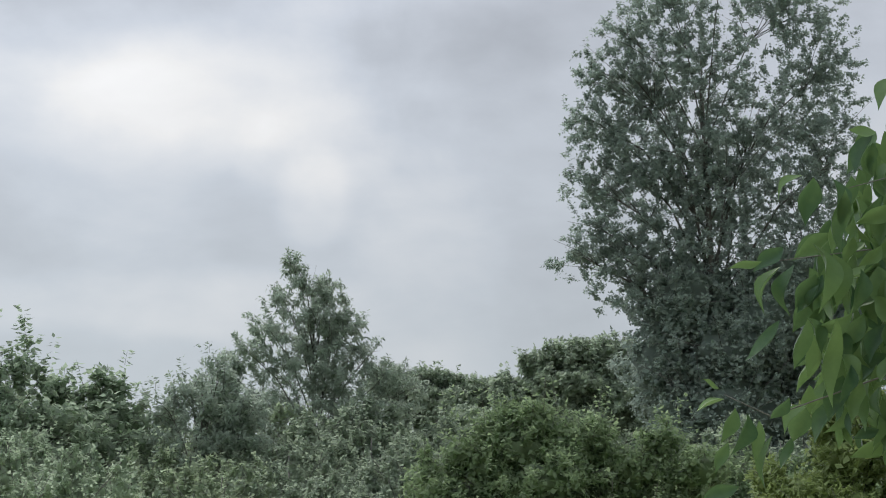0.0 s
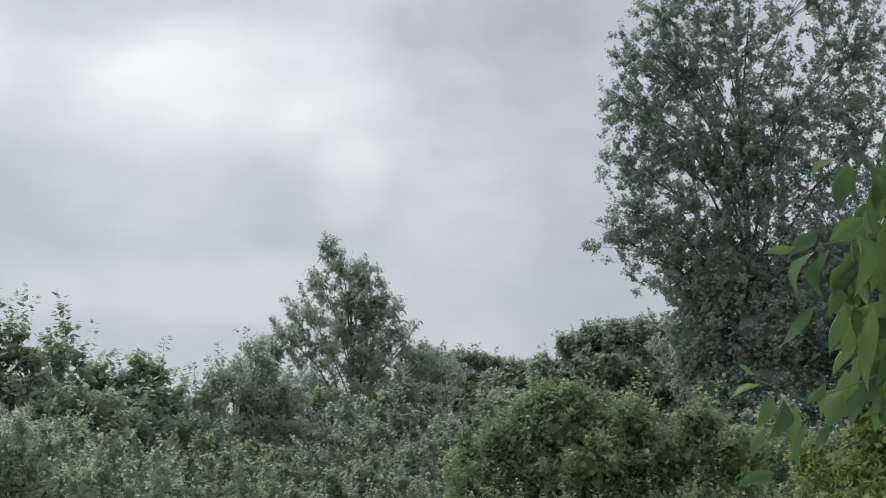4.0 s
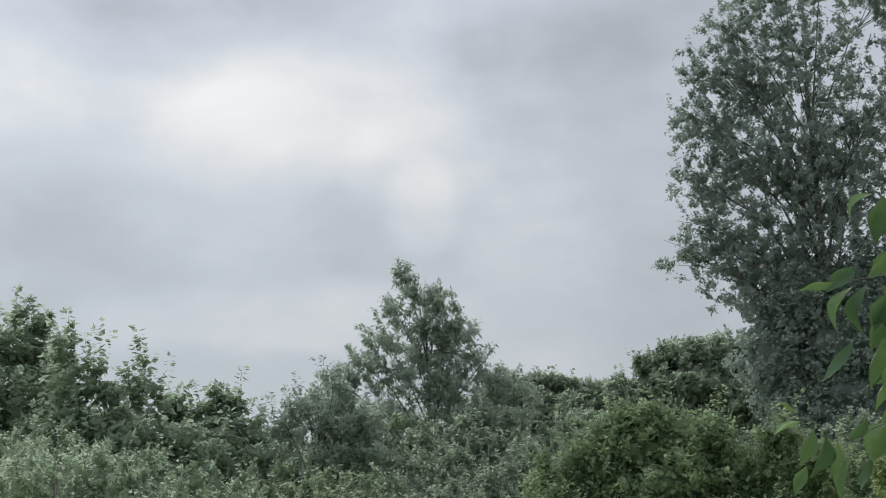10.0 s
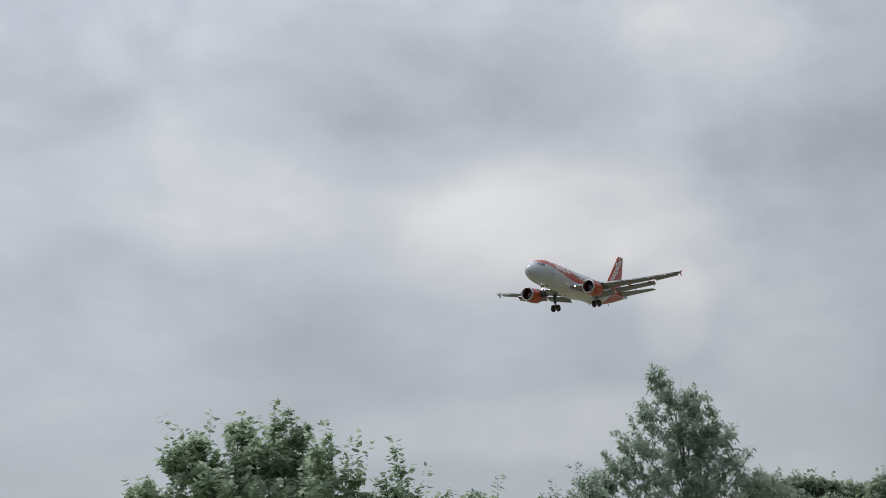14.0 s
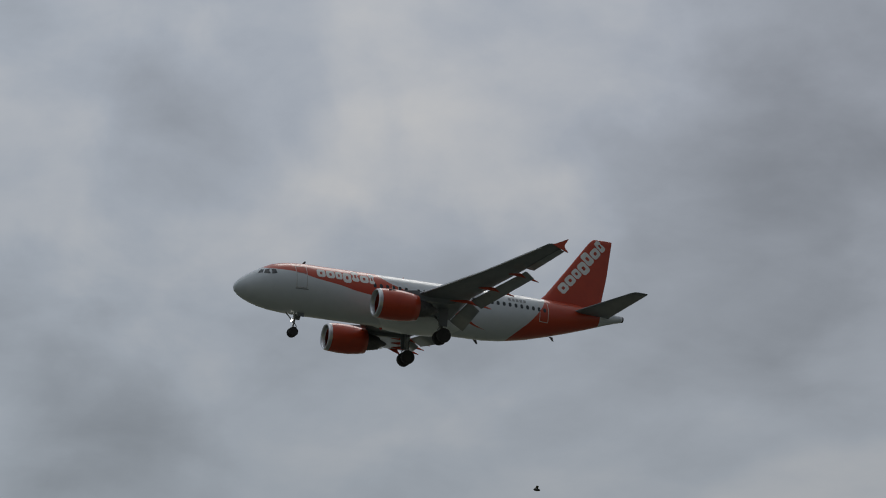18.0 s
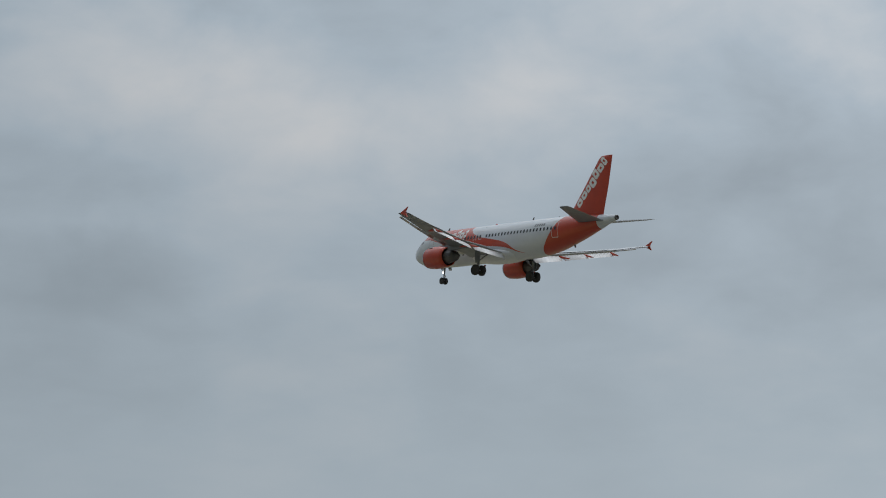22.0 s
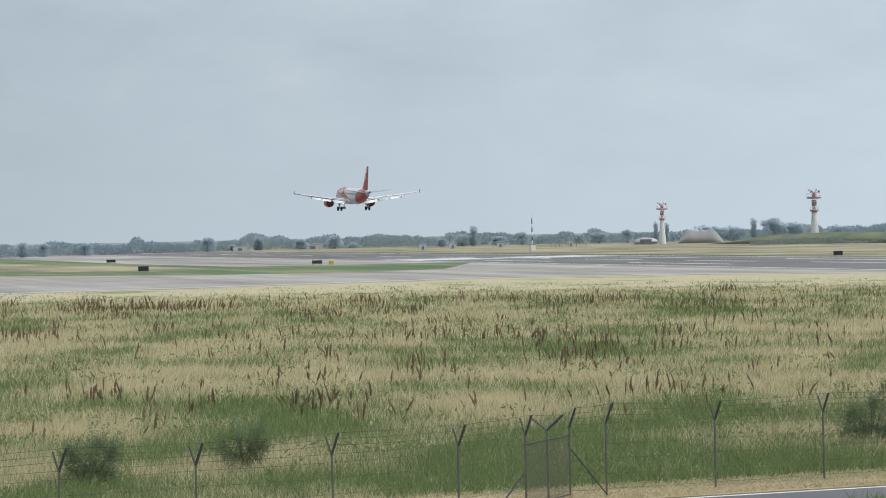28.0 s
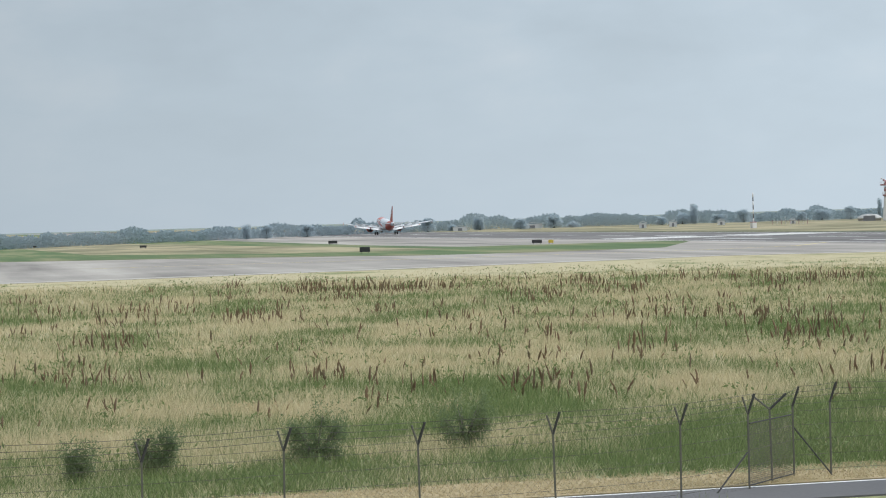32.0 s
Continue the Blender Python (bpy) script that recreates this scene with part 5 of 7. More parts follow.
def skirt(clumps, low, step=1.5):
    """More clumps below, down to where the crown begins."""
    x0 = min(c[0] - c[2] for c in clumps)
    x1 = max(c[0] + c[2] for c in clumps)
    z = min(c[1] for c in clumps)
    more = []
    while z - step > low:
        z -= step
        more.append(((x0 + x1) / 2, z, (x1 - x0) / 2, step * 0.9))
    return more


def grow(name, spec, label, category, seed, tufts, fan, per, reach, length, width, mat, top, radius, low=2.0, twig=0.008, depth=1.0, shell=0.35, rise=0.5, droop=0.3, holes=0.0, hole_size=0.8, mass=0.5, shoots=(0, 0.3), group="", dense=99.0):
    """A tree or shrub: trunk, limbs, twigs in fans with leaves along them, and a dense shaded inside."""
    rng = np.random.default_rng(seed)
    tree = tree_at(name, spec, label, category)
    if group:
        tagged(tree, group=group)
    clumps = spec[2]
    woody(tree, seed, -0.95, clumps, top, radius, twig, 6 if group else 20)
    base, tip = twig_fans(rng, clumps, tufts, fan, reach, depth, shell, rise, holes, hole_size)
    count, tall = shoots
    if count:
        c = np.array(clumps)
        pick = c[rng.choice(len(c), count, p=c[:, 2] / c[:, 2].sum())]
        f = rng.uniform(-0.9, 0.9, count)
        b = np.stack([pick[:, 0] + f * pick[:, 2], rng.normal(size=count) * pick[:, 2] * 0.4 * depth, pick[:, 1] + pick[:, 3] * np.sqrt(1 - f * f) * 0.6], 1)
        h = tall * (0.4 + 0.8 * rng.random(count) ** 1.5)
        t = b + np.stack([(f * 0.25 + rng.normal(size=count) * 0.12) * h, rng.normal(size=count) * 0.15 * h, h], 1)
        k = max(2, int(round(tall / reach)))
        for i in range(k):
            base = np.concatenate([base, b + (t - b) * i / k])
            tip = np.concatenate([tip, b + (t - b) * (i + 1) / k])
    crown = new("crown", raw_mesh("crown", *twig_leaves(rng, base, tip, per, length, width, droop), mat))
    crown.parent = tree
    twigs = new("twig_spray", raw_mesh("twig_spray", *twig_wood(base[::5], tip[::5], twig * 0.6), "bark"))
    twigs.parent = tree
    tagged(twigs, "fine brown twigs", kind="stuff")
    if mass:
        # shaded leaves further in, and the closed heart behind them
        core = [(x, z, rx * 0.9, rz * 0.9) for x, z, rx, rz in clumps if z < dense]
        pos, out = clump_points(rng, core, int(tufts * 4 * mass), depth, 0.62)
        inside = new("inner_crown", raw_mesh("inner_crown", *joined([leaf_quads(rng, pos, out + np.array([0, 0, 0.5]), length * 1.35, width * 1.6, 0.1, 0.85), inner_mass(rng, core, 0.6, depth)]), mat))
        inside.parent = tree
        tagged(inside, "dense shaded inside of the crown")
    under = skirt(clumps, low)
    if under:
        b, t = twig_fans(rng, under, 420 if spec[1] < 28.6 else 45, 3, reach * 1.4, 1.0, 0.8, 0.3)
        lower = new("lower_crown", raw_mesh("lower_crown", *joined([twig_leaves(rng, b, t, per, max(0.08, length * 1.4), width * 1.4, droop), inner_mass(rng, under, 0.5)]), mat))
        lower.parent = tree
    return tree


grow("poplar_tree", BIG, "tall grey-green poplar, dense and dark against the sky", "tree", 11, 7500, 4, 10, 0.32, 0.071, 0.062, "leaf_big", 15.5, 0.20, 2.0, 0.012, 0.9, 0.05, 0.5, 0.35, 0.46, 0.55, 0.7, (110, 0.4), "", 11.4)
grow("willow_tree", CENTRAL, "pointed grey-green willow with fine leaves", "tree", 12, 1080, 4, 11, 0.26, 0.09, 0.034, "leaf_birch", 10.6, 0.09, 2.0, 0.006, 0.9, 0.1, 0.45, 0.5, 0.42, 0.4, 0.0, (60, 0.24))
grow("willow_shrub", SHRUB_A, "small loose willow shrub with grey-green leaves", "shrub", 13, 360, 4, 10, 0.28, 0.09, 0.040, "leaf_birch", 8.2, 0.06, 2.0, 0.007, 1.0, 0.15, 0.6, 0.4, 0.42, 0.5, 0.0, (50, 0.35))
grow("young_poplar", POP_A, "young poplar with upright leafy shoots", "tree", 14, 620, 3, 9, 0.31, 0.125, 0.090, "leaf_young", 9.0, 0.07, 2.0, 0.007, 1.3, 0.2, 0.9, 0.5, 0.35, 0.5, 0.0, (90, 0.62))
grow("young_poplar", POP_B, "young poplar with long upright shoots", "tree", 15, 520, 3, 9, 0.31, 0.120, 0.086, "leaf_young", 8.3, 0.06, 2.0, 0.007, 1.3, 0.2, 0.9, 0.5, 0.35, 0.5, 0.0, (64, 0.58))
grow("young_poplar", POP_C, "low young poplar with upright leafy shoots", "tree", 16, 440, 3, 9, 0.31, 0.120, 0.086, "leaf_young", 7.8, 0.06, 2.0, 0.007, 1.3, 0.2, 0.9, 0.5, 0.35, 0.5, 0.0, (40, 0.55))
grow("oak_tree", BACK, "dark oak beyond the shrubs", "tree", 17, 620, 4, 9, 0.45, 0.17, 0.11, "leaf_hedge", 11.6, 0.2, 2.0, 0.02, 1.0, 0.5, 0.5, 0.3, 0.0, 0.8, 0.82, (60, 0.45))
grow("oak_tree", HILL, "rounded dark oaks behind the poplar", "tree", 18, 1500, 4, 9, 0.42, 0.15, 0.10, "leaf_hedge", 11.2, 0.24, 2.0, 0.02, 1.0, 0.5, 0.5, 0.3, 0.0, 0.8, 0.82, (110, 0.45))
grow("acacia_shrub", SHRUB_LIGHT, "light green acacia shrub below the poplar", "shrub", 19, 1700, 4, 12, 0.30, 0.056, 0.036, "leaf_light", 6.9, 0.05, 2.0, 0.007, 1.3, 0.5, 0.7, 0.35, 0.0, 0.8, 0.8, (110, 0.6))


def wood_behind():
    """The closed wood that stands behind the single trees."""
    rng = np.random.default_rng(31)
    vs, fs, n0 = [], [], 0
    for k in range(52):
        az = -42 - k * 0.76 + rng.normal() * 0.2
        dist = 100 + 14 * rng.random()
        h = 8.6 + 2.4 * rng.random() + (1.6 if az < -69 else 0.0)
        w = bearing(az, 0) * dist
        clumps = [(rng.normal() * 0.8, h * (0.12 + 0.82 * rng.random()) - 0.9, 0.9 + rng.random(), 0.7 + 0.6 * rng.random()) for _ in range(9)]
        pos, out = clump_points(rng, clumps, 500, 1.0, 0.5)
        pos[:, 0] += w.x
        pos[:, 1] += w.y
        v, f = leaf_quads(rng, pos, out, 0.36, 0.26, 0.3, 0.8)
        iv, fi = inner_mass(rng, clumps, 0.8)
        v, f = np.concatenate([v, iv + np.array([w.x, w.y, 0])]), np.concatenate([f, fi + len(v)])
        vs.append(v)
        fs.append(f + n0)
        n0 += len(v)
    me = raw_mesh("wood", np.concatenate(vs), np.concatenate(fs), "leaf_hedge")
    tagged(new("wood", me), "closed dark green wood behind the shrubs", "wood", kind="stuff")


wood_behind()


def thicket():
    """The closed thicket of shrubs that fills the hollow between the trees, shrub by shrub."""
    rnd = random.Random(33)
    tops = ((-83, 3.2), (-76, 3.3), (-73, 3.0), (-71, 3.2), (-69.5, 3.6), (-68, 3.9), (-65, 3.8), (-63.9, 3.85), (-63.2, 3.7), (-62, 3.1), (-60.5, 3.6), (-58.5, 4.0), (-56, 4.3), (-46, 4.4))
    rows = []
    for j in range(7):
        rows += [(-81.4 + (j % 2) * 0.8 + 1.62 * k + rnd.uniform(-0.4, 0.4), 40.5 - 2.1 * j, -0.42 * j) for k in range(17)]
    for i, (az, dist, less) in enumerate(rows):
        el = float(np.interp(az, [p[0] for p in tops], [p[1] for p in tops])) + less * (0.55 if az > -61.8 else 1.0) + rnd.uniform(-0.2, 0.2)
        dist += rnd.uniform(-0.8, 0.8)
        top = 5.72 + dist * math.tan(radians(el))
        wide = dist / 39 * rnd.uniform(0.85, 1.1)
        clumps = []
        for k in range(6):
            # leaders that taper upwards, of uneven height
            x = (k - 2.5 + rnd.uniform(-0.4, 0.4)) / 2.8 * wide
            tip = top - rnd.random() ** 1.3 * 0.5
            clumps += [(x, tip - 0.12, 0.07, 0.14), (x + rnd.gauss(0, 0.04), tip - 0.36, 0.16, 0.22), (x + rnd.gauss(0, 0.07), tip - 0.72, 0.30, 0.34)]
        clumps += [(0.0, top - 1.15, 1.0 * wide, 0.5), (-0.4 * wide, top - 1.6, 0.8 * wide, 0.6), (0.45 * wide, top - 1.6, 0.8 * wide, 0.6)]
        if az < -70.6:
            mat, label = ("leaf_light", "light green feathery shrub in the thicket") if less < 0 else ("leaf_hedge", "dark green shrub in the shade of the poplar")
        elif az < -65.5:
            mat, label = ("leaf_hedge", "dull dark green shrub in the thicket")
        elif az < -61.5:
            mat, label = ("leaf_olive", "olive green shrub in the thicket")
        else:
            mat, label = ("leaf_poplar", "fresh green shrub in the thicket")
        grow("thicket_shrub", (az, dist, clumps), label, "shrub", 500 + i, 300, 4, 9, 0.28 * dist / 33, 0.066 * dist / 33, 0.046 * dist / 33, mat, top - 0.4, 0.05, 3.4, 0.006, 0.9, 0.4, 0.9, 0.35, 0.0, 0.8, 0.9, (40, 0.34), "shrubs of the thicket")


thicket()


# ---- the branch beside the eye and the shrub below it ----
def leaf_blade(bm, base, tip, width, bend, rnd):
    """A pointed oval leaf with a folded midrib, from its stalk to its tip."""
    b, t = Vector(base), Vector(tip)
    ax = (t - b)
    ln = ax.length
    ax.normalize()
    side = ax.cross(Vector((rnd.uniform(-2.0, 2.0), 1.0, rnd.uniform(-0.8, 0.8)))).normalized()
    nrm = side.cross(ax)
    rows = []
    prof = [0.0, 0.42, 0.74, 0.95, 1.0, 0.92, 0.74, 0.48, 0.2, 0.0]
    for k, w in enumerate(prof):
        f = k / (len(prof) - 1)
        c = b + ax * ln * f + nrm * bend * ln * math.sin(math.pi * f) + side * 0.03 * ln * math.sin(2.4 * math.pi * f)
        h = w * width * 0.5
        lift = nrm * (-0.7 * h)
        wav = nrm * (0.06 * h * math.sin(9 * f + bend * 40))
        rows.append((c + side * h + lift + wav, c, c - side * h + lift - wav))
    vs = [[bm.verts.new(p) for p in r] for r in rows]
    for a, c in zip(vs, vs[1:]):
        bm.faces.new((a[0], a[1], c[1], c[0]))
        bm.faces.new((a[1], a[2], c[2], c[1]))
    bmesh.ops.remove_doubles(bm, verts=bm.verts, dist=1e-5)


# leaves in the plane across the view: stalk x, z, tip x, z, width (centimetres)
BRANCH_LEAVES = [
    (-14.0, -13.8, -17.3, -11.6, 1.4), (-13.1, -15.6, -18.7, -18.3, 2.9), (-11.0, -17.3, -14.0, -24.5, 3.8), (-8.7, -18.5, -12.0, -26.9, 4.8), (-6.3, -19.8, -7.2, -28.4, 4.3), (-12.3, -24.5, -14.8, -30.7, 2.9), (-3.7, -22.6, -5.3, -33.5, 3.2), (0.0, -23.3, -2.5, -29.5, 2.5), (-10.4, -32.8, -18.3, -35.7, 2.9), (-5.5, 10.8, -12.2, 9.4, 1.8), (-1.3, 14.0, -7.3, 9.1, 3.5), (-1.8, 10.3, -5.1, 0.8, 4.3), (1.0, 11.0, 0.0, 0.7, 4.5),
]
BRANCH_LEAVES += [
    (4.5, 15.0, 5.1, 0.6, 6.4), (-2.1, -0.6, -9.1, -8.4, 4.3), (3.4, -0.1, 0.4, -10.3, 5.6), (2.8, 29.0, -2.2, 24.2, 2.8), (4.8, 27.9, 2.9, 18.1, 5.3), (8.6, 27.8, 9.3, 18.2, 5.2), (10.9, 25.0, 9.8, 12.1, 5.6), (8.5, 13.5, 8.9, 2.5, 6.3), (3.4, 0.6, 5.9, -7.0, 4.9), (8.8, -0.2, 7.6, -18.0, 6.3), (6.1, 0.5, 3.1, -11.7, 5.6), (-0.4, -15.8, -4.3, -19.8, 2.8), (2.9, -17.2, 0.0, -24.0, 4.2),
]


def near_branch():
    """A leafy cherry branch that hangs into view close to the eye."""
    at = pose(4.469, 0.999, 6.156, 0, 0, -77.40)
    root = tagged(empty("cherry_branch", at), "leafy bright green cherry branch hanging close by", "branch")
    rnd = random.Random(5)
    bm = bmesh.new()
    tube(bm, [(0.62, 0.10, -2.6), (0.60, 0.08, -1.0), (0.48, 0.04, 0.0), (0.40, 0.0, 0.45), (0.30, 0.0, 0.75)], [0.028, 0.022, 0.014, 0.010, 0.006], 8)
    stem = part("stem", bm, "bark", root, "thin brown stem")
    bm = bmesh.new()
    tube(bm, [(0.47, 0.13, -0.05), (0.20, 0.10, -0.10), (-0.04, 0.03, -0.19), (-0.13, -0.01, -0.150)], [0.003, 0.002, 0.0013, 0.0008], 6)
    tube(bm, [(0.46, 0.13, 0.05), (0.16, 0.10, 0.15), (-0.02, 0.03, 0.12)], [0.0025, 0.0016, 0.0009], 6)
    tube(bm, [(0.42, 0.12, 0.3), (0.24, 0.12, 0.31), (0.12, 0.06, 0.27)], [0.0022, 0.0014, 0.0008], 6)
    part("twig", bm, "bark", root)
    for bx, bz, tx, tz, w in BRANCH_LEAVES:
        d = rnd.uniform(-0.06, 0.04)
        bm = bmesh.new()
        leaf_blade(bm, (bx / 100, d, bz / 100), (tx / 100, d + rnd.uniform(-0.03, 0.03), tz / 100), w / 100, rnd.uniform(-0.20, 0.20), rnd)
        part("leaf", bm, "leaf_near", root)
    for k in range(860):
        z = rnd.uniform(-0.34, 0.52)
        left = 0.06 if z > 0.17 else (0.035 if z > -0.16 else -0.04)
        x = left + rnd.random() ** 0.9 * 0.46
        if z < -0.15 - 0.55 * max(0.0, x - 0.05) or (z > 0.27 and x < 0.10 + 0.45 * (z - 0.27)):
            continue
        d = rnd.uniform(0.04, 0.5)
        ln = rnd.uniform(0.055, 0.10)
        a = radians(rnd.gauss(-95, 28))
        bm = bmesh.new()
        leaf_blade(bm, (x, d, z), (x + ln * math.cos(a), d + rnd.uniform(-0.03, 0.03), z + ln * math.sin(a)), ln * rnd.uniform(0.42, 0.55), rnd.uniform(-0.2, 0.2), rnd)
        part("leaf", bm, "leaf_near", root)
    return root


branch = near_branch()
LIME = (-80.3, 11, [(-0.55, 6.08, 0.08, 0.08), (-0.28, 6.36, 0.10, 0.12), (-0.05, 6.42, 0.14, 0.16), (0.25, 6.40, 0.2, 0.2), (-0.15, 6.20, 0.20, 0.16), (0.25, 6.12, 0.3, 0.22), (0.6, 6.3, 0.3, 0.3), (-0.35, 6.02, 0.22, 0.12), (-0.1, 5.9, 0.5, 0.2), (0.5, 5.9, 0.4, 0.25)])
grow("acacia_shrub", LIME, "yellow-green acacia shrub with feathery leaves", "shrub", 40, 900, 4, 10, 0.11, 0.036, 0.018, "leaf_lime", 6.3, 0.03, 4.2, 0.004, 1.2, 0.25, 0.4, 0.2, 0.0, 0.5, 0.45, (60, 0.14))


def small_fly():
    root = tagged(empty("fly"), "tiny dark fly crossing close to the eye", "insect")
    bm = bmesh.new()
    lathe(bm, [(-0.0045, 0.0004), (-0.003, 0.0016), (0.0, 0.0020), (0.002, 0.0017), (0.0035, 0.0012), (0.0045, 0.0004)], "x", 10)
    part("body", bm, "dark", root)
    for side in (1, -1):
        bm = bmesh.new()
        rings(bm, [[(0.001, side * 0.0012, 0.001 + k), (0.0015, side * 0.006, 0.0035 + k), (-0.0015, side * 0.0075, 0.004 + k), (-0.0025, side * 0.004, 0.002 + k)] for k in (0.0, 0.0002)])
        part("wing", bm, "dark", root, smooth=False)
    return root


fly = small_fly()


# ---- fence, road and meadow ----
sheet("service_road", [(-52.0, -60), (-52.0, 60), (-49.25, 60), (-49.25, -60)], -0.86, "road", "narrow grey asphalt service road inside the fence", "road", 0.06)
sheet("road_edge_line", [(-51.9, -60), (-51.9, 60), (-51.76, 60), (-51.76, -60)], -0.855, "white_line", "white edge line of the service road", "road marking", 0.004)
sheet("dry_verge", [(-52.05, -40), (-54.6, -40), (-54.8, 4), (-55.4, 12), (-54.7, 18), (-53.9, 24), (-53.6, 60), (-52.05, 60)], -0.84, "dry_verge", "dry mown strip beside the service road", "verge", 0.06)

FENCE_POSTS = [(-47.2, -2.2), (-47.4, 0.8), (-47.8, 3.8), (-48.2, 6.8), (-48.6, 9.8), (-48.9, 12.9), (-49.9, 16.1), (-51.5, 18.3), (-52.4, 19.2), (-53.3, 20.1), (-53.4, 21.1), (-53.5, 24.1), (-53.8, 27.3),
               (-54.1, 30.4), (-54.4, 33.5), (-54.7, 36.6)]
Y_POSTS = (8,)


def fence():
    root = tagged(empty("perimeter_fence"), "steel perimeter fence with barbed wire on forked posts", "fence")
    z0 = -0.95
    heads = []
    for i, (x, y) in enumerate(FENCE_POSTS):
        h = 1.90 + 0.03 * math.sin(i * 2.7)
        bm = bmesh.new()
        box(bm, -0.02, 0.02, -0.02, 0.02, 0, h, 0.005)
        post = part("post", bm, "fence_metal", root, smooth=False, at=pose(x, y, z0, 0.6 * math.sin(i * 1.7), 0.8 * math.sin(i * 2.3), 0))
        arms = []
        big = i in Y_POSTS
        for side, mat in ((1, "fence_dark"), (-1, "fence_metal")):
            if i in (9, 10) and side < 0:
                continue
            reach = 0.42 if big else (0.16 if side > 0 else 0.12)
            rise = 0.30 if big else (0.42 if side > 0 else 0.36)
            bm = bmesh.new()
            tube(bm, [(0, 0, h - 0.06), (0.03 * side, reach * side, h + rise)], 0.032 if side > 0 else 0.024, 6)
            part("arm", bm, mat, post, smooth=False)
            arms.append((reach * side, h + rise))
        heads.append((x, y, h, arms))
    # strands, span by span
    for a, b in zip(heads, heads[1:]):
        for level in (0.25, 0.62, 1.0, 1.36, 1.70, 1.88):
            bm = bmesh.new()
            tube(bm, [(a[0], a[1], z0 + level), ((a[0] + b[0]) / 2, (a[1] + b[1]) / 2, z0 + level - 0.012), (b[0], b[1], z0 + level)], 0.0045, 4)
            part("wire", bm, "wire", root)
        for f in (0.35, 0.68, 1.0):
            pa = (a[0], a[1] + a[3][0][0] * f, z0 + a[2] + (a[3][0][1] - a[2]) * f)
            pb = (b[0], b[1] + b[3][0][0] * f, z0 + b[2] + (b[3][0][1] - b[2]) * f)
            pm = [(p + q) / 2 for p, q in zip(pa, pb)]
            pm[2] -= 0.02
            bm = bmesh.new()
            tube(bm, [pa, pm, pb], 0.0055, 4)
            part("barbed_wire", bm, "wire", root, "barbed strand between the forked arms")
    # chain link, as crossing wires
    vs, fs = [], []
    for a, b in zip(FENCE_POSTS, FENCE_POSTS[1:]):
        a, b = Vector((*a, 0)), Vector((*b, 0))
        ln = (b - a).length
        n = int(ln / 0.16)
        d = (b - a) / ln
        for k in range(-11, n):
            for s in (1, -1):
                u0, u1 = k * 0.16, k * 0.16 + 1.75
                z_a, z_b = (0.05, 1.8) if s > 0 else (1.8, 0.05)
                c0, c1 = max(0, u0), min(ln, u1)
                if c1 - c0 < 0.05:
                    continue
                p = a + d * c0 + Vector((0, 0, z0 + z_a + (z_b - z_a) * (c0 - u0) / 1.75))
                q = a + d * c1 + Vector((0, 0, z0 + z_a + (z_b - z_a) * (c1 - u0) / 1.75))
                w = Vector((0, 0, 0.0022))
                i0 = len(vs)
                vs += [p - w, q - w, q + w, p + w]
                fs.append((i0, i0 + 1, i0 + 2, i0 + 3))
    me = raw_mesh("chain_link", vs, fs, "wire")
    ob = new("chain_link", me)
    ob.parent = root
    tagged(ob, "fine steel chain link", kind="stuff")
    # braces beside the gate
    for p, q in (((-52.9, 21.0, -0.9), (-53.3, 20.12, 0.35)), ((-51.0, 17.3, -0.9), (-51.45, 18.25, 0.0))):
        bm = bmesh.new()
        tube(bm, [p, q], 0.02, 6)
        part("brace", bm, "fence_dark", root, smooth=False)
    return root


def gate():
    """The mesh leaf that closes the road where the fence steps back."""
    a, b = Vector((-51.5, 18.3, -0.78)), Vector((-53.3, 20.1, -0.78))
    d = (b - a).normalized()
    ln = (b - a).length - 0.16
    a = a + d * 0.08
    root = tagged(empty("mesh_gate"), "grey wire mesh gate across the service road", "gate")
    for z in (0.0, 1.45):
        bm = bmesh.new()
        tube(bm, [a + Vector((0, 0, z)), a + d * ln + Vector((0, 0, z))], 0.018, 6)
        part("rail", bm, "fence_dark", root, smooth=False)
    vs, fs = [], []
    for k in range(int(ln / 0.045)):
        p = a + d * (k * 0.045)
        i0 = len(vs)
        w = d * 0.0045
        vs += [p - w, p + w, p + w + Vector((0, 0, 1.45)), p - w + Vector((0, 0, 1.45))]
        fs.append((i0, i0 + 1, i0 + 2, i0 + 3))
    for k in range(int(1.45 / 0.045)):
        p = a + Vector((0, 0, k * 0.045))
        i0 = len(vs)
        w = Vector((0, 0, 0.0045))
        vs += [p - w, p + d * ln - w, p + d * ln + w, p + w]
        fs.append((i0, i0 + 1, i0 + 2, i0 + 3))
    ob = new("mesh_panel", raw_mesh("mesh_panel", vs, fs, "wire"))
    ob.parent = root
    return root


fence()
gate()


def heights(x, y):
    r = np.hypot(x, y)
    base = -0.9 + 0.87 * np.clip((r - 75) / 90.0, 0, 1)
    return np.where(r < 46, base + 4.9 * np.minimum(1.0, (46 - r) / 40.0), base)


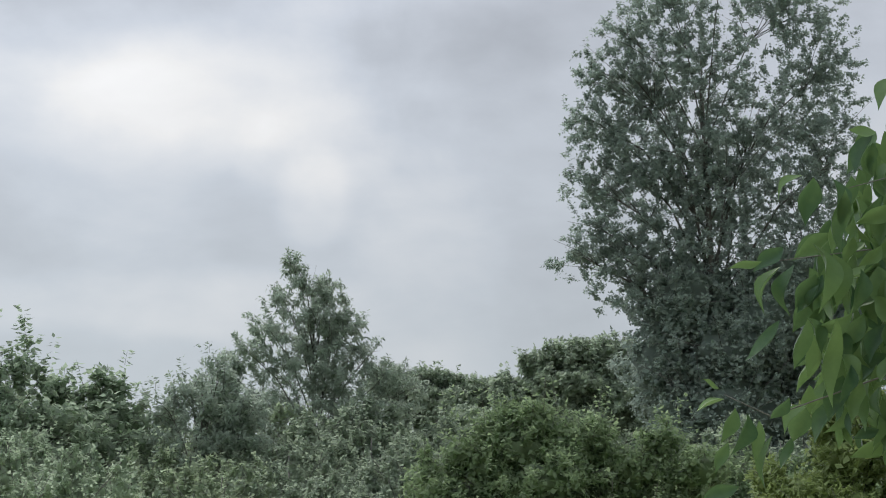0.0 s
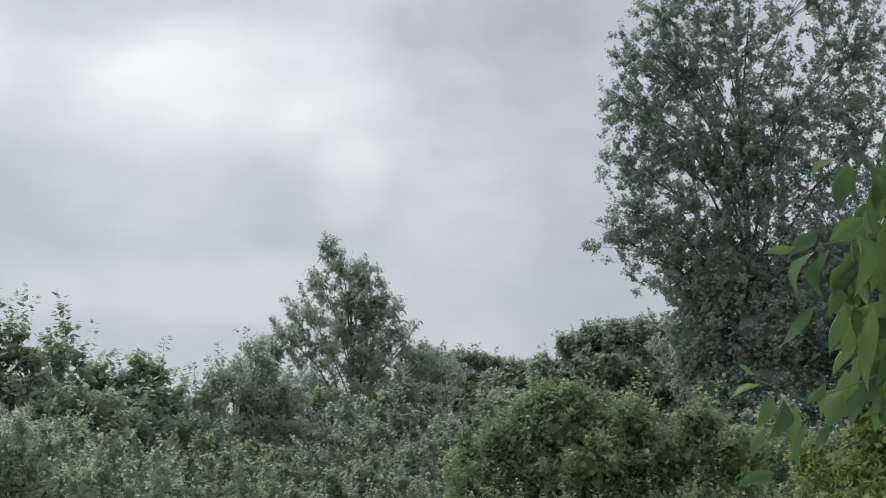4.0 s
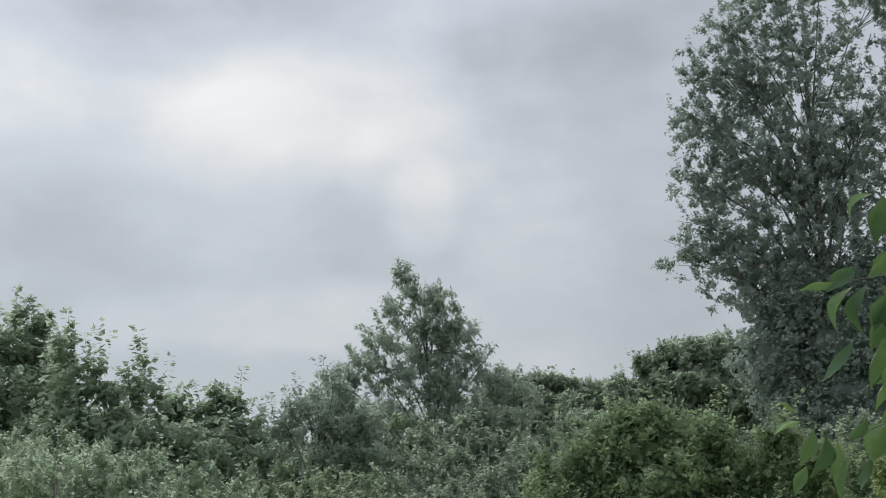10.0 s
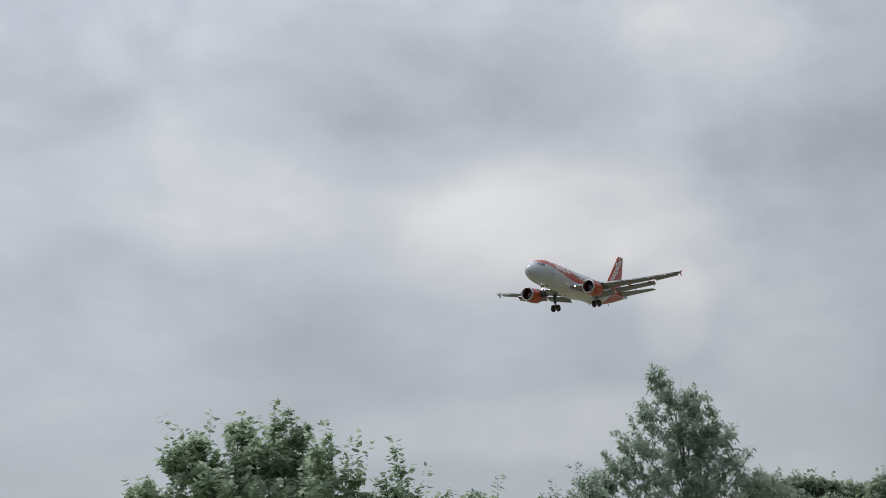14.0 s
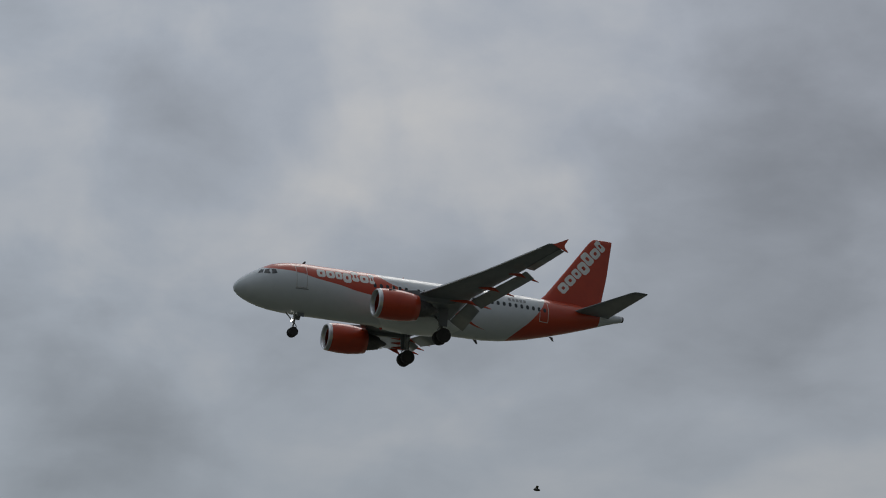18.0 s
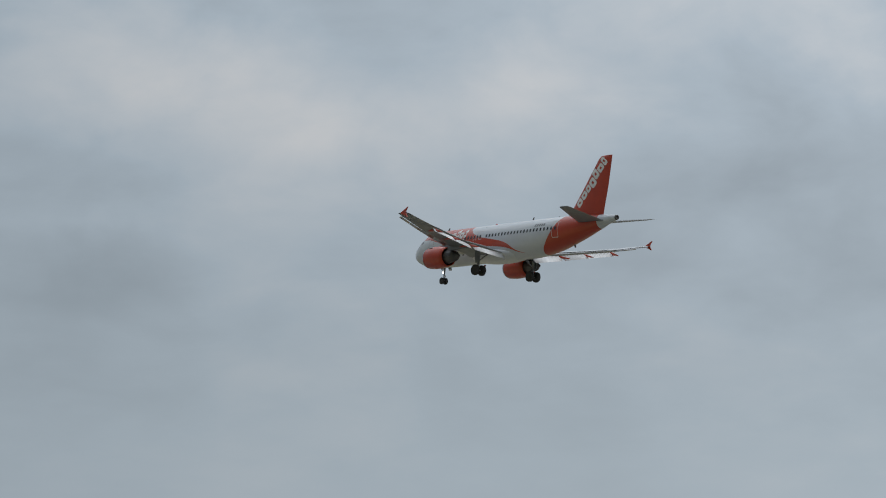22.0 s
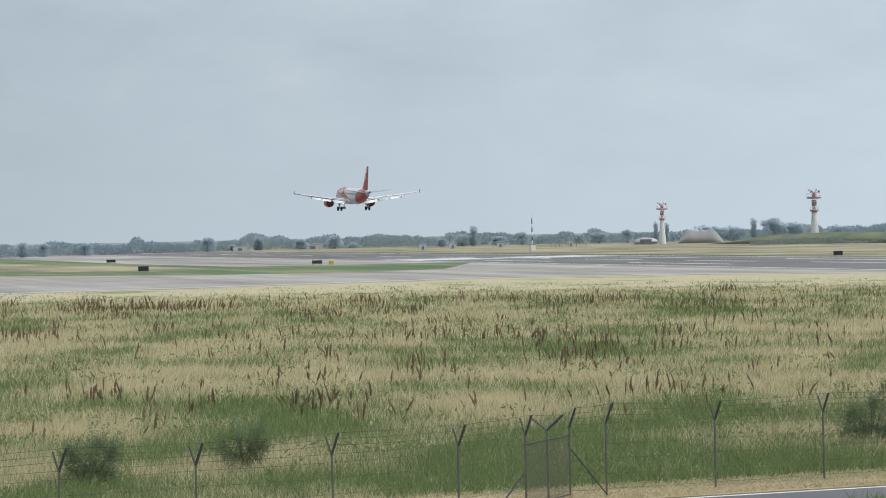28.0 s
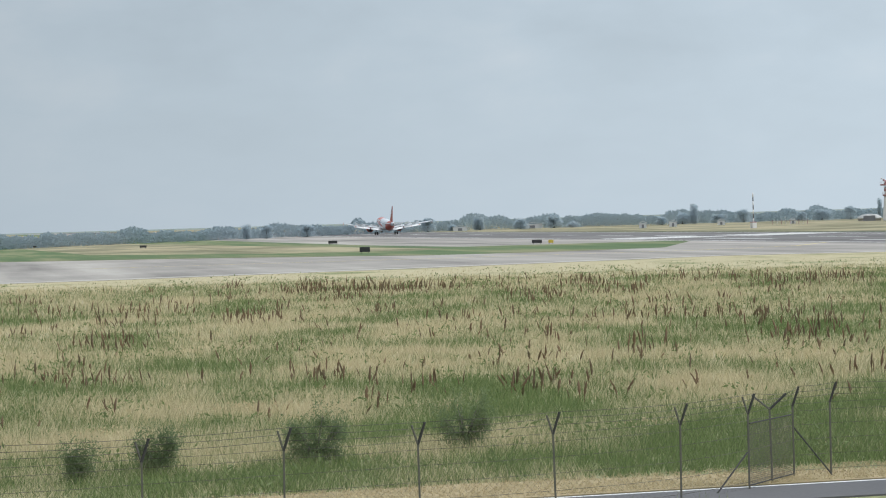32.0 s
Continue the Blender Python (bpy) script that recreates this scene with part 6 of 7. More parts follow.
def meadow_places(rng, n, r0, r1, az0=40.0, az1=97.0, power=0.0):
    """Places on the open meadow, clear of road, taxiway and runway."""
    u = rng.random(n)
    r = r0 * (r1 / r0) ** u if power == 0 else (r0 ** power + u * (r1 ** power - r0 ** power)) ** (1 / power)
    a = np.radians(az0 + (az1 - az0) * rng.random(n))
    x, y = -r * np.sin(a), r * np.cos(a)
    ok = (x < -55.4) & (y < 136.5)
    edge = np.where(y < 55, -253.0, np.where(y < 95, -262.0, -236.0))
    ok &= x > edge
    ok &= (y < 88 + (-100 - x) * 0.325) | (x < -240)
    return x[ok], y[ok], r[ok]


def grass():
    """Standing dry and green grass."""
    rng = np.random.default_rng(71)
    x, y, r = meadow_places(rng, 190000, 56, 262)
    thin = rng.random(len(x)) < np.interp(r, (214, 236), (1.0, 0.1))
    x, y, r = x[thin], y[thin], r[thin]
    n = len(x)
    k = 4
    bx, by, br = (np.repeat(q, k) for q in (x, y, r))
    bx = bx + rng.normal(size=n * k) * 0.16
    by = by + rng.normal(size=n * k) * 0.16
    z = heights(bx, by) - 0.02
    patch = np.repeat(0.6 + 0.7 * rng.random(n) ** 1.3, k)
    h = (0.20 + 0.28 * rng.random(n * k)) * patch * np.interp(br, (56, 64, 80, 195, 230), (0.8, 1.1, 1.15, 1.0, 0.45))
    w = 0.013 * (br / 60.0) ** 0.8 * (0.7 + 0.8 * rng.random(n * k))
    a = rng.random(n * k) * math.pi
    lean = rng.normal(size=(n * k, 2)) * 0.42 * h[:, None] + np.array([0.02, 0.05]) * h[:, None]
    v = np.empty((n * k, 3, 3))
    v[:, 0] = np.stack([bx - w * np.cos(a), by - w * np.sin(a), z], 1)
    v[:, 1] = np.stack([bx + w * np.cos(a), by + w * np.sin(a), z], 1)
    v[:, 2] = np.stack([bx + lean[:, 0], by + lean[:, 1], z + h], 1)
    f = np.arange(n * k * 3).reshape(-1, 3)
    tagged(new("meadow_grass", raw_mesh("meadow_grass", v.reshape(-1, 3), f, "blades")), "tall dry meadow grass, straw and green in patches", "grass", kind="stuff")


def docks():
    """Brown seed stalks that stand out of the grass in groups."""
    rng = np.random.default_rng(72)
    px, py, hh = [], [], []

    def group(x, y, m, wide, deep, tall):
        # wide across the line of sight, shallow along it
        r = math.hypot(x, y)
        tx, ty = y / r, -x / r
        u, w = rng.normal(size=m) * wide, rng.normal(size=m) * deep
        px.extend(x + u * tx + w * ty)
        py.extend(y + u * ty - w * tx)
        hh.extend(tall * (0.45 + 0.7 * rng.random(m)))

    for x, y, r in zip(*meadow_places(rng, 620, 76, 205, power=1.2)):
        group(x, y, int(rng.integers(1, 4)), 0.5, 0.5, 0.80)
    for x, y, r in zip(*meadow_places(rng, 140, 80, 205, power=1.3)):
        group(x, y, int(rng.integers(6, 22)), 0.5 + 1.2 * rng.random(), 0.6 + 0.8 * rng.random(), 0.95)
    # the tall stands along the far side
    for az, r, m, wide in ((66.0, 168, 26, 3.2), (68.0, 176, 24, 2.6), (71.4, 186, 50, 3.6), (63.9, 160, 24, 2.8), (79.2, 178, 120, 3.2), (81.0, 182, 60, 2.2), (85.5, 150, 30, 2.0), (75.6, 160, 22, 1.4), (70.0, 128, 26, 2.2), (67.6, 116, 24, 2.4), (73.5, 104, 20, 1.6)):
        w = bearing(az, 0) * r
        group(w.x, w.y, m, wide, 1.6, 1.1)
    px, py, hh = np.array(px), np.array(py), np.array(hh)
    ok = (px < -56) & (py < 136) & ((py < 87 + (-100 - px) * 0.325) | (px < -240)) & (px > -256)
    # few grow towards the runway's end
    ok &= (np.degrees(np.arctan2(-px, py)) > 62.5) | (rng.random(len(px)) < 0.3)
    px, py, hh = px[ok], py[ok], hh[ok]
    vs, fs, n0 = [], [], 0
    prof = [(0.0, 0.011), (0.36, 0.013), (0.45, 0.040), (0.56, 0.067), (0.66, 0.052), (0.76, 0.060), (0.88, 0.036), (1.0, 0.007)]
    sides = 5
    base = heights(px, py)
    for i in range(len(px)):
        lx, ly = rng.normal(size=2) * 0.14
        fat = 0.35 + 0.65 * rng.random()
        for f, r in prof:
            jit = 0.5 + 0.9 * rng.random(sides)
            ang = np.arange(sides) * 2 * math.pi / sides
            vs.append(np.stack([px[i] + lx * f * f + r * fat * jit * np.cos(ang), py[i] + ly * f * f + r * fat * jit * np.sin(ang), np.full(sides, base[i] - 0.02 + hh[i] * f)], 1))
        for k in range(len(prof) - 1):
            a = n0 + k * sides
            for j in range(sides):
                fs.append((a + j, a + (j + 1) % sides, a + sides + (j + 1) % sides, a + sides + j))
        n0 += sides * len(prof)
    tagged(new("dock_stalks", raw_mesh("dock_stalks", np.concatenate(vs), fs, "dock")), "brown dock seed stalks standing in the grass", "dock", kind="stuff")


def weeds():
    """Rough herbs on the bank this side of the fence and along its foot."""
    rng = np.random.default_rng(73)
    n = 9000
    a = np.radians(rng.uniform(46, 96, n))
    r = rng.uniform(46.5, 49.0, n) + np.where(np.degrees(a) < 70, 5.0, 0.0)
    x, y = -r * np.sin(a), r * np.cos(a)
    keep = ((x > -48.4) & (y < 16)) | ((np.degrees(a) < 62.5) & (x > -53.2))
    x, y = x[keep], y[keep]
    z = heights(x, y)
    pos = np.stack([x, y, z + 0.1 + 0.35 * rng.random(len(x))], 1)
    v, f = leaf_quads(rng, pos, np.tile([0, 0, 1.0], (len(x), 1)), 0.5, 0.03, -0.8)
    tagged(new("bank_weeds", raw_mesh("bank_weeds", v, f, "blades")), "rough dry weeds along the foot of the fence", "weeds", kind="stuff")


def verge_grass():
    """Short cut straw along the service road."""
    rng = np.random.default_rng(74)
    n = 26000
    y = rng.uniform(-14, 44, n)
    x = -52.2 - 3.2 * rng.random(n) ** 1.2
    v, f = leaf_quads(rng, np.stack([x, y, -0.84 + 0.03 * rng.random(n)], 1), np.tile([0, 0, 1.0], (n, 1)), 0.16, 0.02, -0.3)
    tagged(new("verge_grass", raw_mesh("verge_grass", v, f, "verge_blades")), "short dry cut grass beside the road", "grass", kind="stuff")


def green_weeds():
    """Broad-leaved dark green weeds in tufts through the meadow."""
    rng = np.random.default_rng(75)
    cx, cy, cr = meadow_places(rng, 800, 57, 235, power=1.2)
    k = 26
    x = np.repeat(cx, k) + rng.normal(size=len(cx) * k) * 0.45
    y = np.repeat(cy, k) + rng.normal(size=len(cx) * k) * 0.7
    h = 0.15 + 0.45 * rng.random(len(x)) * np.repeat(0.5 + rng.random(len(cx)), k)
    pos = np.stack([x, y, heights(x, y) + h], 1)
    v, f = leaf_quads(rng, pos, np.tile([0, 0, 1.0], (len(x), 1)), 0.22, 0.07, -0.4)
    tagged(new("green_weeds", raw_mesh("green_weeds", v, f, "weed_leaves")), "dark green leafy weeds in tufts through the grass", "weeds", kind="stuff")


grass()
verge_grass()
green_weeds()
docks()
weeds()


def leafy_stems(seed, clumps, count, low, high, lean=0.25):
    """Upright shoots that stand out of the top of the crown."""
    rng = np.random.default_rng(seed)
    stems = []
    c = np.array(clumps)
    w = c[:, 2] ** 0.7
    for _ in range(count):
        x, z, rx, rz = c[rng.choice(len(c), p=w / w.sum())]
        f = rng.uniform(-0.95, 0.95)
        base = np.array([x + f * rx, rng.normal() * rx * 0.4, z + rz * math.sqrt(1 - f * f) * 0.7])
        h = low + (high - low) * rng.random() ** 1.6
        stems.append((base, base + np.array([f * lean * h + rng.normal() * 0.1 * h, rng.normal() * 0.1 * h, h]), int(8 + 38 * h)))
    return stems


def bush(x, y, clumps, seed, label, sprigs=260, size=0.07, mat="shrub"):
    az = math.degrees(math.atan2(-x, y))
    z = height(x, y)
    root = tagged(empty("shrub", pose(x, y, z, 0, 0, az)), label, "shrub", "shrubs in the meadow")
    wide = sum(c[2] for c in clumps) * 0.5
    clumps = [(x * 1.7, z * 0.95, rx * 0.78, rz * 0.9) for x, z, rx, rz in clumps] + [(0.0, 0.25, wide * 0.85, 0.3), (-0.5 * wide, 0.35, wide * 0.5, 0.35), (0.5 * wide, 0.35, wide * 0.5, 0.35)]
    rnd = random.Random(seed)
    bm = bmesh.new()
    for c in clumps:
        for k in range(5):
            e = (c[0] + rnd.uniform(-0.6, 0.6) * c[2], rnd.uniform(-0.6, 0.6) * c[2], c[1] + rnd.uniform(-0.2, 0.9) * c[3])
            tube(bm, [(rnd.uniform(-0.1, 0.1), rnd.uniform(-0.1, 0.1), -0.05), (e[0] * 0.5, e[1] * 0.5, e[2] * 0.6), e], [0.016, 0.011, 0.004], 4)
    part("branchwork", bm, "bark", root)
    ob = new("crown", crown_mesh("crown", seed, clumps, int(sprigs * 1.9), 9, size * 0.95, size * 0.40, mat, 0.18, 1.0, 0.1, -0.2, 0.0, 0.4, 0.2, leafy_stems(seed, clumps, 80, 0.25, 0.75, 0.5)))
    ob.parent = root
    return root


bush(-64.6, 14.4, [(0, 0.4, 0.5, 0.35), (-0.35, 0.7, 0.30, 0.4), (0.3, 0.75, 0.4, 0.4), (-0.1, 1.05, 0.18, 0.4), (0.25, 1.1, 0.15, 0.3)], 81, "loose green broom shrub with thin upright shoots")
bush(-62.4, 9.7, [(0, 0.5, 0.65, 0.45), (-0.3, 0.9, 0.4, 0.4), (0.35, 0.95, 0.4, 0.4), (0.1, 1.25, 0.35, 0.3)], 82, "rounded green shrub behind the fence", 340)
bush(-61.8, 5.3, [(0, 0.45, 0.55, 0.4), (0.25, 0.8, 0.3, 0.35), (-0.25, 0.75, 0.25, 0.35)], 83, "dark green shrub beside a fence post", 300, 0.07, "shrub")
bush(-60.5, 3.1, [(0, 0.3, 0.35, 0.28), (0.2, 0.45, 0.2, 0.2)], 84, "small low green shrub in the grass", 120)
bush(-62.6, 33.4, [(0, 0.5, 0.7, 0.5), (-0.35, 0.95, 0.5, 0.5), (0.4, 0.9, 0.5, 0.45), (0.05, 1.35, 0.45, 0.4), (0.35, 1.5, 0.25, 0.35)], 85, "large dark green shrub beyond the fence", 520, 0.07, "shrub")
bush(-57.5, 36.6, [(0, 0.4, 0.6, 0.4), (0.3, 0.6, 0.4, 0.35)], 86, "dark green shrub at the fence", 260, 0.07, "shrub")


def yarrow():
    """Low pale flowering weeds in a few patches behind the fence."""
    rng = np.random.default_rng(76)
    vs = []
    for x, y, n, s in ((-78.8, 9.8, 150, 1.1), (-76.3, 16.0, 40, 0.6), (-72.0, 4.5, 50, 0.7), (-66.0, 20.5, 40, 0.8)):
        px, py = x + rng.normal(size=n) * s * 0.6, y + rng.normal(size=n) * s
        vs.append(np.stack([px, py, heights(px, py) + 0.25 + 0.2 * rng.random(n)], 1))
    pos = np.concatenate(vs)
    v, f = leaf_quads(rng, pos, np.tile([0.6, 0, 1.0], (len(pos), 1)), 0.10, 0.09, 0.0, 0.8)
    tagged(new("yarrow", raw_mesh("yarrow", v, f, "verge_blades")), "pale flower heads of low weeds behind the fence", "flowers", kind="stuff")


yarrow()


# ---- runway markings and signs ----
def stripe(outline, mat, parent, name, z=0.006):
    bm = bmesh.new()
    rings(bm, [[(x, y, z - 0.004) for x, y in outline], [(x, y, z) for x, y in outline]])
    return part(name, bm, mat, parent, smooth=False)


def band(points, width):
    """The outline of a line of some width through points."""
    left, right = [], []
    for i, p in enumerate(points):
        a, b = Vector(points[max(0, i - 1)]), Vector(points[min(len(points) - 1, i + 1)])
        d = (b - a).normalized()
        n = Vector((-d.y, d.x)) * width / 2
        left.append(tuple(Vector(p) + n))
        right.append(tuple(Vector(p) - n))
    return left + right[::-1]


for x in (-167.7, -198.5):
    stripe(band([(x, 131.5), (x - 35, 163), (x - 38, 167), (x - 35, 171), (x - 8, 195.5)], 1.4), "yellow_line", runway, "chevron")
for y in (141.2, 193.4):
    stripe([(-240, y - 0.45), (-240, y + 0.45), (-3100, y + 0.45), (-3100, y - 0.45)], "white_line", runway, "edge_line")
for k in range(24):
    x = -252 - 50 * k
    stripe([(x, 166.5), (x, 167.5), (x - 30, 167.5), (x - 30, 166.5)], "white_line", runway, "centre_line")
for k in range(8):
    for side in (-1, 1):
        y = 167 + side * (4 + 2.6 * k)
        stripe([(-470, y - 0.9), (-470, y + 0.9), (-500, y + 0.9), (-500, y - 0.9)], "white_line", runway, "threshold_bar")
for y in (152, 182):
    stripe([(-330, y - 0.6), (-330, y + 0.6), (-372, y + 0.6), (-372, y - 0.6)], "white_line", runway, "displaced_mark")
    stripe([(-410, y - 0.6), (-410, y + 0.6), (-450, y + 0.6), (-450, y - 0.6)], "white_line", runway, "displaced_mark")
stripe(band([(-330, 20), (-322, 70), (-318, 105), (-328, 125), (-350, 138.5)], 0.5), "yellow_line", taxiway, "centre_line", 0.002)
stripe(band([(-254.8, -120), (-256.8, 20), (-264.8, 55), (-276.6, 95), (-265, 117), (-246, 134)], 4.0), "concrete", taxiway, "pale_edge", 0.001)


def sign(x, y, wide, high, mat, label, facing=75.0):
    root = tagged(empty("taxiway_sign", pose(x, y, -0.01, 0, 0, facing)), label, "sign", "taxiway signs")
    bm = bmesh.new()
    box(bm, -wide / 2, wide / 2, -0.12, 0.12, 0.25, 0.25 + high, 0.03)
    part("board", bm, mat, root, smooth=False)
    bm = bmesh.new()
    box(bm, -wide / 2 + 0.08, wide / 2 - 0.08, -0.135, -0.121, 0.33, 0.17 + high)
    part("face", bm, mat, root, smooth=False)
    for k in (-1, 1):
        bm = bmesh.new()
        tube(bm, [(k * wide * 0.35, 0, -0.05), (k * wide * 0.35, 0, 0.3)], 0.04, 8)
        part("leg", bm, "dark_metal", root)
    return root


sign(-384, 198.5, 1.7, 0.75, "black", "black sign board beside the runway", 62)
sign(-441, 114, 2.0, 0.65, "black", "black taxiway sign board in the grass")
sign(-437, 115.8, 1.0, 0.60, "yellow", "small yellow taxiway sign board in the grass")
sign(-394, 71, 1.8, 0.85, "black", "dark taxiway sign board at the taxiway's edge", 80)
sign(-560, 93, 2.2, 0.7, "black", "dark sign board far out in the grass", 80)
for x, y in ((-613, 51), (-739, 27)):
    sign(x, y, 1.8, 0.55, "black", "low dark sign board far out in the grass", 84)


# ---- towers, mast and buildings ----
def radar_tower(x, y, high, label):
    """A white tapered shaft that carries red and white galleries and lamps."""
    root = tagged(empty("light_tower", pose(x, y, -0.05, 0, 0, 65)), label, "tower", "light towers")
    s = high / 16.2
    bm = bmesh.new()
    lathe(bm, [(0, 1.45), (0.3, 1.42), (4, 1.12), (8.2, 0.82), (9.2, 0.78)], "z", 20)
    shaft = part("shaft", bm, "tower_white", root, "white tapered shaft")
    bm = bmesh.new()
    lathe(bm, [(9.2, 0.55), (12.6, 0.55)], "z", 16)
    part("neck", bm, "tower_white", root)
    for z, r, h in ((9.2, 1.25, 0.5), (10.9, 0.72, 0.9), (13.0, 2.1, 0.55)):
        bm = bmesh.new()
        lathe(bm, [(z, r * 0.55), (z + 0.08, r), (z + h, r), (z + h + 0.05, r * 0.6)], "z", 18)
        part("gallery", bm, "red", root, "red gallery ring")
        bm = bmesh.new()
        for k in range(10):
            a = 2 * math.pi * k / 10
            tube(bm, [(r * math.cos(a), r * math.sin(a), z + h), (r * math.cos(a), r * math.sin(a), z + h + 0.9)], 0.04, 5)
        lathe(bm, [(z + h + 0.85, r - 0.04), (z + h + 0.85, r + 0.04), (z + h + 0.93, r + 0.04), (z + h + 0.93, r - 0.04)], "z", 18, cap=False)
        part("railing", bm, "tower_white", root)
    bm = bmesh.new()
    lathe(bm, [(13.5, 0.5), (15.0, 0.5)], "z", 14)
    part("mast", bm, "red", root)
    for k in range(6):
        a = 2 * math.pi * k / 6
        bm = bmesh.new()
        box(bm, -0.3, 0.3, -0.22, 0.22, -0.32, 0.32, 0.06, pose(1.45 * math.cos(a), 1.45 * math.sin(a), 15.1 + 0.5 * (k % 2), 0, 0, math.degrees(a)))
        part("floodlight", bm, "tower_white" if k % 2 else "red", root)
        bm = bmesh.new()
        tube(bm, [(0, 0, 14.6), (1.45 * math.cos(a), 1.45 * math.sin(a), 15.0 + 0.5 * (k % 2))], 0.05, 5)
        part("bracket", bm, "red", root)
    root.scale = (s, s, s)
    return root


w1, w2 = bearing(66.94, 0) * 868, bearing(63.22, 0) * 790
radar_tower(w1.x, w1.y, 16.1, "red and white light tower on a pale tapered shaft")
radar_tower(w2.x, w2.y, 18.6, "tall red and white light tower behind the green bank")


def banded_mast():
    w = bearing(70.16, 0) * 690
    root = tagged(empty("banded_mast", pose(w.x, w.y, -0.05)), "thin mast with dark and white bands over a small hut", "mast")
    for k in range(7):
        bm = bmesh.new()
        lathe(bm, [(1.8 + k * 1.25, 0.17), (3.05 + k * 1.25, 0.16)], "z", 10)
        part("band", bm, "dark_metal" if k % 2 else "tower_white", root)
    bm = bmesh.new()
    box(bm, -0.9, 0.9, -0.7, 0.7, 0, 1.7, 0.05)
    hut = part("hut", bm, "tower_white", root, "small white hut", smooth=False)
    bm = bmesh.new()
    box(bm, -0.95, 0.95, -0.75, 0.75, 1.7, 1.95, 0.04)
    part("hut_roof", bm, "red", root, smooth=False)


banded_mast()


def shelter(x, y, facing, wide, deep, high, label, roof="roof_white", wall="roof_white"):
    """A small airfield shed with a low gable."""
    root = tagged(empty("shed", pose(x, y, -0.05, 0, 0, facing)), label, "shed")
    bm = bmesh.new()
    box(bm, -wide / 2, wide / 2, -deep / 2, deep / 2, 0, high * 0.75)
    body = part("wall", bm, wall, root, smooth=False)
    bm = bmesh.new()
    e = wide * 0.04 + 0.1
    rings(bm, [[(-wide / 2 - e, yy, high * 0.72), (0, yy, high), (wide / 2 + e, yy, high * 0.72), (wide / 2 + e, yy, high * 0.78), (0, yy, high * 1.07), (-wide / 2 - e, yy, high * 0.78)] for yy in (-deep / 2 - 0.2, deep / 2 + 0.2)])
    part("roof", bm, roof, root, smooth=False)
    bm = bmesh.new()
    box(bm, -wide * 0.15, wide * 0.15, -deep / 2 - 0.06, -deep / 2 - 0.004, 0, high * 0.55)
    part("door", bm, "grey", root, smooth=False)
    return root


for x, y, w, h in ((-792, 244, 2.6, 2.4), (-819, 264, 2.8, 2.4), (-834, 288, 2.8, 2.2), (-790, 300, 2.0, 2.0)):
    shelter(x, y, 72, w, 2.2, h, "small white airfield shed in the dry grass")
shelter(-975, 250, 75, 9.0, 5.0, 2.6, "long low white building before the far trees")
shelter(-958, 214, 78, 6.0, 4.0, 2.2, "low white shed before the far trees")
w = bearing(50.3, 0) * 779
shelter(w.x, w.y, -40, 8.0, 30.0, 8.2, "long pale building with a white roof before the wood", "roof_white", "concrete")
shelter(-890, 512, 60, 11.0, 8.0, 6.6, "house with a reddish tiled roof among trees", "brick", "concrete")
shelter(-980, 520, 61, 12.0, 8.0, 4.6, "pale low building beyond the bank")


def arched_hangar():
    w = bearing(67.35, 0) * 880
    root = tagged(empty("arched_hangar", pose(w.x, w.y, -0.05, 0, 0, 67)), "low hangar with a pale arched roof", "hangar")
    n = 14
    bm = bmesh.new()
    rings(bm, [[(4.6 * math.cos(math.pi * k / n), yy, 0.9 + 1.7 * math.sin(math.pi * k / n)) for k in range(n + 1)] + [(-4.4, yy, 0.8), (4.4, yy, 0.8)] for yy in (-7, 7)])
    part("roof", bm, "roof_white", root)
    bm = bmesh.new()
    box(bm, -4.3, 4.3, -6.8, 6.8, 0, 0.85)
    part("wall", bm, "concrete", root, smooth=False)
    bm = bmesh.new()
    box(bm, -2.2, 2.2, -7.06, -7.01, 0.0, 2.0)
    part("door", bm, "grey", root, smooth=False)


arched_hangar()


def localizer():
    root = tagged(empty("antenna_array", pose(-761, 288, -0.05, 0, 0, 69)), "row of low red and white antenna frames", "antenna")
    for k in range(9):
        bm = bmesh.new()
        tube(bm, [(-6 + 1.5 * k, 0, 0), (-6 + 1.5 * k, 0, 1.7)], 0.10, 6)
        tube(bm, [(-6 + 1.5 * k, -0.9, 1.6), (-6 + 1.5 * k, 0.9, 1.6)], 0.12, 6)
        part("antenna", bm, "tower_white" if k % 2 else "red", root)
    bm = bmesh.new()
    box(bm, -6.8, 6.8, -0.1, 0.1, 1.15, 1.4)
    part("beam", bm, "concrete", root, smooth=False)


localizer()


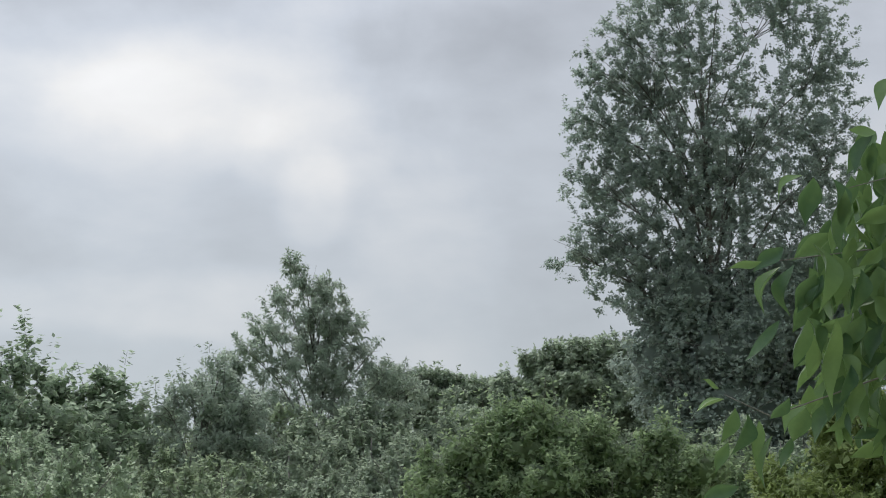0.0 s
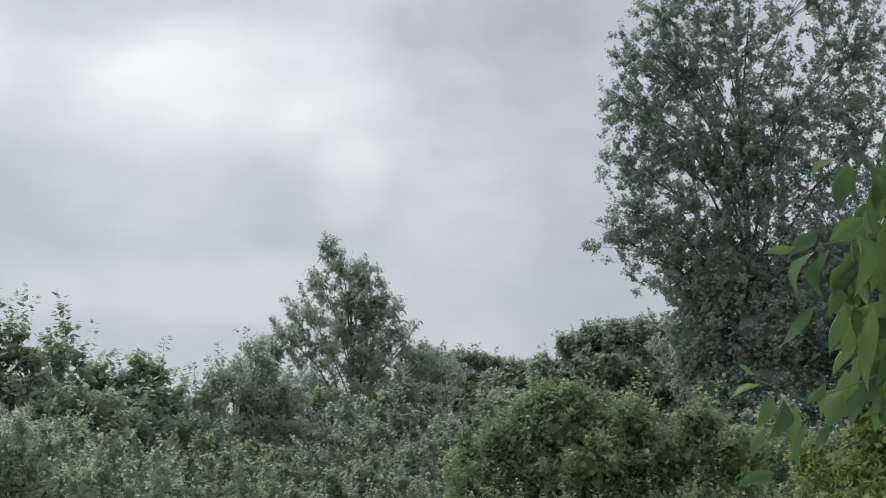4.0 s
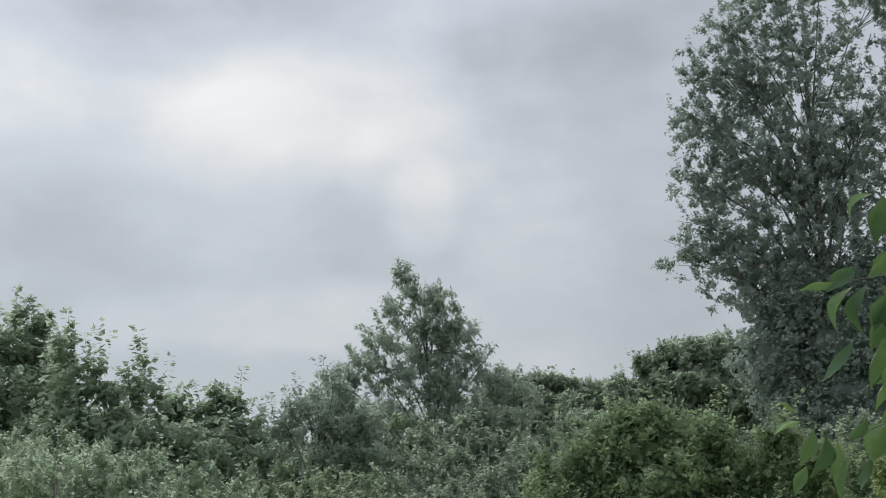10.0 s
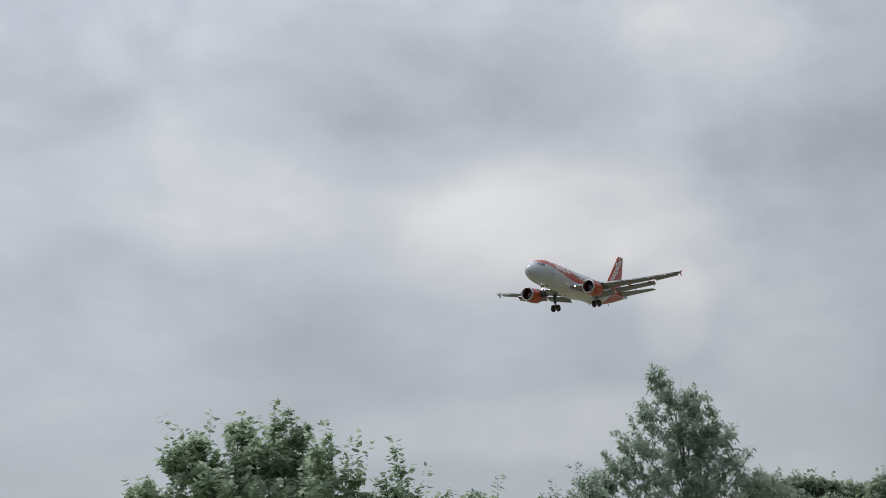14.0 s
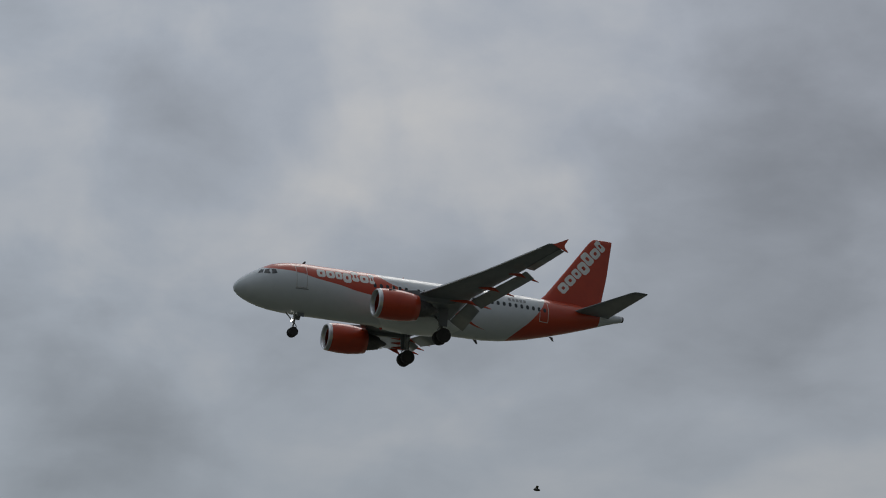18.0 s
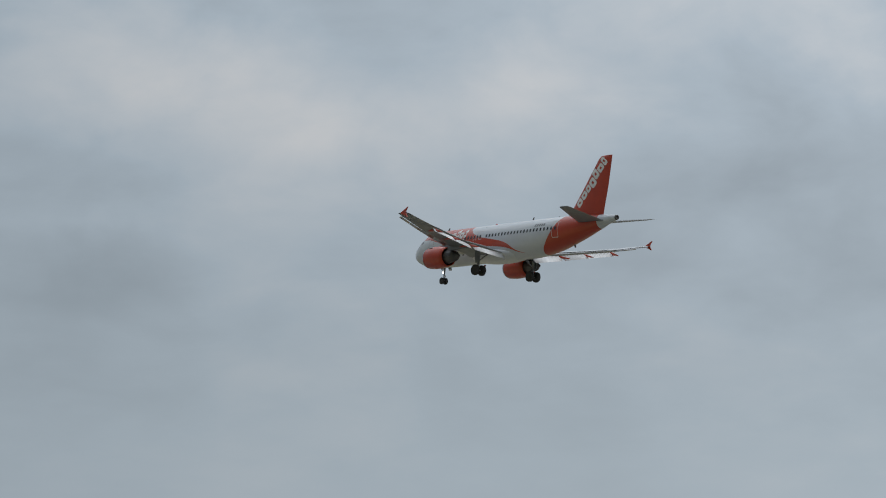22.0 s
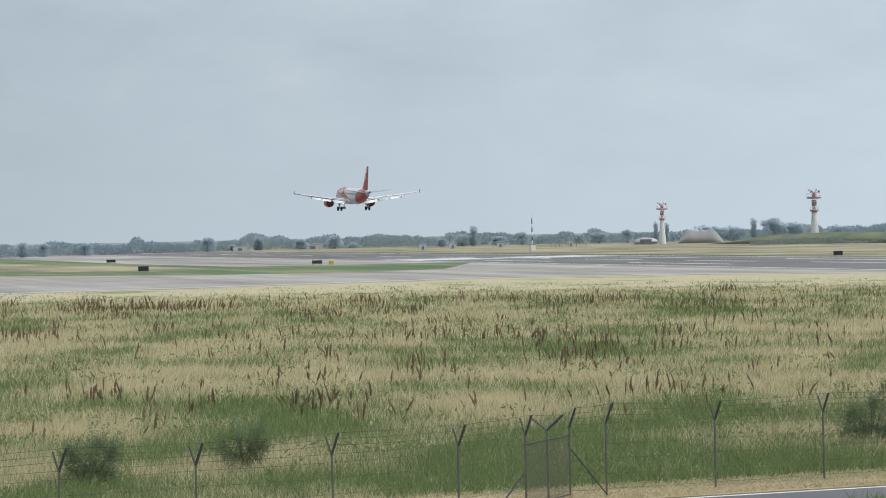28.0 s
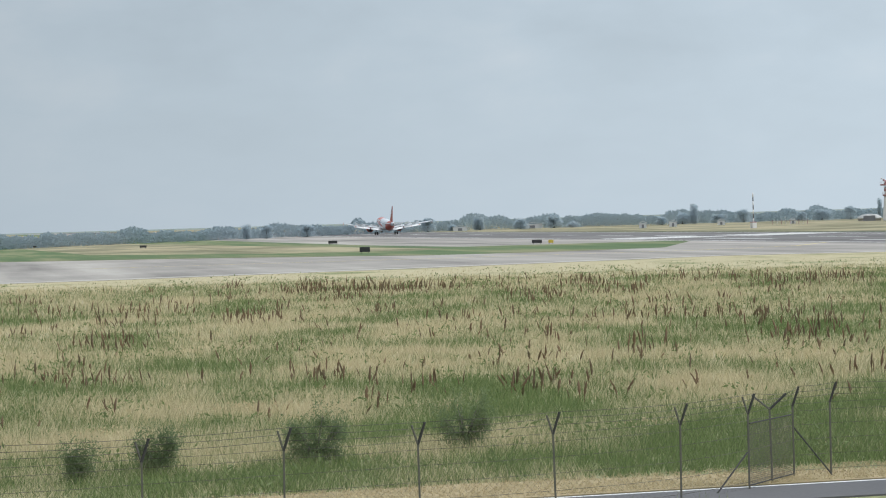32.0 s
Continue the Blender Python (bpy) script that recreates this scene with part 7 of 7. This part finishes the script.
# ---- banks and far trees ----
def bank(points, width, high, mat, name, label, category):
    """An earth bank along points, with an uneven crest."""
    rnd = random.Random(len(points) * 7 + int(width))
    pts = []
    for a, b in zip(points, points[1:]):
        for k in range(10):
            f = k / 10
            pts.append((a[0] + (b[0] - a[0]) * f, a[1] + (b[1] - a[1]) * f))
    pts.append(points[-1])
    loops, n = [], len(pts)
    for i, (x, y) in enumerate(pts):
        a, b = Vector(pts[max(0, i - 1)]), Vector(pts[min(n - 1, i + 1)])
        d = (b - a).normalized()
        s = Vector((-d.y, d.x))
        e = math.sin(0.5 * math.pi * min(1.0, 3.6 * min(i, n - 1 - i) / n + 0.03))
        h = high * e * (1.0 + 0.05 * math.sin(i * 0.55 + width) + 0.03 * math.sin(i * 1.37))
        loops.append([(x + s.x * width * q, y + s.y * width * q, -0.1 + h * z) for q, z in ((-0.5, 0), (-0.3, 0.55), (-0.14, 0.92), (0, 1.0), (0.14, 0.92), (0.3, 0.55), (0.5, 0))])
    bm = bmesh.new()
    rings(bm, loops)
    return tagged(new(name, mesh_of(bm, name, mat)), label, category, kind="structure")


bank([(-760, 352), (-700, 352), (-640, 362), (-575, 366)], 26, 3.4, "bank_green", "green_bank", "low green overgrown earth bank", "bank")
bank([(-828, 359), (-824, 367), (-820, 375)], 12, 5.1, "earth", "shelter_mound", "grey-brown earth-covered shelter mound", "mound")


def far_crown(seed, clumps, count, size, mat):
    rng = np.random.default_rng(seed)
    pos, out = clump_points(rng, clumps, count, 1.0, 0.55)
    return raw_mesh("crown", *leaf_quads(rng, pos, out, size, size * 0.85, 0.0, 0.8), mat)


def clump_set(seed, kind):
    """Unit clumps (crown one wide, one high) of a round, a tall or a ragged tree."""
    rnd = random.Random(seed)
    low = [(0.0, 0.14, 0.44, 0.18), (-0.12, 0.34, 0.36, 0.24), (0.14, 0.48, 0.32, 0.26)] if kind != "tall" else [(0.0, 0.2, 0.34, 0.22), (0.0, 0.5, 0.30, 0.3)]
    if kind == "round":
        return low + [(rnd.uniform(-0.3, 0.3), rnd.uniform(0.35, 0.78), rnd.uniform(0.14, 0.24), rnd.uniform(0.12, 0.2)) for _ in range(12)] + [(0, 0.82, 0.2, 0.15), (-0.2, 0.28, 0.25, 0.2), (0.22, 0.28, 0.25, 0.2)]
    if kind == "tall":
        return low + [(rnd.uniform(-0.16, 0.16), 0.15 + 0.78 * k / 11, rnd.uniform(0.16, 0.3), 0.1) for k in range(12)]
    return low + [(rnd.uniform(-0.36, 0.36), rnd.uniform(0.25, 0.80), rnd.uniform(0.10, 0.19), rnd.uniform(0.08, 0.14)) for _ in range(20)] + [(0, 0.28, 0.40, 0.28), (0.05, 0.62, 0.28, 0.26), (-0.1, 0.84, 0.12, 0.1)]


def trunk_mesh():
    bm = bmesh.new()
    tube(bm, [(0, 0, -0.02), (0.01, 0, 0.3), (0, 0.01, 0.7)], [0.035, 0.025, 0.01], 7)
    return mesh_of(bm, "trunk", "bark")


CROWNS = {}
for tone in ("leaf_far", "leaf_wood"):
    for i, kind in enumerate(("round", "tall", "ragged", "round")):
        CROWNS[tone, i] = far_crown(200 + i, clump_set(300 + i, kind), 4600 if tone == "leaf_wood" else 3400, 0.038 if tone == "leaf_wood" else 0.044, tone)
TRUNK = trunk_mesh()


def far_tree(az, el, wide, dist, tone, kind, label):
    """A tree whose top stands at a height el over the horizon, wide metres across."""
    w = bearing(az, 0) * dist
    high = 5.72 + dist * math.tan(radians(el)) + 0.1
    root = tagged(empty("tree", pose(w.x, w.y, -0.1, 0, 0, az * 7)), label, "tree", "trees beyond the airfield")
    root.scale = (wide, wide, max(3.0, high))
    for name, me in (("trunk", TRUNK), ("crown", CROWNS[tone, kind])):
        ob = new(name, me)
        ob.parent = root
    return root


# bearing, height over the horizon (degrees), width (metres), kind of crown
FAR_TREES = [(77.6, -0.15, 6, 0), (76.9, -0.01, 5, 1), (75.9, -0.05, 9, 3), (75.07, 0.02, 11, 0), (74.6, -0.15, 8, 2), (71.61, 0.16, 5.5, 1), (71.9, 0.0, 10, 2), (72.4, -0.11, 8, 0),
             (71.0, -0.08, 10, 3), (70.4, 0.02, 9, 0), (69.0, -0.05, 6, 2), (68.5, -0.04, 10, 3), (67.8, 0.03, 6, 0), (67.1, 0.17, 3, 1), (66.83, 0.14, 3, 1), (65.8, 0.11, 15, 2), (64.7, 0.21, 4, 1), (64.2, 0.25, 11, 0), (63.7, 0.13, 9, 3)]
FAR_TREES_LEFT = [(82.7, 0.01, 6, 1), (82.2, 0.01, 6.5, 0), (81.2, -0.02, 8, 0), (78.2, 0.05, 9, 0), (77.0, 0.0, 4, 1), (65.2, 0.08, 10, 2), (62.6, 0.05, 10, 2), (61.2, 0.18, 5, 0)]
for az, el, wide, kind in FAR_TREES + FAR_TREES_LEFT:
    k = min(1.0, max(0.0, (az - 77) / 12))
    far_tree(az, el - 0.07 * k, wide * (1.25 - 0.35 * k), 1000 - 315 * k, "leaf_far", kind, "far tree on the airfield's edge with bluish haze in its colour")
WOOD = [(60.5, 0.55, 11, 2), (59.13, 0.93, 15, 2), (58.4, 0.75, 10, 0), (57.9, 0.52, 10, 3), (57.2, 0.63, 10, 0), (56.3, 0.82, 15, 3), (55.7, 0.62, 12, 0), (55.0, 0.62, 10, 2), (54.1, 0.56, 14, 3), (53.6, 0.5, 8, 0), (52.9, 0.54, 10, 2),
        (52.1, 0.52, 12, 0), (50.7, 0.37, 12, 3), (49.8, 0.5, 12, 0), (48.9, 0.45, 13, 2), (48.0, 0.5, 12, 3), (47.0, 0.42, 12, 0), (46.0, 0.5, 12, 2)]
for i, (az, el, wide, kind) in enumerate(WOOD):
    far_tree(az, el, wide, 790 + 14 * (i % 3), "leaf_wood", kind, "dark green broadleaf tree in the airfield wood")
    far_tree(az + 0.35, el - 0.34 - 0.1 * (i % 2), wide * 0.9, 770, "leaf_wood", (kind + 3) % 4, "lower dark green tree at the wood's edge")


for i, az in enumerate((51.45, 51.0, 50.55, 50.1, 49.65)):
    far_tree(az, -0.02 + 0.05 * (i % 2), 10, 764, "leaf_wood", (0, 3, 2)[i % 3], "low dark green tree before the pale building")


def conifer():
    w = bearing(51.33, 0) * 790
    high = 5.72 + 790 * math.tan(radians(0.99))
    root = tagged(empty("conifer", pose(w.x, w.y, -0.1)), "slender dark conifer with a pointed top", "tree")
    bm = bmesh.new()
    tube(bm, [(0, 0, 0), (0, 0, high * 0.95)], [0.25, 0.05], 7)
    part("trunk", bm, "bark", root)
    clumps = [(0.0, high * (0.2 + 0.78 * k / 13), (3.4 + 0.5 * math.sin(k * 2.1)) * (1 - k / 13.5) + 0.25, 0.5) for k in range(14)]
    ob = new("crown", far_crown(401, clumps, 3200, 0.7, "leaf_wood"))
    ob.parent = root


far_tree(60.53, 0.62, 10, 760, "leaf_wood", 2, "broad spiky dark evergreen at the wood's end")


def dead_tree():
    w = bearing(59.0, 0) * 772
    root = tagged(empty("bare_tree", pose(w.x, w.y, -0.1, 0, 0, 59)), "pale bare tree standing before the wood", "tree")
    rnd = random.Random(9)
    bm = bmesh.new()
    tube(bm, [(0, 0, 0), (0.3, 0, 4), (0.6, 0, 8), (1.6, 0, 11), (2.4, 0, 13)], [0.35, 0.28, 0.22, 0.14, 0.05], 7)
    for k in range(9):
        a = Vector((0.5, 0, 6.5 + 0.6 * k))
        b = a + Vector((rnd.uniform(-2.5, 2.5), rnd.uniform(-1.5, 1.5), rnd.uniform(1.0, 3.0)))
        tube(bm, [a, a.lerp(b, 0.5) + Vector((0, 0, 0.3)), b], [0.12, 0.08, 0.03], 5)
    part("trunk", bm, "pale_bark", root, "pale bare trunk and limbs")


conifer()
dead_tree()


def far_belt():
    """The closed low belt of trees and hedges along the far edge."""
    rng = np.random.default_rng(91)
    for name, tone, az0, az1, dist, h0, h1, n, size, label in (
            ("far_belt", "leaf_belt", 61, 98, 1040, 3.0, 7.2, 110000, 0.34, "low distant belt of trees with bluish haze in their colour"),
            ("wood_belt", "leaf_wood", 43, 60.6, 800, 6.8, 13.0, 80000, 0.48, "closed dark lower wood at the airfield's edge"),
            ("bank_scrub", "leaf_wood", 57.6, 64.8, 745, 0.6, 2.2, 16000, 0.22, "low dark scrub on the green bank")):
        az = rng.uniform(az0, az1, n)
        # rounded heads side by side, each of its own width and height
        wav = np.full(n, -0.1)
        for mid in np.arange(az0, az1, 0.21):
            mid, half, tall = mid + rng.normal() * 0.12, rng.uniform(0.16, 0.5), rng.random() ** 1.6 * (0.75 + 0.25 * math.sin(mid * 2.3))
            wav = np.maximum(wav, tall * np.sqrt(np.clip(1 - ((az - mid) / half) ** 2, 0, 1)))
        wav = wav + 0.10 * np.sin(az * 23.0) * np.sin(az * 41.0) + 0.07 * np.abs(rng.normal(size=n))
        top = h0 + (h1 - h0) * wav
        z = top * rng.random(n) ** (1.0 if name == "wood_belt" else 0.7)
        d = dist + rng.normal(size=n) * 8
        if name == "far_belt":
            # the belt comes nearer towards the runway's end
            nearer = np.clip((az - 77) / 12, 0, 1)
            d = d - 320 * nearer
            z = z * (1 - 0.26 * nearer)
        a = np.radians(az)
        pos = np.stack([-d * np.sin(a), d * np.cos(a), z], 1)
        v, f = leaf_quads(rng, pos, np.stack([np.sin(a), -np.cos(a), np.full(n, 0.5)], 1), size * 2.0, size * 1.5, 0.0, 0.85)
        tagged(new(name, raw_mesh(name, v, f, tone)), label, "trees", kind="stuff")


far_belt()


# ---- what moves ----
AIRLINER_ROWS = [  # seconds, place of the point on the ground between the main wheels, nose up, bank
    (11.0, 535.46, 165.51, 75.17, 3.69, -0.81),
    (11.5, 501.99, 165.43, 73.42, 3.70, -0.84),
    (12.0, 468.54, 165.34, 71.66, 3.75, -0.86),
    (12.5, 435.10, 165.24, 69.91, 3.78, -0.81),
    (13.0, 401.66, 165.14, 68.16, 3.75, -0.69),
    (13.5, 368.22, 165.03, 66.42, 3.55, -0.53),
    (14.0, 334.84, 164.91, 64.68, 3.38, -0.37),
    (14.5, 301.53, 164.80, 62.92, 3.27, -0.17),
    (15.0, 268.46, 164.65, 61.17, 3.09, 0.02),
    (15.5, 235.70, 164.47, 59.45, 2.94, 0.12),
    (17.5, 106.03, 163.62, 52.28, 2.45, 0.03),
    (18.0, 73.82, 163.44, 50.53, 2.20, -0.03),
    (18.5, 41.59, 163.28, 48.79, 1.89, -0.24),
    (19.0, 9.24, 163.11, 47.07, 1.77, -0.22),
    (19.5, -23.24, 162.95, 45.37, 1.74, 0.11),
    (20.0, -55.80, 162.79, 43.66, 1.66, 0.30),
    (20.5, -88.44, 162.64, 41.93, 1.54, 0.40),
    (21.0, -121.21, 162.52, 40.18, 1.44, 0.41),
    (21.5, -154.17, 162.41, 38.40, 1.40, 0.42),
    (22.0, -187.33, 162.33, 36.60, 1.48, 0.34),
    (22.5, -220.68, 162.27, 34.78, 1.62, 0.24),
    (23.0, -254.15, 162.24, 32.94, 1.61, 0.21),
    (23.5, -287.69, 162.23, 31.07, 1.62, 0.25),
    (24.0, -321.25, 162.26, 29.16, 1.68, 0.28),
    (24.5, -354.73, 162.33, 27.19, 1.79, 0.26),
    (26.5, -488.78, 162.78, 18.65, 2.21, 0.24),
    (27.0, -522.51, 162.84, 16.53, 2.33, 0.14),
    (27.5, -556.35, 162.87, 14.43, 2.42, 0.03),
    (28.0, -590.28, 162.88, 12.34, 2.43, -0.08),
    (28.5, -624.13, 162.92, 10.28, 2.42, -0.17),
    (29.0, -657.91, 162.97, 8.17, 2.50, -0.25),
    (29.5, -691.63, 163.04, 6.02, 2.71, -0.31),
    (30.0, -725.33, 163.11, 3.91, 2.95, -0.35),
    (30.5, -759.01, 163.17, 2.04, 3.18, -0.37),
    (31.0, -792.65, 163.25, 0.65, 3.46, -0.38),
    (31.5, -826.23, 163.35, 0.04, 3.67, -0.40),
    (32.0, -859.79, 163.45, -0.21, 3.80, -0.42),
]


BRANCH_SWAY = [(0.0, 0.056, 0.033), (0.5, 0.045, 0.035), (1.5, 0.011, 0.003), (2.0, 0.015, 0.017), (2.5, 0.025, -0.003), (3.0, 0.060, 0.013),
             (3.5, 0.055, 0.022), (5.5, 0.044, 0.020), (6.0, 0.040, 0.016), (6.5, 0.031, 0.011), (7.0, 0.034, 0.027), (7.5, 0.021, 0.013),
             (8.0, 0.000, -0.000), (8.5, -0.005, -0.013), (9.0, -0.007, -0.006), (9.5, -0.018, -0.013), (10.0, -0.025, -0.020),
             (11.0, -0.030, -0.020)]  # seconds, metres to the side and up


def motions():
    first = AIRLINER_ROWS[0]
    rows = []
    for t in (0.0, 2.0, 4.0, 6.0, 8.0, 10.0):
        d = first[0] - t
        rows.append((t, pose(first[1] + 66.9 * d, first[2] + 0.2 * d, first[3] + 3.5 * d, first[5], -first[4], 180 - 1.92)))
    for t, x, y, z, th, ph in AIRLINER_ROWS:
        rows.append((t, pose(x, y, max(z, 0.15), ph, -th, 180 - 1.92)))
    walk(plane, rows)
    # the spoilers rise once the main wheels are down
    for ob, mid in SPOILERS:
        walk(ob, [(t, Matrix.Translation(mid) @ pose(0, 0, 0, 0, a, 0)) for t, a in ((0.0, 0), (30.7, 0), (31.2, 42), (31.6, 48), (32.0, 48))])
    # a fly crosses close before the eye
    p, q = bearing(-20.16, 13.26) * 3.0 + Vector(EYE), bearing(-27.14, 10.62) * 3.0 + Vector(EYE)
    v = (q - p) / 0.1
    heading = math.degrees(math.atan2(v.y, v.x))
    away = [(17.3, p - v * 0.6), (17.9, p), (18.0, q), (18.4, q + v * 0.4)]
    rest, end = away[0][1] + Vector((-2.0, 1.0, 1.5)), away[-1][1] + Vector((1.5, -1.0, -0.8))
    walk(fly, [(0.0, pose(*rest, 0, 0, heading)), (17.0, pose(*rest, 0, 0, heading))] + [(t, pose(*w, 0, 8, heading)) for t, w in away] + [(18.8, pose(*end, 0, 0, heading)), (32.0, pose(*end, 0, 0, heading))])
    a = radians(-77.40)
    walk(branch, [(t, pose(4.469 + dx * math.cos(a), 0.999 + dx * math.sin(a), 6.156 + dz, 0, 0, -77.40)) for t, dx, dz in BRANCH_SWAY + [(14.0, 0.0, 0.0), (32.0, 0.0, 0.0)]])


motions()
